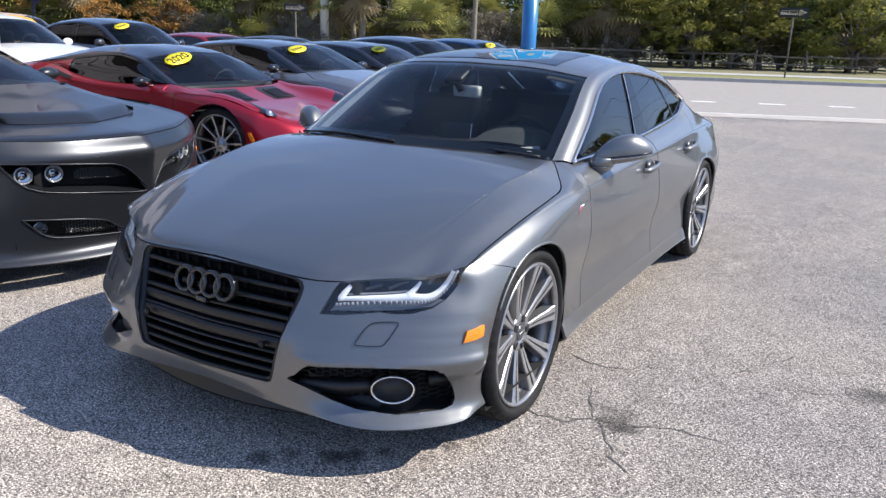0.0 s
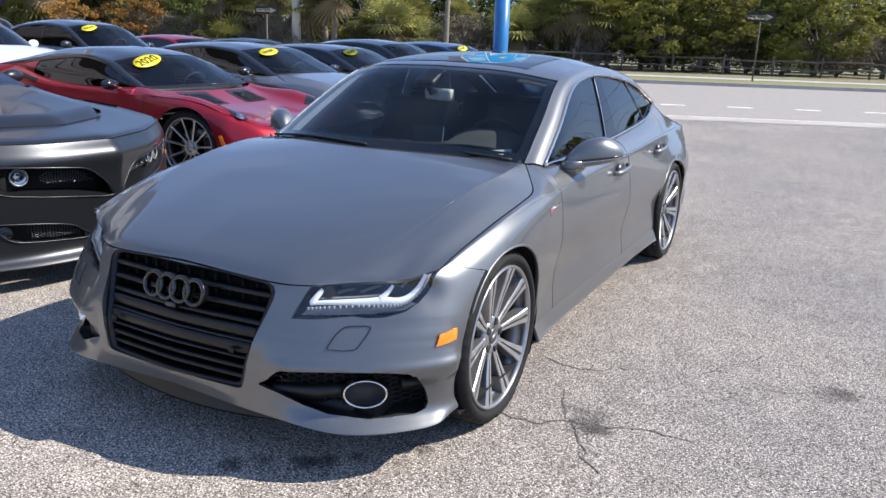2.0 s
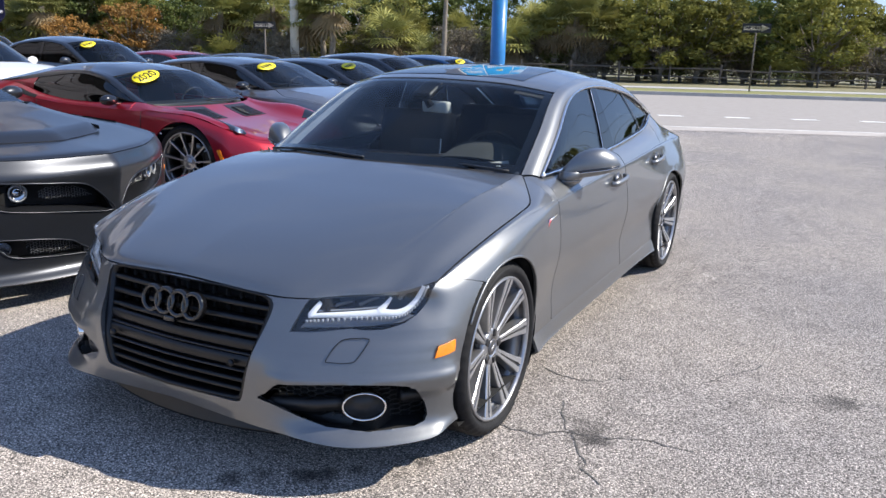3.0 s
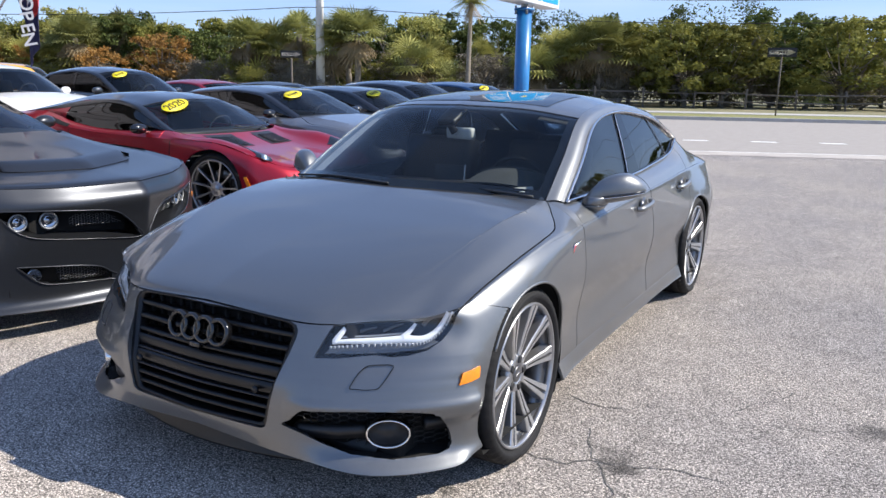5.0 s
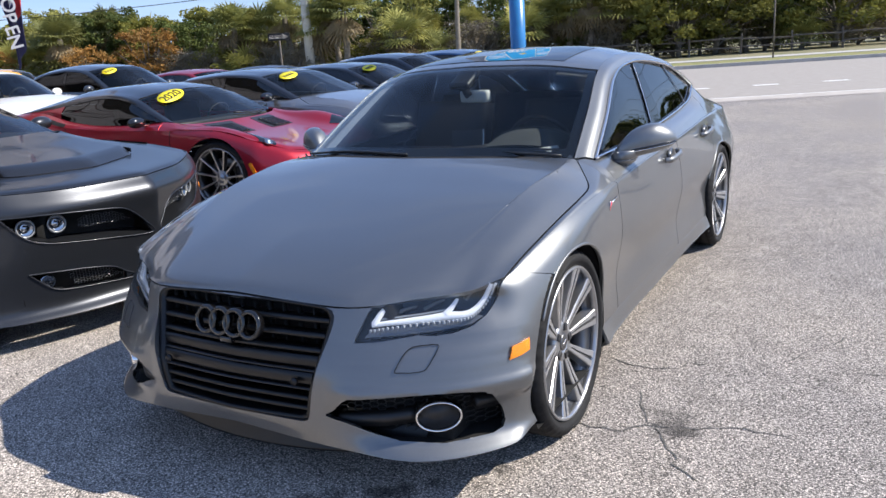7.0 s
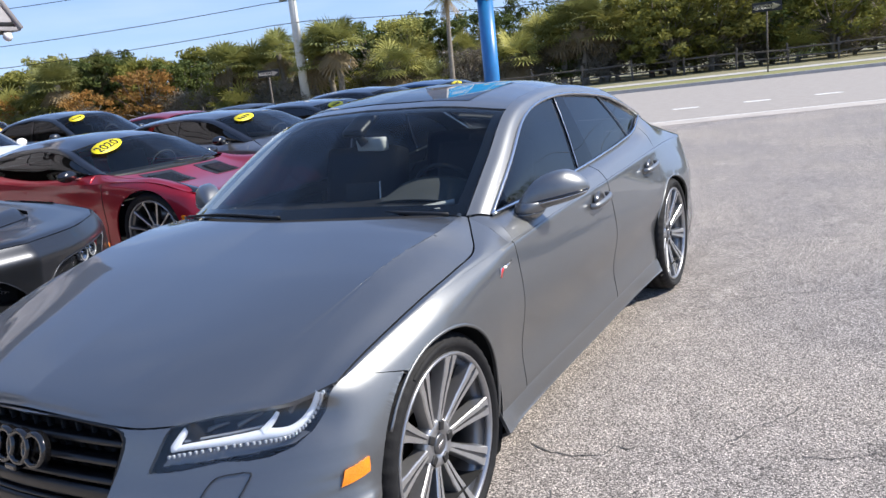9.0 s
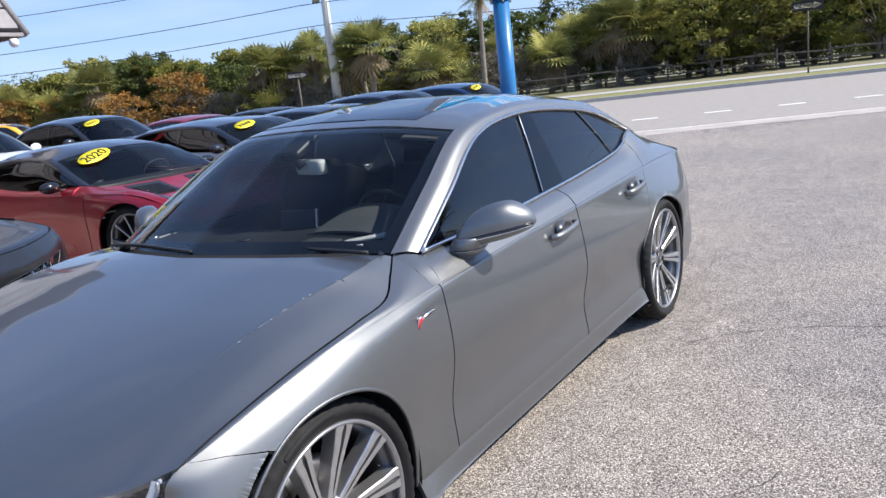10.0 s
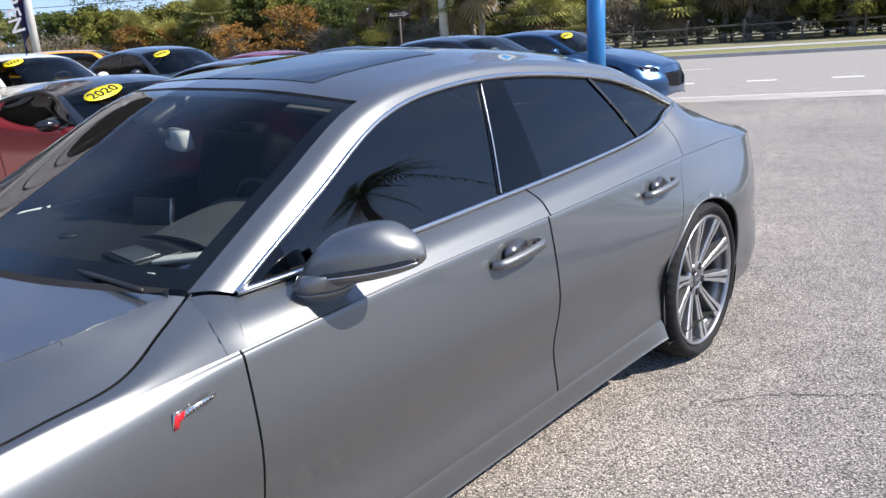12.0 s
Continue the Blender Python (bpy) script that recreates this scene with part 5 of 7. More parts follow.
    part("rear_view_mirror", boxy((0, 0, 0), (.185, .045, .062), pose(.055, 1.045, 1.180, 6, 0, -16), .018), PALELEA, car, "rear-view mirror with pale grey back")
    part("mirror_stalk", tube([(.035, 1.015, 1.185), (.02, 1.00, 1.215), (.0, 1.03, 1.262)], [.022, .018, .022], 12), SATINBLK, car)
    part("sensor_pod", boxy((0, 0, 0), (.11, .17, .035), pose(0, 1.05, 1.268, 25, 0, 0), .016), SATINBLK, car)
    both("head_lining", skin(top, 3.45, 6.0, 0, 1.9, 20, 10, -.03), GREYLEA, car)
    both("head_lining", skin(top, 1.9, 3.45, 1.28, 1.9, 12, 6, -.03), GREYLEA, car)
    both("pillar_trim", skin(rail, .2, 7, .1, 1.9, 30, 6, -.03), GREYLEA, car)
    part("screen_pillar_trim", mirrored(skin(top, .10, 1.92, lambda u: 1.50 + .02 * u, 1.90, 24, 6, -.022)), PALELEA, car, "pale grey pillar trim")
    # --- tail lamps
    tl = skin(ring, 14.75, 15.6, 3.6, 4.6, 30, 12, .003)
    both("tail_lamp", fold(tl), REDB, car, "red tail lamp")
    # the far half is a little slimmer
    for o in list(car.children) + [c for k in car.children for c in k.children]:
        if o.type == "MESH" and o.matrix_local == Matrix() and o.parent.matrix_local == Matrix():
            for v in o.data.vertices:
                if v.co.x < 0:
                    v.co.x *= .955
    return car


grey_saloon()


# ---- the other parked cars, each from the same kind of lines drawn to its own height and length ----
def warper(kx, ys, zs):
    y0, y1 = [p[0] for p in ys], [p[1] for p in ys]
    z0, z1 = [p[0] for p in zs], [p[1] for p in zs]

    def w(c):
        return Vector((c[0] * kx, float(np.interp(c[1], y0, y1)) + (min(0, c[1] - y0[0])) + max(0, c[1] - y0[-1]), float(np.interp(c[2], z0, z1))))
    return w


def joined_half(bm):
    o = mirrored(bm)
    me = bpy.data.meshes.new("t")
    o.to_mesh(me)
    o.free()
    bm.from_mesh(me)
    bpy.data.meshes.remove(me)
    bmesh.ops.remove_doubles(bm, verts=bm.verts, dist=.0015)
    orient(bm)
    return bm


class Form:
    """The lofts of one kind of coachwork, each through its own character lines."""

    def __init__(self, ring, shoulder, bonnet, wing_strip, top, rail, window, wing_end):
        self.ring, self.shoulder, self.bonnet, self.wing_strip = ring, shoulder, bonnet, wing_strip
        self.top, self.rail, self.window, self.wing_end = top, rail, window, wing_end


def form_of(rings, shoulder_foot, belt, bonnets, w0, w1, tops, arc, sill):
    """A form from its lines: the middle lines of the narrow lofts lie between the outer ones, a little proud."""
    def between(p, q, out):
        return [tuple(np.array(u) * .5 + np.array(v) * .5 + np.array(out)) for u, v in zip(p, q)]
    sh = shoulder_foot + rings[5][8:]
    return Form(Loft(rings), Loft([sh, between(sh, belt, (.012, 0, .006)), belt]), Loft(bonnets), Loft([w0, between(w0, w1, (.006, 0, .004)), w1]), Loft(tops),
                Loft([arc, between(arc, tops[2][:8], (.009, 0, .007)), tops[2][:8]]), Loft([sill, between(sill, arc, (.014, 0, 0)), arc]), len(w0) - 1)


SALOON = Form(ring, shoulder, bonnet, wing_strip, top, rail, window, 10)


def sports_form():
    """A low mid-engined sports car: crested wings either side of a sunk bonnet, a short bubble cabin, full haunches."""
    bottom = [(0, -.88, .15), (.42, -.85, .14), (.70, -.72, .13), (.84, -.54, .14), (.895, -.38, .16), (.90, 0, .15), (.89, .38, .14), (.88, .66, .14), (.875, 1.1, .14), (.875, 1.5, .14), (.88, 1.9, .14),
              (.89, 2.2, .15), (.90, 2.575, .17), (.90, 2.95, .20), (.82, 3.25, .24), (.60, 3.40, .26), (0, 3.45, .26)]
    lower = [(0, -.91, .26), (.42, -.88, .26), (.71, -.745, .25), (.855, -.55, .25), (.91, -.375, .26), (.925, 0, .28), (.905, .38, .26), (.885, .66, .26), (.875, 1.1, .26), (.875, 1.5, .26), (.885, 1.9, .26),
             (.905, 2.2, .28), (.93, 2.575, .30), (.925, 2.95, .32), (.85, 3.28, .34), (.62, 3.43, .36), (0, 3.48, .36)]
    middle = [(0, -.92, .40), (.42, -.885, .40), (.715, -.745, .40), (.865, -.54, .41), (.92, -.365, .42), (.94, 0, .44), (.91, .38, .42), (.88, .66, .41), (.865, 1.1, .41), (.868, 1.5, .42), (.885, 1.9, .43),
              (.915, 2.2, .45), (.945, 2.575, .47), (.935, 2.95, .49), (.86, 3.29, .52), (.63, 3.45, .52), (0, 3.50, .52)]
    wide = [(0, -.90, .47), (.42, -.865, .475), (.70, -.73, .49), (.85, -.53, .52), (.908, -.36, .555), (.935, 0, .62), (.915, .38, .60), (.89, .66, .58), (.875, 1.1, .58), (.88, 1.5, .59), (.90, 1.9, .61),
            (.928, 2.2, .64), (.95, 2.575, .67), (.935, 2.95, .69), (.85, 3.29, .70), (.63, 3.46, .69), (0, 3.51, .68)]
    under = [(0, -.86, .52), (.42, -.83, .525), (.68, -.70, .55), (.82, -.52, .60), (.885, -.36, .645), (.905, 0, .725), (.90, .38, .725), (.885, .66, .71), (.875, 1.1, .71), (.878, 1.5, .725), (.895, 1.9, .76),
             (.915, 2.2, .79), (.925, 2.575, .82), (.90, 2.95, .83), (.81, 3.27, .82), (.61, 3.45, .80), (0, 3.50, .79)]
    crease = [(0, -.82, .545), (.42, -.79, .55), (.655, -.67, .58), (.785, -.51, .635), (.845, -.37, .69), (.86, 0, .775), (.868, .38, .785), (.868, .66, .785), (.862, 1.1, .79), (.862, 1.5, .805), (.87, 1.9, .84),
              (.875, 2.2, .865), (.87, 2.575, .885), (.845, 2.95, .89), (.77, 3.25, .875), (.59, 3.43, .86), (0, 3.48, .85)]
    foot = [(.869, .54, .785), (.869, .57, .785), (.869, .60, .785), (.868, .63, .785), (.868, .68, .785)]
    belt = [(.745, .56, .862), (.75, .59, .86), (.755, .62, .858), (.76, .65, .856), (.765, .69, .855), (.79, 1.1, .835), (.79, 1.5, .84), (.77, 1.9, .885), (.722, 2.2, .95), (.69, 2.45, .988), (.64, 2.85, .965),
            (.60, 3.2, .925), (.50, 3.36, .905), (0, 3.46, .905)]
    hoods = [[(0, -.815, .548), (0, -.74, .575), (0, -.50, .610), (0, -.15, .655), (0, .08, .692), (0, .22, .73), (0, .33, .77), (0, .42, .812)],
             [(.36, -.79, .552), (.36, -.71, .580), (.36, -.48, .618), (.36, -.15, .660), (.36, .08, .696), (.37, .23, .734), (.38, .35, .772), (.39, .46, .812)],
             [(.50, -.76, .56), (.49, -.68, .59), (.49, -.46, .632), (.49, -.14, .674), (.50, .08, .708), (.51, .24, .742), (.53, .37, .778), (.54, .49, .816)],
             [(.60, -.70, .572), (.60, -.63, .605), (.60, -.43, .652), (.60, -.12, .705), (.61, .08, .736), (.63, .25, .760), (.65, .39, .788), (.67, .52, .826)],
             [(.69, -.64, .59), (.695, -.56, .635), (.705, -.38, .702), (.715, -.08, .775), (.715, .10, .795), (.715, .26, .80), (.715, .41, .812), (.71, .54, .836)],
             [(.76, -.54, .63), (.77, -.47, .665), (.785, -.32, .728), (.795, -.05, .795), (.79, .12, .808), (.785, .28, .810), (.775, .43, .822), (.75, .56, .846)],
             [(.842, -.372, .693), (.847, -.30, .718), (.852, -.17, .755), (.856, 0, .779), (.86, .22, .790), (.855, .36, .797), (.82, .49, .820), (.765, .59, .852)]]
    w0 = [(.86, 0, .775), (.866, .25, .783), (.868, .36, .785), (.868, .49, .785), (.868, .59, .785), (.868, .66, .785)]
    w1 = [(.857, 0, .780), (.861, .22, .791), (.857, .36, .798), (.822, .49, .821), (.767, .59, .853), (.765, .69, .855)]
    tops = [[(0, .42, .815), (0, .70, .985), (0, .98, 1.135), (0, 1.30, 1.195), (0, 1.60, 1.205), (0, 1.95, 1.185), (0, 2.2, 1.145), (0, 2.85, 1.005), (0, 3.2, .935), (0, 3.46, .905)],
            [(.39, .47, .815), (.38, .74, .975), (.37, 1.01, 1.118), (.36, 1.32, 1.178), (.355, 1.60, 1.188), (.36, 1.95, 1.168), (.38, 2.2, 1.125), (.42, 2.85, .99), (.42, 3.2, .93), (.40, 3.42, .905)],
            [(.715, .59, .845), (.69, .83, .962), (.645, 1.07, 1.072), (.595, 1.35, 1.122), (.575, 1.62, 1.130), (.58, 1.95, 1.105), (.61, 2.2, 1.062), (.64, 2.85, .965), (.60, 3.2, .925), (.50, 3.36, .905)]]
    arc = [(.765, .68, .858), (.742, .88, .945), (.697, 1.11, 1.035), (.652, 1.37, 1.082), (.635, 1.62, 1.088), (.645, 1.93, 1.05), (.67, 2.2, 1.015), (.69, 2.45, .99)]
    sill = [(.768, .68, .853), (.785, .92, .842), (.792, 1.15, .836), (.792, 1.38, .838), (.788, 1.62, .848), (.768, 1.90, .887), (.724, 2.2, .952), (.69, 2.45, .986)]
    return form_of([bottom, lower, middle, wide, under, crease], foot, belt, hoods, w0, w1, tops, arc, sill)


def muscle_form():
    """A broad muscle coupe: flat nose drawn to a beak, brow over the openings, lip that stands out below."""
    bottom = [(0, -.80, .085), (.40, -.685, .085), (.67, -.555, .09), (.85, -.43, .10), (.915, -.34, .13), (.91, 0, .17), (.90, .40, .16), (.895, .7, .16), (.895, 1.2, .16), (.895, 1.8, .16), (.90, 2.2, .17),
              (.905, 2.5, .18), (.92, 2.85, .20), (.92, 3.2, .24), (.87, 3.6, .28), (.65, 3.80, .30), (0, 3.86, .30)]
    lower = [(0, -.75, .165), (.40, -.632, .165), (.655, -.515, .165), (.832, -.405, .17), (.90, -.335, .19), (.925, 0, .26), (.91, .40, .26), (.90, .7, .26), (.90, 1.2, .26), (.90, 1.8, .26), (.905, 2.2, .27),
             (.915, 2.5, .28), (.935, 2.85, .30), (.935, 3.2, .33), (.88, 3.62, .36), (.66, 3.83, .38), (0, 3.89, .38)]
    middle = [(0, -.770, .38), (.40, -.650, .385), (.66, -.530, .39), (.84, -.415, .40), (.905, -.345, .41), (.935, 0, .46), (.915, .4, .44), (.90, .7, .43), (.895, 1.2, .43), (.895, 1.8, .43), (.905, 2.2, .45),
              (.92, 2.5, .47), (.95, 2.85, .49), (.945, 3.2, .51), (.885, 3.64, .52), (.67, 3.86, .52), (0, 3.92, .52)]
    wide = [(0, -.785, .55), (.40, -.662, .56), (.665, -.533, .575), (.838, -.415, .585), (.903, -.345, .60), (.945, 0, .65), (.925, .4, .64), (.91, .7, .63), (.905, 1.2, .63), (.905, 1.8, .64), (.915, 2.2, .66),
            (.93, 2.5, .68), (.955, 2.85, .70), (.945, 3.2, .71), (.88, 3.65, .71), (.67, 3.87, .71), (0, 3.93, .71)]
    under = [(0, -.800, .672), (.40, -.678, .662), (.658, -.548, .672), (.825, -.425, .69), (.892, -.34, .71), (.925, 0, .775), (.915, .4, .785), (.905, .7, .79), (.90, 1.2, .80), (.90, 1.8, .815), (.905, 2.2, .835),
             (.91, 2.5, .855), (.905, 2.85, .875), (.89, 3.2, .88), (.83, 3.65, .86), (.65, 3.87, .85), (0, 3.93, .85)]
    crease = [(0, -.745, .752), (.40, -.628, .752), (.635, -.508, .762), (.79, -.405, .776), (.85, -.32, .792), (.872, 0, .840), (.876, .4, .868), (.873, .7, .875), (.87, 1.2, .885), (.868, 1.8, .90), (.865, 2.2, .92),
              (.86, 2.5, .94), (.85, 2.85, .955), (.83, 3.2, .955), (.78, 3.62, .925), (.63, 3.85, .91), (0, 3.91, .91)]
    foot = [(.874, .58, .873), (.874, .61, .874), (.873, .64, .874), (.873, .67, .875), (.873, .72, .875)]
    belt = [(.76, .66, .960), (.765, .69, .957), (.77, .72, .955), (.775, .75, .953), (.78, .79, .951), (.80, 1.2, .950), (.79, 1.8, .970), (.77, 2.2, 1.00), (.742, 2.5, 1.035), (.69, 2.85, 1.06), (.66, 3.2, 1.02),
            (.64, 3.55, .975), (.55, 3.78, .95), (0, 3.88, .95)]
    hoods = [[(0, -.742, .755), (0, -.69, .775), (0, -.48, .795), (0, -.2, .825), (0, .05, .860), (0, .25, .900), (0, .38, .925), (0, .48, .945)],
             [(.38, -.632, .755), (.38, -.58, .774), (.38, -.41, .795), (.38, -.17, .826), (.385, .06, .860), (.39, .27, .896), (.395, .42, .924), (.40, .53, .944)],
             [(.50, -.577, .758), (.50, -.53, .776), (.505, -.37, .797), (.51, -.15, .828), (.515, .07, .860), (.52, .29, .896), (.53, .45, .924), (.54, .58, .944)],
             [(.61, -.521, .762), (.615, -.475, .779), (.62, -.32, .800), (.63, -.12, .831), (.635, .09, .861), (.64, .31, .895), (.65, .48, .923), (.66, .62, .945)],
             [(.69, -.470, .768), (.695, -.42, .783), (.71, -.27, .803), (.72, -.09, .832), (.725, .11, .861), (.725, .33, .892), (.72, .51, .922), (.71, .65, .948)],
             [(.755, -.428, .773), (.765, -.375, .786), (.785, -.23, .805), (.80, -.05, .831), (.805, .14, .856), (.80, .36, .883), (.78, .53, .916), (.745, .665, .954)],
             [(.845, -.325, .791), (.85, -.28, .799), (.858, -.16, .817), (.867, 0, .838), (.870, .22, .855), (.867, .42, .867), (.83, .57, .900), (.765, .68, .958)]]
    w0 = [(.872, 0, .840), (.874, .22, .857), (.876, .42, .869), (.874, .57, .873), (.873, .68, .875), (.873, .75, .876)]
    w1 = [(.868, 0, .840), (.871, .22, .857), (.868, .42, .869), (.832, .57, .902), (.767, .68, .959), (.78, .79, .951)]
    tops = [[(0, .50, .950), (0, .85, 1.12), (0, 1.2, 1.28), (0, 1.6, 1.34), (0, 1.9, 1.345), (0, 2.3, 1.31), (0, 2.6, 1.25), (0, 3.2, 1.06), (0, 3.6, .97), (0, 3.88, .95)],
            [(.40, .55, .948), (.39, .89, 1.11), (.375, 1.23, 1.265), (.365, 1.6, 1.325), (.36, 1.9, 1.33), (.37, 2.3, 1.295), (.39, 2.6, 1.233), (.42, 3.2, 1.05), (.42, 3.6, .965), (.40, 3.85, .948)],
            [(.735, .70, .952), (.70, 1.0, 1.085), (.645, 1.30, 1.215), (.615, 1.6, 1.27), (.605, 1.9, 1.28), (.615, 2.3, 1.24), (.635, 2.6, 1.17), (.66, 3.2, 1.02), (.64, 3.55, .975), (.55, 3.78, .95)]]
    arc = [(.782, .80, .950), (.75, 1.05, 1.055), (.70, 1.33, 1.165), (.672, 1.6, 1.215), (.662, 1.9, 1.22), (.675, 2.28, 1.17), (.69, 2.6, 1.105), (.69, 2.85, 1.06)]
    sill = [(.784, .80, .946), (.798, 1.05, .948), (.798, 1.33, .955), (.792, 1.6, .962), (.785, 1.9, .975), (.762, 2.28, 1.005), (.735, 2.6, 1.035), (.69, 2.85, 1.056)]
    return form_of([bottom, lower, middle, wide, under, crease], foot, belt, hoods, w0, w1, tops, arc, sill)


SPORTS, MUSCLE = sports_form(), muscle_form()
WHEELS = {}


def parked_car(name, label, m, P, warp, rear, r_wheel, roof=None, sticker=None, front=True, glass=None, turn=0.2, form=None, cabin=None, open_r=.375, glass_end=6.95, sink=0.0, wheel_face=None):
    """A parked car with body, bonnet, roof, glass, mirrors, lamps and wheels."""
    roof = roof or P
    own = form is not None
    form = form or SALOON
    cabin = cabin or warp
    glass = glass or TINT
    car = thing(name, label, "car", "parked cars in rows")
    body = skin(form.ring, 0, 16, 0, 4.99, 190 if own else 150, 48 if own else 34)
    hub = r_wheel - sink if own else R_WHEEL
    arch(body, 0, hub, open_r)
    arch(body, rear if own else Y_REAR, hub, open_r)
    if front:
        cut(body, [(-.01, .56), (.40, .555), (.36, .36), (-.01, .34)], where=lambda c: c.y < 0)
        cut(body, [(.50, .575), (.52, .645), (.80, .672), (.82, .655), (.78, .60)], where=lambda c: c.y < 0)
    full = joined_half(body)
    part("body", warp_bm(fold(full, .015), warp), P, car)
    part("bonnet", warp_bm(fold(joined_half(skin(form.bonnet, .02, 6.98, 0, 5.98, 56, 60))), warp), P, car)
    both("shoulder", fold(skin(form.shoulder, 3.9, 13, .02, 1.98, 60, 10)), P, car, "", warp)
    both("wing_top", fold(skin(form.wing_strip, 0, form.wing_end, .0, 1.96, 40, 6), .01), P, car, "", warp)
    part("roof", warp_bm(fold(joined_half(skin(form.top, 2.03, 6.0, 0, 2, 40, 24))), warp), roof, car)
    w = part("windscreen", warp_bm(joined_half(skin(form.top, .03, 1.98, 0, 1.98, 24, 20)), warp), SCREEN, car)
    w.visible_shadow = False
    part("rear_window", warp_bm(joined_half(skin(form.top, 6.03, 7.0, 0, 1.97, 14, 14)), warp), glass, car)
    part("tailgate", warp_bm(joined_half(skin(form.top, 7.03, 9, 0, 1.99, 14, 14)), warp), P, car)
    both("pillar_rail", fold(skin(form.rail, 0, 7, .06, 1.99, 50, 10)), roof, car, "", warp)
    for u0, u1 in (((.02, 3.55), (3.65, glass_end)) if glass_end > 6.9 else ((.02, glass_end),)):
        both("side_window", skin(form.window, u0, u1, .02, 1.97, 30, 12, -.004), glass, car, "", warp)
    if glass_end < 6.9:
        both("quarter_panel", skin(form.window, glass_end, 7, 0, 2, 12, 10, .001), P, car, "", warp)
    if glass_end > 6.9:
        both("window_post", skin(form.window, 3.54, 3.66, 0, 2, 4, 8, .001), GLOSSBLK, car, "", warp)
    if front:
        for sx in (1, -1):
            f = (lambda bm: bm) if sx == 1 else mirrored
            c = skin(ring, .9, 4.6, 2.5, 5, 60, 30, .001)
            cut(c, [(.50, .575), (.52, .645), (.80, .672), (.82, .655), (.78, .60)], keep=True)
            hl = part("headlight", warp_bm(f(c), warp), LENS, car, "clear headlight")
            b = skin(ring, .9, 4.6, 2.4, 5, 40, 20, -.05)
            cut(b, [(.46, .55), (.49, .67), (.86, .70), (.82, .57)], keep=True)
            part("housing", warp_bm(f(b), warp), HOUSING, hl)
            for x, y, z in ((.60, -.56, .62), (.70, -.49, .63)):
                pr = lathe([(0, .034), (-.02, .032), (-.02, .024), (-.008, .012), (-.006, .0001)], 20, "Y")
                bmesh.ops.translate(pr, vec=(x, y, z), verts=pr.verts)
                part("projector", warp_bm(f(pr), warp), CHROME, hl)
        gb = bmesh.new()
        for z in np.linspace(.36, .54, 8):
            ribbon([(x, -.77 + .25 * abs(x) ** 2, z) for x in np.linspace(-.40, .40, 15)], .03, .008, (0, 0, 1), gb)
        part("grille", warp_bm(gb, warp), SATINBLK, car)
    inner = bmesh.new()
    block(inner, (0, 1.8, .45), (1.55, 2.3, .40))
    block(inner, (0, -.05, .45), (1.15, 1.1, .40))
    block(inner, (0, 3.2, .52), (1.2, 1.4, .40))
    block(inner, (0, 1.6, .26), (1.5, 4.3, .08))
    part("inner_body", warp_bm(inner, cabin), DARK, car)
    part("dashboard", warp_bm(boxy((0, .80, .88), (1.40, .45, .10), None, .03), cabin), DASHM, car)
    for x in (.36, -.36):
        part("seat_back", warp_bm(boxy((0, 0, 0), (.48, .14, .58), pose(x, 1.85, .84, -14, 0, 0), .04), cabin), DASHM, car)
        part("head_restraint", warp_bm(boxy((0, 0, 0), (.25, .09, .16), pose(x, 1.94, 1.15, -10, 0, 0), .03), cabin), DASHM, car)
    st = lathe([(-.012, .168), (0, .158), (.012, .168), (0, .182)], 32, "Y", closed=True)
    bmesh.ops.transform(st, matrix=pose(.36, 1.10, .93, 22, 0, 0), verts=st.verts)
    part("steering_wheel", warp_bm(st, cabin), DASHM, car)
    for sx in (1, -1):
        f = (lambda bm: bm) if sx == 1 else mirrored
        sh = bmesh.new()
        bmesh.ops.create_uvsphere(sh, u_segments=20, v_segments=12, radius=1, matrix=pose(.97, .93, .975, 0, 0, 8) @ Matrix.Diagonal((.105, .055, .065, 1)))
        for v in sh.verts:
            v.co.y = min(v.co.y, .955)
        block(sh, (.87, .92, .935), (.12, .05, .03), None, .01)
        part("door_mirror", warp_bm(f(sh), cabin), GLOSSBLK if roof is not P else P, car)
        for y, z in ((1.55, .81), (2.5, .83)):
            hb = ribbon([(.915, y - .10, z), (.935, y - .05, z), (.938, y + .05, z), (.915, y + .10, z)], .02, .012, (1, 0, 0))
            if not own:
                part("door_handle", warp_bm(f(hb), cabin), P, car)
    key = (round(r_wheel, 3), wheel_face)
    if key not in WHEELS:
        WHEELS[key] = wheel_meshes(r_wheel, .25, r_wheel - .065, 11, "plain", wheel_face or RIMGREY, SATINBLK)
    kx = cabin((1, 0, 0)).x
    for y in (0, rear):
        for sx in (1, -1):
            wheel(car, WHEELS[key], pose(sx * .80 * kx, y, r_wheel - sink, 0, 0, 0 if sx == 1 else 180), "", turn)
    if sticker:
        sticker_on(car, warp, sticker, form)
    car.matrix_world = Matrix.Translation((0, 0, sink)) @ m
    return car


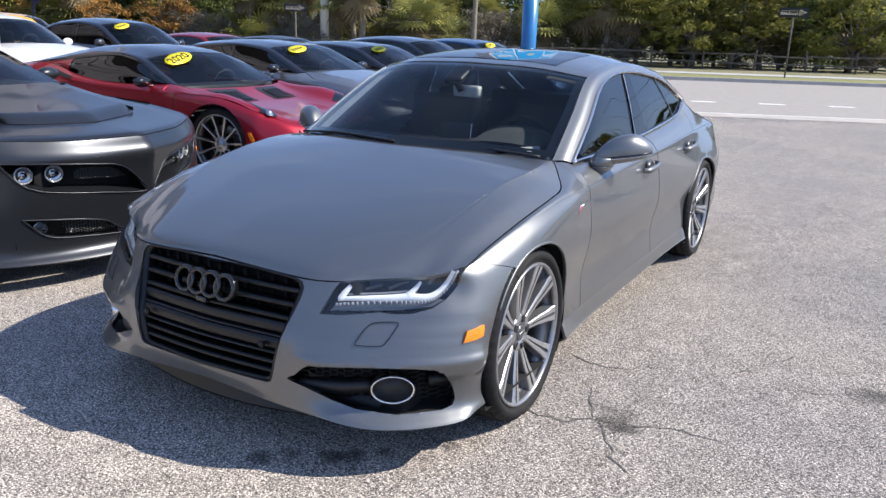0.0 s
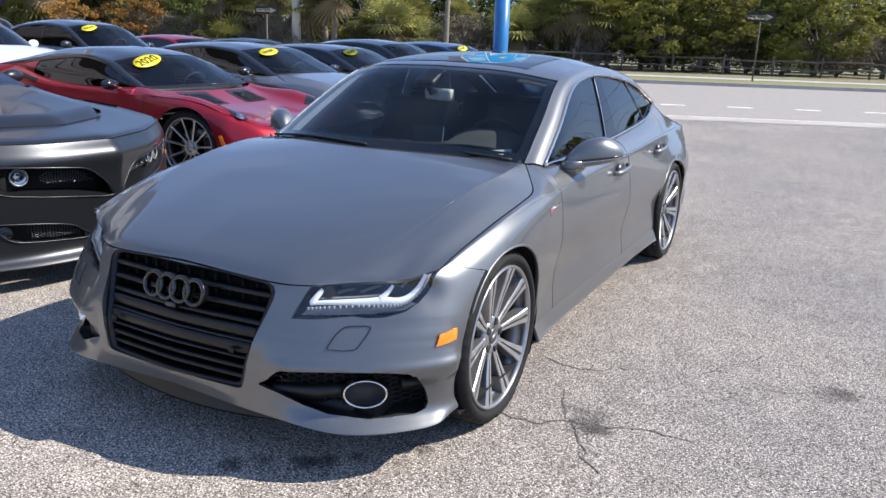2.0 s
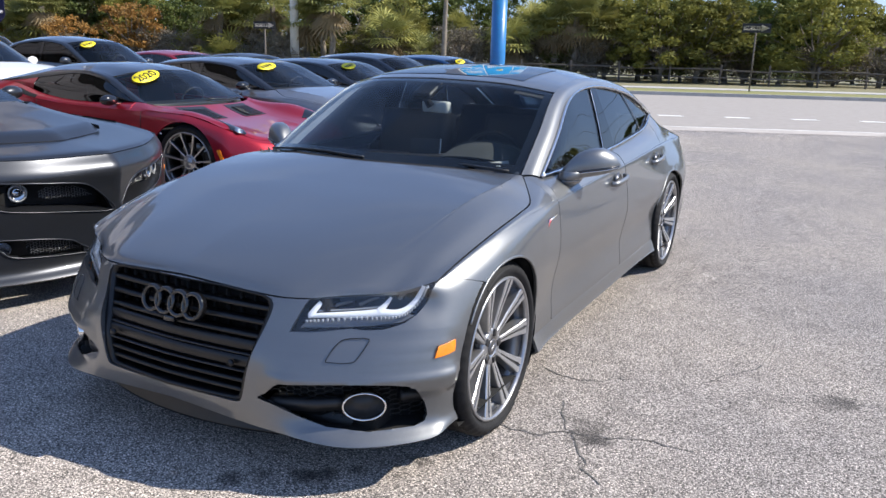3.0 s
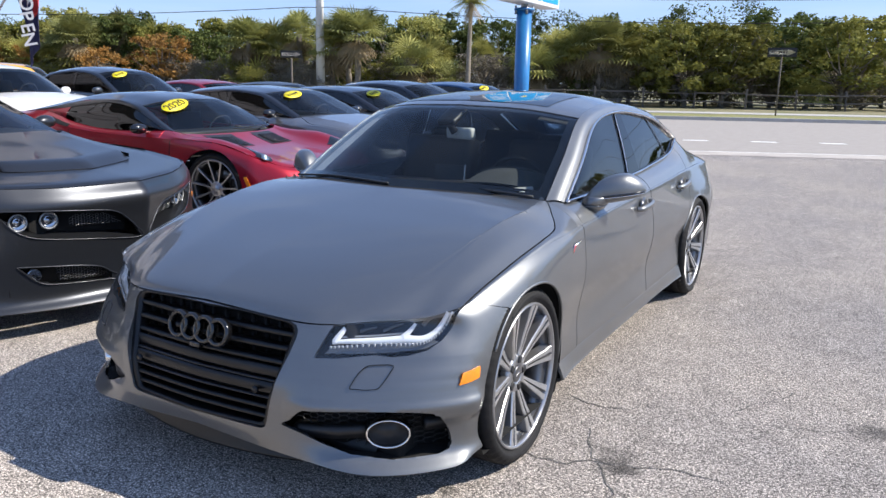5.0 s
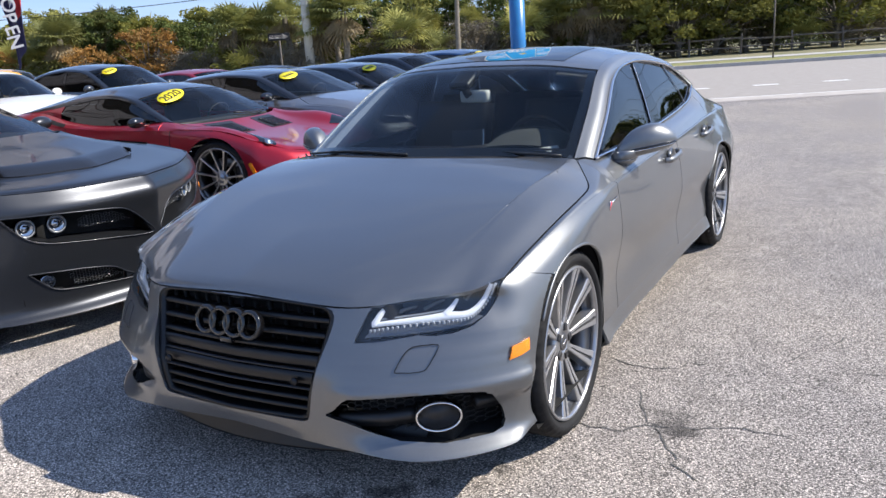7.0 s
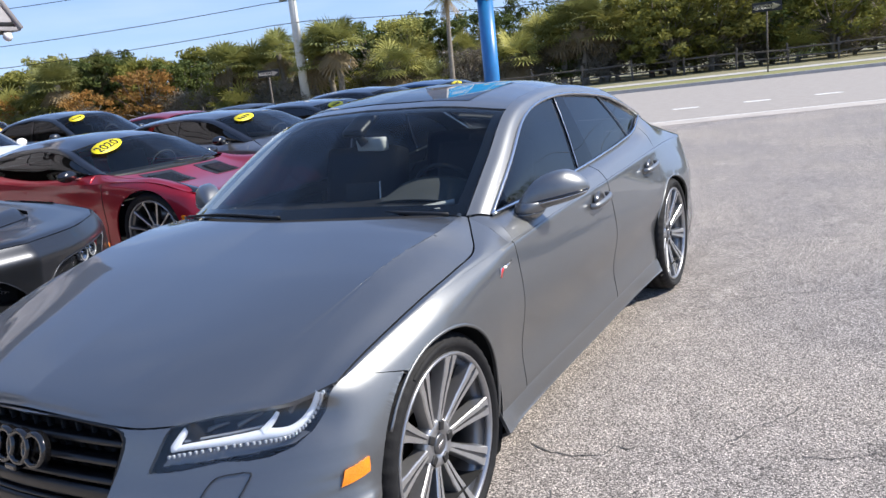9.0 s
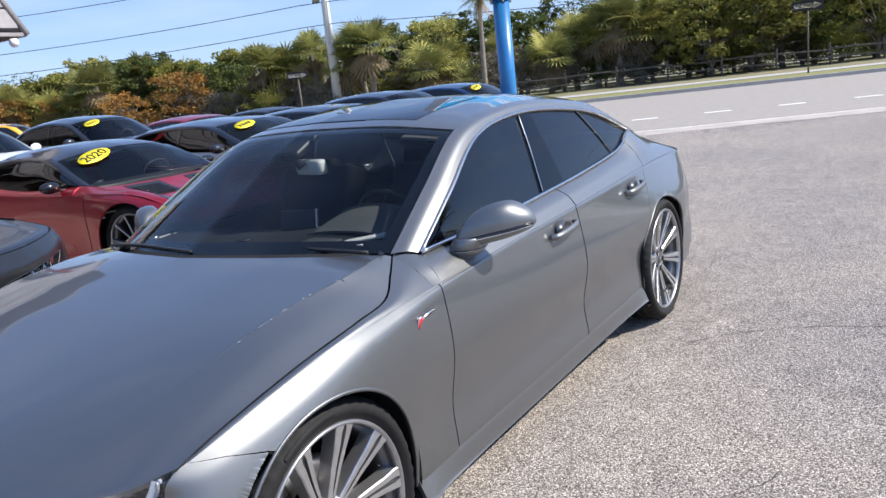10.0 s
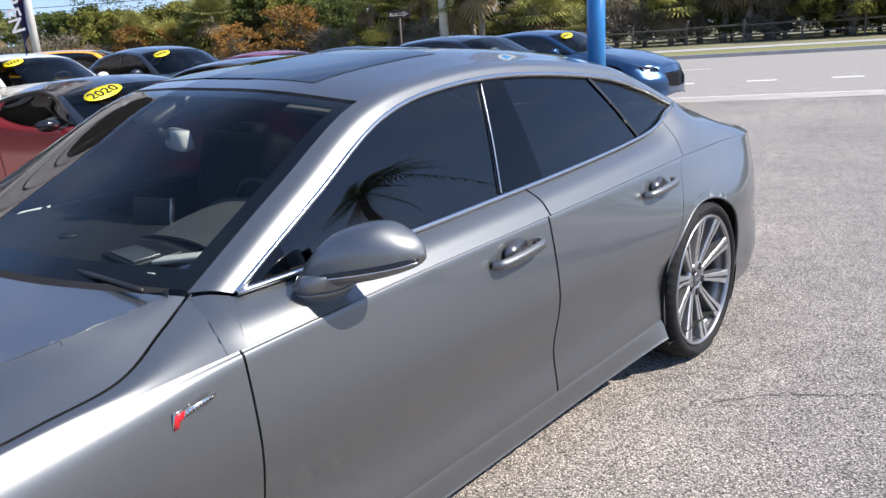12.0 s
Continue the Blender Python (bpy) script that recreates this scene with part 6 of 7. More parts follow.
def sticker_on(car, warp, words, form):
    """A yellow oval on the screen, high on the passenger's side."""
    c0 = Vector(form.top.at(np.array(1.62), np.array(1.05)))
    ux = (Vector(form.top.at(np.array(1.62), np.array(1.25))) - c0)
    uy = (Vector(form.top.at(np.array(1.80), np.array(1.05))) - c0)
    c0, a, b = (Vector((-v.x, v.y, v.z)) for v in (c0, c0 + ux, c0 + uy))
    c0, a, b = warp(c0), warp(a), warp(b)
    ex = (c0 - a).normalized()
    ey = ((b - c0) - ex * (b - c0).dot(ex)).normalized()
    ez = ex.cross(ey)
    if ez.y > 0:
        ez = -ez
    m = Matrix.Translation(c0 + ez * .012) @ Matrix((ex, ey, ez)).transposed().to_4x4() @ Matrix.Rotation(radians(20), 4, "Z")
    disc = lathe([(0, .0001), (0, .185), (.002, .185), (.002, .0001)], 40, "Z")
    bmesh.ops.transform(disc, matrix=m @ Matrix.Diagonal((1 if words != "bars" else .82, .48, 1, 1)), verts=disc.verts)
    s = part("year_sticker", disc, STICK, car, "yellow oval year sticker")
    if words == "bars":
        for k in range(4):
            part("print_bar", boxy((0, 0, 0), (.032, .055, .002), m @ Matrix.Translation((-.078 + .052 * k, 0, .004))), INK, s)
    else:
        lettering("digit", words, .125, INK, m @ Matrix.Translation((0, -.002, .004)) @ Matrix.Diagonal((1.15, 1, 1, 1)), s, .001)


def facing(x, y, heading):
    """The pose of a car with its front axle over (x, y), its nose turned by heading degrees from +X."""
    return pose(x, y, lot_height(x, y), 0, 0, 90 + heading)


Y_SAL = [(-.85, -.88), (0, 0), (.385, .42), (1.10, 1.12), (2.0, 2.0), (2.914, 2.80), (4.09, 3.80)]
Z_SAL = [(0, 0), (.20, .18), (.347, .33), (.66, .68), (.84, .86), (.96, .98), (1.40, 1.37)]
saloon = warper(.97, Y_SAL, Z_SAL)
midcar = warper(.97, Y_SAL, [(0, 0), (.20, .17), (.347, .33), (.66, .64), (.84, .82), (.96, .93), (1.40, 1.27)])
boxcar = warper(.97, Y_SAL, [(0, 0), (.20, .20), (.347, .34), (.66, .78), (.84, 1.02), (.96, 1.16), (1.20, 1.56), (1.40, 1.68)])
tallcar = warper(.97, Y_SAL, [(0, 0), (.20, .20), (.347, .34), (.66, .74), (.84, .96), (.96, 1.08), (1.40, 1.52)])

# row beside the saloon
low_cabin = warper(.95, [(-.85, -.90), (0, 0), (.50, .52), (1.10, .98), (2.0, 1.55), (2.914, 2.575), (4.09, 3.75)], [(0, 0), (.20, .14), (.347, .34), (.66, .58), (.84, .76), (.96, .86), (1.40, 1.18)])
plain = warper(1.0, [(-5, -5), (5, 5)], [(0, 0), (2, 2)])
red = parked_car("sports_coupe", "candy red low sports coupe with a black roof and year sticker", facing(-3.375, 3.37, 4), RED, plain, 2.575, .345, BLACKP, "2020", False, None, .25, SPORTS, low_cabin, .375, 5.55)
parked_car("grey_coupe", "grey coupe with black roof and a yellow year sticker", facing(-3.65, 5.62, 3), SILVER, midcar, 2.80, .335, BLACKP, "bars")
parked_car("black_coupe", "glossy black coupe with a yellow year sticker", facing(-3.95, 7.85, 3), BLACKP, midcar, 2.80, .335, None, "bars")
parked_car("dark_coupe", "dark blue-black coupe parked in the row", facing(-4.4, 10.0, 2), NAVY, saloon, 2.80, .335)
parked_car("blue_coupe", "bright blue coupe with white stripe beyond the blue sign pole", facing(-4.3, 12.3, 4), BLUEP, saloon, 2.80, .335, None, "bars")
# second row
parked_car("white_saloon", "white saloon with a yellow year sticker", facing(-9.3, 5.0, 3), WHITEP, tallcar, 2.80, .345, None, "bars")
parked_car("black_saloon", "black saloon with a yellow year sticker in the second row", facing(-9.2, 7.35, 3), NAVY, tallcar, 2.80, .345, None, "bars")
parked_car("red_coupe", "red coupe with dark glass in the second row", facing(-9.9, 10.4, 3), RED, saloon, 2.80, .335)
parked_car("dark_grey_coupe", "dark grey coupe in the second row", facing(-10.0, 12.9, 3), MATTE, saloon, 2.80, .335)
parked_car("yellow_saloon", "yellow car standing behind the second row", facing(-14.1, 9.0, 60), YELLOWP, boxcar, 2.80, .345)


def seam(form, u, v0, v1, r=.003):
    """A dark shut line that runs up the side."""
    return tube([Vector(form.ring.at(np.array(u + .02 * math.sin(v * 1.5)), np.array(v))) + Vector((.0005, 0, 0)) for v in np.linspace(v0, v1, 24)], r, 5)


def red_details():
    """Bonnet vents, headlights, nose opening, side intake, amber marker and tail wing of the red sports coupe."""
    for sx in (1, -1):
        f = (lambda bm: bm) if sx == 1 else mirrored
        v = skin(SPORTS.bonnet, 4.2, 6.7, .35, 1.75, 16, 12, .003)
        part("bonnet_vent", f(fold(v, .008)), SATINBLK, red, "black louvred bonnet vent")
        lv = bmesh.new()
        for u in np.linspace(4.4, 6.0, 8):
            pts = [Vector(SPORTS.bonnet.at(np.array(u), np.array(x))) + Vector((0, 0, .010)) for x in np.linspace(.5, 1.6, 6)]
            ribbon(pts, .012, .01, (0, 0, 1), lv)
        part("louvres", f(lv), GLOSSBLK, red)
        hl = part("headlight", f(fold(skin(SPORTS.bonnet, .35, 2.55, lambda u: 4.9 - .75 * u, lambda u: 5.75 - .52 * u, 24, 10, .004), .01)), GLOSSBLK, red, "dark swept headlight")
        for u, w, r in ((.75, 4.9, .040), (1.3, 4.5, .034)):
            p = SPORTS.bonnet.at(np.array(u), np.array(w))
            eye = lathe([(0, r), (.012, r * .9), (.016, r * .5), (.010, .0001)], 20, "Z")
            bmesh.ops.transform(eye, matrix=Matrix.Translation(Vector(p) + Vector((0, -.002, .002))) @ Matrix.Rotation(radians(28), 4, "X"), verts=eye.verts)
            part("projector", f(eye), LAMPCHR, hl)
        am = skin(SPORTS.ring, 3.6, 4.5, 1.7, 3.4, 20, 16, .006)
        cut(am, [(-.47, .39), (-.415, .50), (-.385, .49), (-.44, .38)], axes=(1, 2), keep=True)
        part("side_marker", f(fold(am, .01)), AMBER, red, "amber side marker")
        si = skin(SPORTS.shoulder, 7.0, 8.05, lambda u: .10 + .5 * (u - 7.0), lambda u: .95 + .35 * (u - 7.0), 14, 8, .004)
        part("side_intake", f(fold(si, .01)), DARK, red, "black side air intake")
        wg = skin(SPORTS.shoulder, 10.4, 12.4, 1.3, 1.98, 14, 6, .035)
        part("tail_wing", f(fold(wg, .02)), RED, red)
        for u, v0, v1 in ((6.45, .6, 4.95), (9.9, .6, 4.95)):
            part("door_seam", f(seam(SPORTS, u, v0, v1)), DARK, red)
        part("side_badge", f(boxy((.902, .30, .60), (.004, .10, .010))), SATINCHR, red)
        part("door_pull", f(boxy((.872, 1.55, .735), (.012, .12, .035), None, .005)), RED, red)
    part("nose_opening", fold(joined_half(skin(SPORTS.ring, 0, 2.1, .8, 2.5, 24, 10, .004)), .01), DARK, red, "black nose opening")
    pts = [Vector(SPORTS.top.at(np.array(u), np.array(v))) for u, v in ((.10, 1.5), (.14, .9), (.20, .3), (.26, .02))]
    part("wiper", ribbon([(p.x, p.y - .010, p.z + .012) for p in pts], .014, .012), SATINBLK, red)


red_details()


# ---- the charcoal muscle coupe: split front openings under a brow, bonnet scoop ----
musc = warper(.97, [(-.81, -.70), (0, 0), (.385, .50), (1.10, 1.22), (2.0, 1.95), (2.914, 2.85), (4.09, 3.85)],
              [(0, 0), (.20, .15), (.347, .35), (.66, .72), (.84, .90), (.96, .99), (1.40, 1.35)])
NOSE_U, NOSE_V = np.meshgrid(np.linspace(0, 4.6, 200), np.linspace(0, 5, 160), indexing="ij")
NOSE = MUSCLE.ring.at(NOSE_U, NOSE_V)


def nose_y(x, z):
    """How far forward the front skin stands over (x, z)."""
    d = (NOSE[..., 0] - x) ** 2 + (NOSE[..., 2] - z) ** 2
    return float(NOSE[..., 1].flat[int(np.argmin(d))])


def muscle_coupe():
    car = parked_car("muscle_coupe", "satin charcoal muscle coupe with split grille and bonnet scoop", facing(-2.58, .403, 8.2), MATTE, plain, 2.85, .365, None, None, False, None, .3, MUSCLE, musc, .40, 6.95, .075, SATINBLK)
    body = [o for o in car.children if o.name.startswith("body")][0]
    bm = bmesh.new()
    bm.from_mesh(body.data)
    UP = [(.777, .655), (.740, .601), (.697, .544), (.640, .505), (.550, .480), (.29, .448), (.035, .425), (.075, .50), (.149, .570), (.20, .598), (.262, .612), (.40, .626), (.564, .640)]
    LOW = [(.696, .340), (.655, .295), (.609, .248), (.543, .220), (.373, .203), (.158, .192), (.223, .240), (.286, .280), (.40, .306), (.55, .325)]
    for poly in (UP, LOW):
        for sd in (1, -1):
            cut(bm, [(sd * x, z) for x, z in poly], where=lambda c: c.y < -.2 and c.x * sd > 0)
    fold(bm, .03)
    bm.to_mesh(body.data)
    bm.free()
    for sd in (1, -1):
        f = (lambda b: b) if sd == 1 else mirrored

        def slot(name, poly, back):
            # the dark well behind an opening
            t = new(name)
            t.parent = car
            w = bmesh.new()
            last = None
            for x in np.linspace(min(p[0] for p in poly), max(p[0] for p in poly), 18):
                row = [w.verts.new((x, nose_y(x, z) + back, z)) for z in (min(p[1] for p in poly) - .02, max(p[1] for p in poly) + .02)]
                if last:
                    w.faces.new((last[0], last[1], row[1], row[0]))
                last = row
            part("backing", f(w), DARK, t)
            line = spline([(x, nose_y(x, z) - .003, z) for x, z in poly + poly[:1]], np.linspace(0, len(poly), 90))
            part("rim_edge", f(tube(line, .004, 6, caps=False)), MATTE, t)
            return t

        hl = slot("headlight_slot", UP, .13)
        shelf = bmesh.new()
        last = None
        for x in np.linspace(.06, .70, 18):
            z = float(np.interp(x, (.035, .29, .55, .64, .70), (.428, .452, .486, .512, .55)))
            row = [shelf.verts.new(p) for p in ((x, nose_y(x, z) + .004, z), (x, nose_y(x, z) + .12, z + .03))]
            if last:
                shelf.faces.new((last[0], last[1], row[1], row[0]))
            last = row
        part("shelf", f(shelf), MATTE, hl)
        for x in (.640, .505):
            tilt = Matrix.Translation((x, nose_y(x, .575) + .075, .578)) @ Matrix.Rotation(radians(22), 4, "Z")
            eye = lathe([(.02, .050), (-.02, .047), (-.024, .036), (-.004, .026), (-.016, .016), (-.022, .0001)], 28, "Y")
            bmesh.ops.transform(eye, matrix=tilt, verts=eye.verts)
            part("projector", f(eye), LAMPCHR, hl, "round projector headlight")
            halo = lathe([(-.026, .040), (-.030, .045), (-.024, .051), (-.018, .045)], 32, "Y", closed=True)
            bmesh.ops.transform(halo, matrix=tilt, verts=halo.verts)
            part("halo_ring", f(halo), HALO, hl)
        hc = honeycomb([(.12, .515), (.40, .530), (.42, .545), (.40, .595), (.24, .585), (.18, .565)], lambda x: nose_y(x, .55) + .05, .0105, .004, bmesh.new(), .8)
        part("grille_mesh", f(hc), GUNMETAL, hl, "grey honeycomb grille")
        lo = slot("fog_slot", LOW, .10)
        fog = lathe([(.0, .042), (-.02, .040), (-.024, .030), (-.010, .016), (-.018, .0001)], 26, "Y")
        bmesh.ops.transform(fog, matrix=Matrix.Translation((.595, nose_y(.595, .28) + .045, .278)) @ Matrix.Rotation(radians(22), 4, "Z"), verts=fog.verts)
        part("fog_lamp", f(fog), LAMPCHR, lo)
        hc = honeycomb([(.20, .212), (.47, .222), (.50, .30), (.40, .300), (.29, .275)], lambda x: nose_y(x, .25) + .03, .0105, .004, bmesh.new(), .8)
        part("grille_mesh", f(hc), GUNMETAL, lo, "grey honeycomb grille")
        am = skin(MUSCLE.ring, 3.6, 5.0, 2.2, 3.6, 40, 20, .005)
        cut(am, [(-.475, .515), (-.470, .548), (-.345, .560), (-.310, .525)], axes=(1, 2), keep=True)
        part("side_marker", f(fold(am, .01)), AMBER, car, "amber side marker")
        part("door_seam", f(seam(MUSCLE, 7.0, .6, 4.95)), DARK, car)
    # raised centre of the bonnet, its front corners open to the sides
    sc = bmesh.new()
    g = []
    for v in np.linspace(0, 1.75, 15):
        col = []
        for u in np.linspace(2.35 + .25 * v, 6.6, 24):
            p = MUSCLE.bonnet.at(np.array(u), np.array(v))
            k = min(1, (u - 2.35 - .25 * v) / .30)
            edge = min(1, (1.75 - v) / .10)
            col.append(sc.verts.new((p[0], p[1], p[2] + .004 + .042 * k * edge)))
        g.append(col)
    for i in range(14):
        for j in range(23):
            sc.faces.new((g[i][j], g[i + 1][j], g[i + 1][j + 1], g[i][j + 1]))
    joined_half(sc)
    part("bonnet_scoop", fold(sc, .03), MATTE, car)
    for sd in (1, -1):
        f = (lambda b: b) if sd == 1 else mirrored
        mouth = bmesh.new()
        last = None
        for u in np.linspace(2.82, 3.7, 8):
            p = MUSCLE.bonnet.at(np.array(u), np.array(1.66))
            k = 1 - (u - 2.82) / .88
            row = [mouth.verts.new((p[0] + e * .03 + .008, p[1], p[2] + z)) for e, z in ((0, .036), (.5 * k, .030), (.6 * k, .006))]
            if last:
                for q in range(2):
                    mouth.faces.new((last[q], last[q + 1], row[q + 1], row[q]))
            last = row
        part("scoop_mouth", f(mouth), DARK, car)


muscle_coupe()


# ---- sign pylon, poles, signs, wires, building ----
def pole_thing(name, label, cat, pts, rad, m, n=20):
    ob = new(name, mesh_of(name, tube(pts, rad, n), m))
    return tagged(ob, label, cat)


def pylon():
    t = thing("pylon_sign", "blue and white dealer sign box on a blue steel pole", "sign")
    x, y = -3.55, 9.83
    part("pole", tube([(x, y, 0), (x, y, 2.66)], .128, 28), BLUEM, t)
    part("cap_plate", lathe([(2.64, .17), (2.68, .17)], 24, "Z"), BLUEM, t).location = (x, y, 0)
    part("stub", tube([(x, y, 2.66), (x, y, 2.80)], .06, 16), GALV, t)
    for a in range(4):
        b = tube([(0, 0, 2.58), (0, 0, 2.72)], .02, 8)
        part("bolt", b, GALV, t).location = (x + .15 * math.cos(a * 1.57 + .7), y + .15 * math.sin(a * 1.57 + .7), 0)
    z0, z1, y0, y1 = 2.75, 4.6, 7.93, 10.93
    part("cabinet", boxy((x, (y0 + y1) / 2, (z0 + z1) / 2), (.36, y1 - y0, z1 - z0), None, .02), SIGNW, t, "white sign cabinet")
    fx = x + .183
    cols = [(y0 + .06, y0 + .90), (y0 + .96, y0 + 2.18), (y0 + 2.24, y1 - .06)]
    for k, (a, b) in enumerate(cols):
        part("face_panel", boxy((fx, (a + b) / 2, (z0 + z1) / 2), (.010, b - a, z1 - z0 - .14), None, .002), SIGNBLUE, t, "bright blue sign face")

    def words(s, a, b, z, size):
        m = Matrix.Translation((fx + .007, (a + b) / 2, z)) @ Matrix.Rotation(radians(90), 4, "Z") @ Matrix.Rotation(radians(90), 4, "X")
        lettering("letter", s, size, SIGNW, m, t, .002)

    words("FINANCING", *cols[0], 3.27, .155)
    words("AVAILABLE", *cols[0], 2.98, .155)
    words("PALM BEACH", *cols[1], 2.90, .175)
    words("HAGGLING", *cols[2], 3.50, .13)
    words("&", *cols[2], 3.30, .13)
    words("NO DEALER", *cols[2], 3.11, .13)
    words("FEES", *cols[2], 2.92, .13)
    for c, zs in ((cols[0], (3.55, 3.84)), (cols[2], (3.70, 3.95))):
        for z in zs:
            part("print_bar", boxy((fx + .006, (c[0] + c[1]) / 2, z), (.004, .6, .12), None, .001), SIGNW, t)
    part("crest", lathe([(0, .0001), (0, .16), (.004, .16), (.004, .0001)], 24), SIGNW, t, "pale round crest").location = (fx + .006, (cols[1][0] + cols[1][1]) / 2, 3.30)
    part("crest_mark", boxy((fx + .012, (cols[1][0] + cols[1][1]) / 2, 3.32), (.004, .12, .16), None, .03), STICK, t)


pylon()


def way_sign(a, b, h, wide, facing_deg, name="one_way_sign", pos=None):
    p = pos or at(a, b, .1)
    t = thing(name, "black and white one way road sign on a steel post", "sign", "one way signs")
    part("post", tube([(0, 0, -.2), (0, 0, h + .12)], .038, 8), WOODG, t)
    hh = wide / 3
    part("plate", boxy((0, -.05, h), (wide, .012, hh), None, .004), INK, t, "black sign plate")
    ax = [(-.46, -.28), (.18, -.28), (.18, -.46), (.47, 0), (.18, .46), (.18, .28), (-.46, .28)]
    bm = bmesh.new()
    lo = [bm.verts.new((x * wide * .98, -.058, h + z * hh * .8)) for x, z in ax]
    bm.faces.new(lo)
    bmesh.ops.solidify(bm, geom=bm.faces[:], thickness=.003)
    part("arrow", bm, SIGNW, t, "white arrow")
    m = Matrix.Translation((-.14 * wide, -.064, h)) @ Matrix.Rotation(radians(90), 4, "X")
    lettering("letter", "ONE WAY", hh * .42, INK, m, t, .001)
    t.matrix_world = Matrix.Translation(p) @ Matrix.Rotation(radians(facing_deg), 4, "Z")
    return t


way_sign(0, 0, 3.0, 1.30, 12, pos=Vector((-2.87, 38.5, .13)))
way_sign(0, 0, 2.48, .92, 28, pos=Vector((-20.6, 23.7, 0)))
pole_thing("delineator_post", "short white marker post beyond the cars", "post", [(-35.2, 37.9, 0), (-35.2, 37.9, 2.62)], .085, WHITEW, 10)
up = thing("utility_pole", "tall pale concrete utility pole with a transformer", "pole")
UX, UY = -30.4, 37.9
part("shaft", tube([(UX, UY, 0), (UX, UY, 13)], [.30, .19], 20), POLEM, up)
part("transformer", tube([(UX - .55, UY - .2, 7.3), (UX - .55, UY - .2, 8.2)], .24, 16), GALV, up)
part("bracket", boxy((UX - .3, UY - .1, 7.9), (.5, .08, .08)), GALV, up)
up2 = thing("utility_pole", "tall pale concrete utility pole with a transformer", "pole")
part("shaft", tube([(-58, 24.5, 0), (-58, 24.5, 13)], [.30, .19], 20), POLEM, up2)
for z in (6.0, 7.35, 9.6):
    pts = []
    for s in np.linspace(-1.4, 2.2, 90):
        a = s * 62
        seg = (s * 62 % 45) / 45
        sag = 4 * seg * (1 - seg) * .75
        pts.append(Vector((UX, UY - .2, z - sag)) + DA * a)
    w = tagged(new("power_line", mesh_of("power_line", tube(pts, .022, 5), SATINBLK)), "black overhead power line along the road", "cable", "power lines")


def building():
    t = thing("showroom", "grey-roofed glass showroom with white posts", "building")
    x0, y1 = -8.55, 3.62
    # floor slab and back
    part("floor_slab", boxy((x0 - 4.5, y1 - 6, .06), (9, 12, .12)), CONC, t)
    for y in (y1, y1 - 1.35, y1 - 2.9, y1 - 4.6, y1 - 7, y1 - 9.4):
        part("post", boxy((x0, y - .11, 1.4), (.20, .24, 2.6), None, .006), WHITEW, t)
        part("dark_mullion", boxy((x0 - .02, y - .30, 1.4), (.10, .09, 2.6), None, .004), GLOSSBLK, t)
    for x in (x0 - 2.2, x0 - 4.6, x0 - 7.4):
        part("post", boxy((x, y1 - .09, 1.4), (.14, .14, 2.6), None, .006), WHITEW, t)
    for a, b in ((y1 - .3, y1 - 1.3), (y1 - 1.6, y1 - 2.85), (y1 - 3.15, y1 - 4.55), (y1 - 4.85, y1 - 6.95), (y1 - 7.25, y1 - 9.35)):
        p = part("pane", boxy((x0 - .02, (a + b) / 2, 1.4), (.012, abs(a - b), 2.5)), SHOWGL, t, "clear showroom pane")
        p.visible_shadow = False
    for a, b in ((x0 - .15, x0 - 2.1), (x0 - 2.3, x0 - 4.5), (x0 - 4.7, x0 - 7.3)):
        p = part("pane", boxy(((a + b) / 2, y1 - .09, 1.4), (abs(a - b), .012, 2.5)), SHOWGL, t, "clear showroom pane")
        p.visible_shadow = False
    part("back_wall", boxy((x0 - 8.9, y1 - 6, 1.4), (.2, 12, 2.7)), BRICKR, t)
    part("end_wall", boxy((x0 - 4.5, y1 - 11.9, 1.4), (9, .2, 2.7)), BRICKR, t)
    # mansard: boards that lean in, row over row
    ex, ey, ez = -7.86, 4.66, 2.68
    part("soffit", boxy((ex - 5, ey - 7, ez + .05), (10, 14, .06)), SATINBLK, t)
    part("fascia", boxy((ex + .0, ey - 7, ez + .0), (.05, 14.05, .05), None, .006), SIDING, t)
    part("fascia", boxy((ex - 5, ey, ez + .0), (10, .05, .05), None, .006), SIDING, t)
    lean = .34
    for k in range(6):
        zc = ez + .20 + k * .27
        off = lean * (zc - ez)
        board = boxy((0, 0, 0), (.05, 14 - off, .262), pose(ex - off, ey - 7 - off / 2, zc, 0, -19.5, 0), .004)
        part("roof_board", board, SIDING, t)
        board = boxy((0, 0, 0), (10 - off, .05, .262), pose(ex - 5 - off / 2, ey - off, zc, 19.5, 0, 0), .004)
        part("roof_board", board, SIDING, t)
    part("roof_backing", boxy((ex - 5.32, ey - 7.32, ez + .80), (10.0, 14.0, 1.5)), DARK, t)
    part("corner_trim", tube([(ex + .02, ey + .02, ez), (ex - lean * 1.62, ey - lean * 1.62, ez + 1.62)], .045, 6), SIDING, t)
    part("roof_deck", boxy((ex - 5.5, ey - 7.5, ez + 1.55), (10, 14, .08)), BRICKR, t)
    part("eave_lamp", lathe([(0, .0001), (0, .05), (-.06, .06), (-.10, .035), (-.11, .0001)], 16, "Z"), WHITEW, t).location = (-7.87, 4.50, 2.63)
    # header over the glass
    part("header", boxy((x0, y1 - 6, 2.68), (.22, 12, .16)), WHITEW, t)
    part("header", boxy((x0 - 4.5, y1 - .09, 2.68), (9, .22, .16)), WHITEW, t)


building()


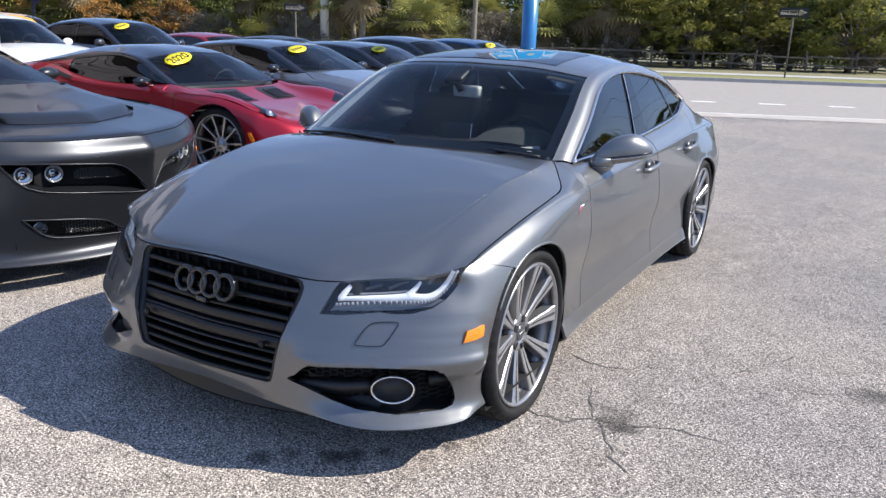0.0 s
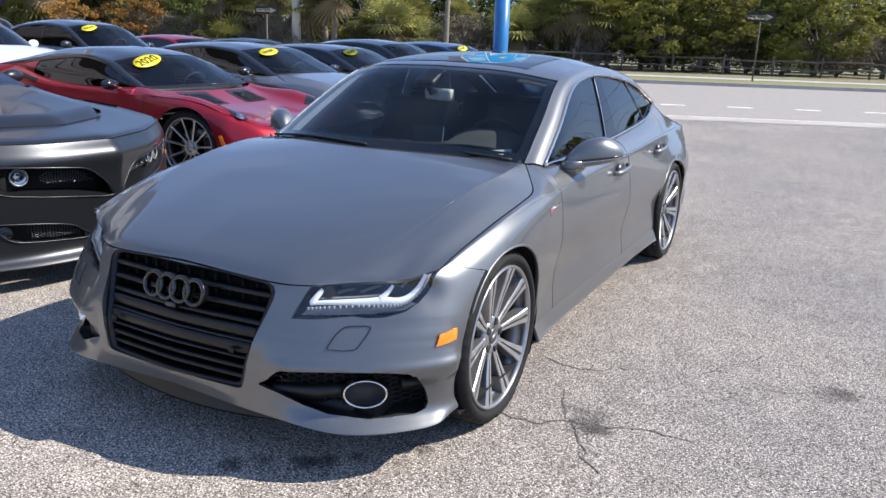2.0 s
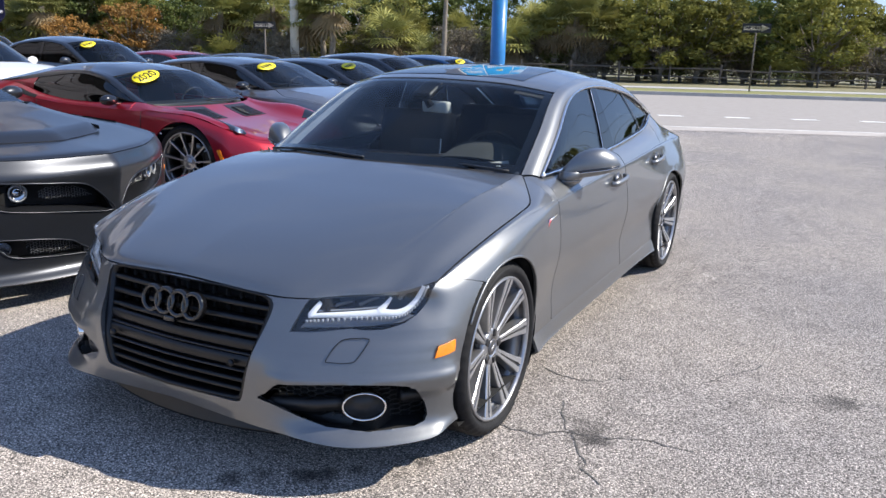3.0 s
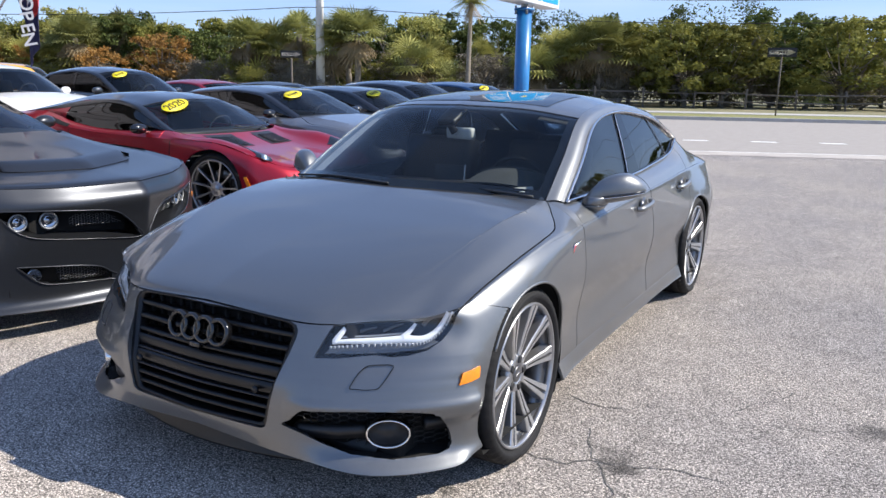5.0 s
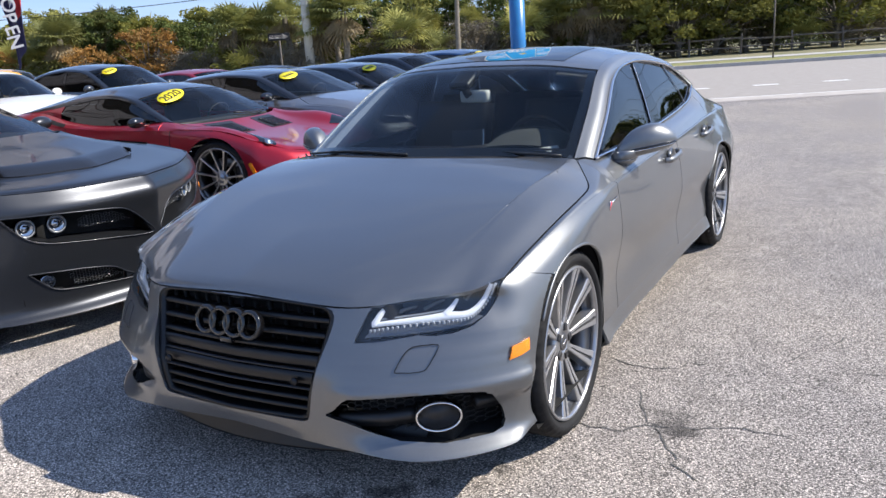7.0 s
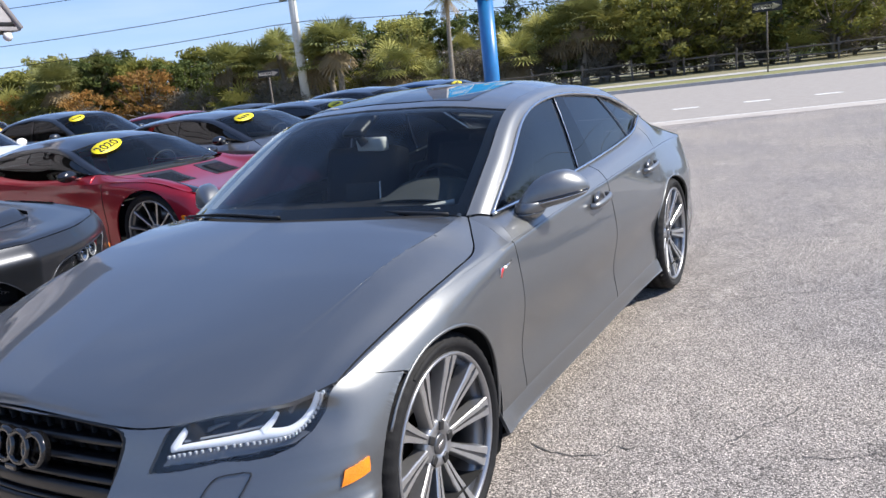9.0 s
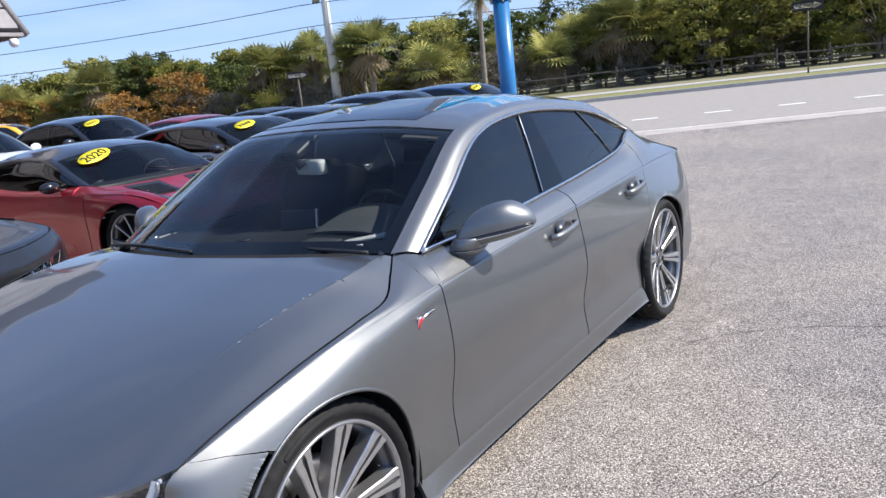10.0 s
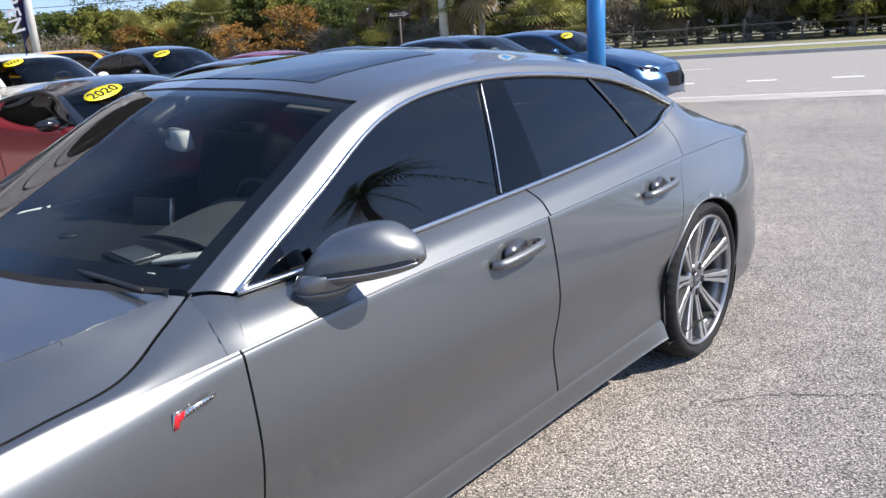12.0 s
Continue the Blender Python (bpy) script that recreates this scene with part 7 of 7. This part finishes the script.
def flag():
    t = thing("open_flag", "red white and navy hanging flag with white letters", "flag")
    b, e = Vector((-8.40, 3.52, 1.99)), Vector((-7.74, 3.96, 3.16))
    part("staff", tube([b, e], .016, 8), WHITEW, t)
    part("bracket", boxy(b, (.08, .08, .12), None, .01), WHITEW, t)
    RW = mat("flag_cloth_red", (.55, .03, .03), .8, vary=.1, scale=20)
    WW = mat("flag_cloth_white", (.75, .75, .75), .8, vary=.06, scale=20)
    NW = mat("flag_cloth_navy", (.03, .03, .09), .8, vary=.15, scale=20)
    gather = e.lerp(b, .22)

    def cloth(s, v):
        # s from the tip of the staff inwards, v down the cloth: the folds draw together and hang
        p = e.lerp(b, .02 + .52 * s)
        k = min(1, v * 2.2) ** .7
        h = Vector((gather.x + .02 - .30 * (s - .4) - .05 * v, gather.y + .06 * math.sin(s * 9) * (1 - .6 * v), 0))
        x = Vector((p.x + (h.x - p.x) * k, p.y + (h.y - p.y) * k, p.z - 1.30 * v + .30 * s * v * v))
        return x + Vector((.012 * math.sin(v * 7 + s * 4), .02 * math.sin(v * 5 + s * 3), 0)) * v

    for name, s0, s1, v0, v1, mm in (("red_stripe", 0, .36, 0, .62, RW), ("white_stripe", .36, .66, 0, .40, WW), ("navy_stripe", .66, 1, 0, .40, NW), ("navy_field", .36, 1, .40, .62, NW), ("navy_field", 0, 1, .62, 1, NW)):
        bm = bmesh.new()
        g = [[bm.verts.new(cloth(s0 + (s1 - s0) * j / 8, v0 + (v1 - v0) * i / 16)) for j in range(9)] for i in range(17)]
        for i in range(16):
            for j in range(8):
                bm.faces.new((g[i][j], g[i + 1][j], g[i + 1][j + 1], g[i][j + 1]))
        part(name, bm, mm, t)
    for k, ch in enumerate("OPEN"):
        c = cloth(.5, .40 + .135 * k) + Vector((.045, -.065, 0))
        m = Matrix.Translation(c) @ Matrix.Rotation(radians(40), 4, "Z") @ Matrix.Rotation(radians(90), 4, "X") @ Matrix.Rotation(radians(-78), 4, "Z")
        lettering("letter", ch, .23, WW, m, t, .001)


flag()


# ---- split-rail fence ----
def fence():
    t = thing("rail_fence", "weathered grey wooden post and rail fence", "fence")
    post = mesh_of("post", boxy((0, 0, .6), (.10, .10, 1.3), None, .012), WOODG)
    rail_m = mesh_of("rail", boxy((1.5, 0, 0), (3.1, .06, .085), None, .018), WOODG)
    ang = math.atan2(DA.y, DA.x)
    for k in range(-30, 22):
        p = at(k * 3.0, 46 + .3 * math.sin(k * .9), .12)
        o = new("post", post)
        o.parent = t
        o.location = p
        o.rotation_euler = (radians(random.uniform(-3, 3)), radians(random.uniform(-3, 3)), ang)
        for z in (.45, .95):
            r = new("rail", rail_m)
            r.parent = t
            r.location = p + Vector((0, 0, z + random.uniform(-.04, .04)))
            r.rotation_euler = (0, radians(random.uniform(-1.5, 1.5)), ang + .02 * math.cos(k * .9))


fence()


# ---- woods: palms, broadleaf trees, bare shrubs ----
rng = random.Random(7)


def leaf_quads(verts, faces, c, n, spread, size, long=1.6):
    """Small folded leaves scattered round c."""
    for _ in range(n):
        d = Vector((rng.gauss(0, 1), rng.gauss(0, 1), rng.gauss(0, 1)))
        d = d.normalized() * (rng.random() ** .45)
        p = c + Vector((d.x * spread[0], d.y * spread[1], d.z * spread[2]))
        a = Vector((rng.gauss(0, 1), rng.gauss(0, 1), rng.gauss(0, .6))).normalized()
        b = a.cross(Vector((rng.gauss(0, 1), rng.gauss(0, 1), rng.gauss(0, 1)))).normalized()
        s = size * rng.uniform(.6, 1.4)
        k = len(verts)
        verts += [p - a * s * long * .5, p + b * s * .35, p + a * s * long * .5, p - b * s * .35]
        faces.append((k, k + 1, k + 2, k + 3))


def from_lists(name, verts, faces, m, smooth=False):
    me = bpy.data.meshes.new(name)
    me.from_pydata([tuple(v) for v in verts], [], faces)
    me.materials.append(m)
    return me


def broadleaf(height, width, leaf, clumps, per, size, bare=False):
    """Trunk and limb mesh, crown mesh."""
    bm = bmesh.new()
    tips = []
    tube([(0, 0, 0), (.1, .05, height * .25), (0, .15, height * .5)], [.16, .12, .08], 7, bm)
    for k in range(clumps):
        a = rng.uniform(0, 6.28)
        r = width * math.sqrt(rng.random()) * .5
        z = height * rng.uniform(.22, .93)
        r *= 1.0 if z < height * .6 else math.sqrt(max(.12, 1 - ((z / height - .6) / .42) ** 2))
        tip = Vector((math.cos(a) * r, math.sin(a) * r, z))
        tips.append(tip)
        if k % 2 == 0:
            mid = tip * .5 + Vector((0, 0, height * .12))
            tube([(0, .08, height * rng.uniform(.1, .4)), mid, tip], [.06, .035, .012], 4, bm, False)
        if bare:
            for _ in range(5):
                e = tip + Vector((rng.gauss(0, .45), rng.gauss(0, .45), rng.gauss(.25, .35)))
                tube([tip, (tip + e) / 2 + Vector((0, 0, .08)), e], [.016, .010, .004], 3, bm, False)
    v, f = [], []
    for tip in tips:
        s = rng.uniform(.26, .60)
        leaf_quads(v, f, tip, per, (s * 1.2, s * 1.2, s * .7), size)
    return mesh_of("trunk", bm, BARK), from_lists("crown", v, f, leaf)


def fan_palm(height, leaf, fronds=34, rad=1.05, skirt=0, trunk_r=.16):
    """A cabbage palm: trunk with old boots, round head of folded fans."""
    bm = bmesh.new()
    pts = [(0.05 * math.sin(k), .05 * math.cos(k * 1.3), height * k / 8) for k in range(9)]
    tube(pts, [trunk_r * (1.25 if k == 0 else 1 + .08 * (k % 2)) for k in range(9)], 10, bm)
    head = Vector(pts[-1])
    v, f, dv, df = [], [], [], []
    for k in range(fronds + skirt):
        dead = k >= fronds
        a = rng.uniform(0, 6.28)
        el = rng.uniform(-.35, 1.35) if not dead else rng.uniform(-1.35, -.75)
        d = Vector((math.cos(a) * math.cos(el), math.sin(a) * math.cos(el), math.sin(el)))
        stem = rad * rng.uniform(.55, .9)
        hubp = head + d * stem
        side = d.cross(Vector((0, 0, 1))).normalized() if abs(d.z) < .98 else Vector((1, 0, 0))
        upv = side.cross(d)
        V, F = (dv, df) if dead else (v, f)
        # stalk
        n = len(V)
        V += [head - side * .02, head + side * .02, hubp + side * .015, hubp - side * .015]
        F.append((n, n + 1, n + 2, n + 3))
        R = rad * rng.uniform(.65, .95)
        for j in range(15):
            w = (j / 14 - .5) * 3.9
            q = (d * math.cos(w) + side * math.sin(w)).normalized()
            droop = -.05 - .13 * abs(w)
            L = R * (1 - .12 * abs(w) / 2)
            mid = hubp + q * L * .55 + upv * (.04)
            tip = hubp + q * L + Vector((0, 0, droop * R))
            nrm = q.cross(upv).normalized() * L * .048
            n = len(V)
            V += [hubp, mid - nrm, tip, mid + nrm]
            F.append((n, n + 1, n + 2, n + 3))
    return mesh_of("trunk", bm, BARK), from_lists("crown", v, f, leaf), (from_lists("dead_fronds", dv, df, LEAF[6]) if dv else None)


def feather_palm(height, lean=0.0, fronds=15, length=1.7, leaf=None):
    """A slim palm with drooping feather fronds and some dead ones."""
    bm = bmesh.new()
    pts = [(lean * (k / 8) ** 2, 0, height * k / 8) for k in range(9)]
    tube(pts, [.17 - .05 * k / 8 + (.05 if k == 0 else 0) for k in range(9)], 12, bm)
    tube([Vector(pts[-1]) - Vector((0, 0, .1)), Vector(pts[-1]) + Vector((0, 0, .55))], [.13, .07], 10, bm)
    head = Vector(pts[-1]) + Vector((0, 0, .45))
    v, f, dv, df = [], [], [], []
    for k in range(fronds + 5):
        dead = k >= fronds
        a = 6.28 * k / fronds * 1.618 + rng.uniform(-.2, .2)
        el = rng.uniform(.1, 1.25) if not dead else rng.uniform(-1.2, -.6)
        out = Vector((math.cos(a), math.sin(a), 0))
        V, F = (dv, df) if dead else (v, f)
        L = length * rng.uniform(.8, 1.1)
        prev = None
        for j in range(13):
            s = j / 12
            p = head + out * (L * s * math.cos(el) + .25 * s * s) + Vector((0, 0, L * (s * math.sin(el) - (.75 if not dead else .3) * s * s)))
            if prev is not None:
                d = (p - prev).normalized()
                side = d.cross(Vector((0, 0, 1))).normalized()
                n = len(V)
                V += [prev - side * .015, prev + side * .015, p + side * .012, p - side * .012]
                F.append((n, n + 1, n + 2, n + 3))
                for sg in (-1, 1):
                    for q in (0, .5):
                        o = prev.lerp(p, q)
                        ll = .42 * math.sin(math.pi * min(1, s * .9 + .12)) * rng.uniform(.8, 1.15)
                        tip = o + side * sg * ll + d * ll * .55 + Vector((0, 0, -ll * .45))
                        n = len(V)
                        V += [o, o + d * .035, tip, o - d * .012]
                        F.append((n, n + 1, n + 2, n + 3))
            prev = p
    return mesh_of("trunk", bm, BARK), from_lists("crown", v, f, leaf or LEAF[5]), from_lists("dead_fronds", dv, df, LEAF[6])


def plant(kind, label, meshes, p, scale, turn, group="trees across the road"):
    t = thing(kind, label, "tree", group)
    for n, me in zip(("trunk", "crown", "dead_fronds"), meshes):
        if me:
            o = new(n, me)
            o.parent = t
    t.matrix_world = Matrix.Translation(p) @ Matrix.Rotation(turn, 4, "Z") @ Matrix.Diagonal((scale[0], scale[0], scale[1], 1))
    return t


OAKS = [broadleaf(5.4, 6.0, LEAF[0], 90, 95, .15), broadleaf(5.8, 5.4, LEAF[1], 90, 95, .15), broadleaf(4.9, 6.6, LEAF[0], 95, 90, .16), broadleaf(5.7, 5.2, LEAF[4], 84, 85, .15)]
RUST = [broadleaf(3.9, 3.8, LEAF[2], 56, 70, .13), broadleaf(3.4, 4.2, LEAF[2], 56, 60, .13)]
BARE = [broadleaf(2.8, 4.6, LEAF[3], 70, 55, .10, True), broadleaf(3.3, 4.2, LEAF[3], 70, 50, .10, True), broadleaf(2.7, 5.0, LEAF[0], 70, 60, .12, True)]
PALMS = [fan_palm(3.2, LEAF[4], 46, 1.25, 12), fan_palm(3.9, LEAF[5], 50, 1.3, 14), fan_palm(2.4, LEAF[4], 46, 1.35, 10), fan_palm(4.3, LEAF[5], 44, 1.2, 12)]
PINE = broadleaf(7.9, 3.0, LEAF[1], 44, 80, .14)
SCRUB = [fan_palm(.5, LEAF[4], 30, 1.1, 0, .1), fan_palm(.9, LEAF[5], 30, 1.1, 4, .12)]
for k in range(84):
    a = -104 + 1.9 * k + rng.uniform(-1, 1)
    far = 52 + rng.uniform(0, 6)
    left = a < -34
    roll = rng.random()
    s = rng.uniform(.85, 1.15)
    p = at(a, far + 4, .05)
    if roll < .38:
        plant("broadleaf_tree", "olive green broadleaf tree in the roadside woods", OAKS[rng.randrange(4)], p, (s * 1.05, s * rng.uniform(.92, 1.18)), rng.uniform(0, 6.28))
    elif roll < .54:
        plant("cabbage_palm", "cabbage palm with a round head of fan leaves", PALMS[rng.randrange(4)], at(a, far - 2.2, .05), (s * 1.05, s * 1.02), rng.uniform(0, 6.28))
    else:
        plant("broadleaf_tree", "dark green broadleaf tree in the roadside woods", OAKS[1], p, (s, s), rng.uniform(0, 6.28))
for k in range(74):
    a = -100 + 2.1 * k + rng.uniform(-.8, .8)
    roll = rng.random()
    s = rng.uniform(.75, 1.15)
    p = at(a, 49.5 + rng.uniform(-.8, 1.8), .05)
    if a < -22 and roll < .32:
        plant("rust_shrub", "rust-brown leafed shrub at the wood's edge", RUST[rng.randrange(2)], p, (s, s), rng.uniform(0, 6.28))
    elif roll < .68:
        plant("bare_shrub", "bare grey twiggy shrub at the wood's edge", BARE[rng.randrange(3)], p, (s, s), rng.uniform(0, 6.28))
    elif roll < .86:
        plant("palm_scrub", "low fan palm scrub", SCRUB[rng.randrange(2)], p, (s * 1.4, s * 1.4), rng.uniform(0, 6.28))
    else:
        plant("broadleaf_shrub", "olive green shrub at the wood's edge", OAKS[rng.randrange(3)], p, (s * .62, s * .62), rng.uniform(0, 6.28))
# the palms and trees that stand out
for x, y, j, k in ((-54.9, 30.7, 0, 1.0), (-53.0, 32.0, 2, 1.0), (-48.0, 32.8, 1, 1.0), (-49.6, 33.0, 2, 1.1), (-28.1, 38.8, 1, 1.08), (-29.3, 39.4, 3, 1.0), (-30.4, 39.1, 0, 1.08), (-33.5, 39.6, 3, 1.02), (-35.2, 38.8, 0, 1.05),
                   (-36.4, 37.6, 1, .98), (-25.4, 41.0, 2, 1.0), (-14.6, 46.6, 1, 1.02), (-13.6, 47.4, 0, 1.05), (-16.2, 47.0, 0, 1.05), (-18.5, 44.6, 2, .95)):
    plant("cabbage_palm", "tall cabbage palm with a shaggy trunk", PALMS[j], Vector((x, y, .05)), (k * 1.12, k), x)
for x, y, j, w, h in ((-11.3, 49.9, 2, 1.15, 1.18), (-7.7, 50.5, 0, 1.25, 1.04), (-9.6, 48.8, 2, 1.1, 1.05), (-49.0, 37.8, 1, .95, 1.06), (-46.3, 39.1, 0, .95, 1.02), (-42.2, 38.8, 1, .9, .86), (-28.6, 47.4, 3, 1.0, 1.12), (-4.5, 54.0, 1, 1.2, 1.12), (-1.0, 53.5, 0, 1.2, 1.12)):
    plant("broadleaf_tree", "spreading olive green tree at the wood's edge", OAKS[j], Vector((x, y, .05)), (w, h), x)
for x, y in ((-13.2, 60.1), (-7.7, 62.0), (-25.0, 60.0), (-33.0, 58.0)):
    plant("pine_tree", "tall dark pine over the woods", PINE, Vector((x, y, .05)), (1, 1), x)
plant("feather_palm", "slim palm with drooping feather fronds before the woods", feather_palm(5.75, .1, 26, 1.55, LEAF[4]), Vector((-21.5, 41.5, .1)), (1, 1), .6)
# far woods behind, one mass of leaves
v, f = [], []
for k in range(240):
    a = -150 + 1.25 * k
    h = 4.6 + 1.0 * math.sin(a * .11) + 1.1 * math.sin(a * .37 + 1) + rng.uniform(-.6, .9) + .9 * min(1, max(0, (a + 25) / 30))
    for z in np.linspace(.8, h, 5):
        leaf_quads(v, f, at(a + rng.uniform(-1, 1), 64 + rng.uniform(-2, 2), z), 105, (1.5, 1.5, .75), .165)
tagged(new("far_woods", from_lists("far_woods", v, f, LEAF[1])), "dense dark green woods behind the roadside trees", "woods", "", "stuff")
# a palm on the near side, behind the walk, that the windows mirror
plant("feather_palm", "feather palm on the near side of the lot", feather_palm(4.25, .1, 34, 2.3, LEAF[1]), Vector((8.95, 9.35, 0)), (1, 1), 2.0, "lot palms")
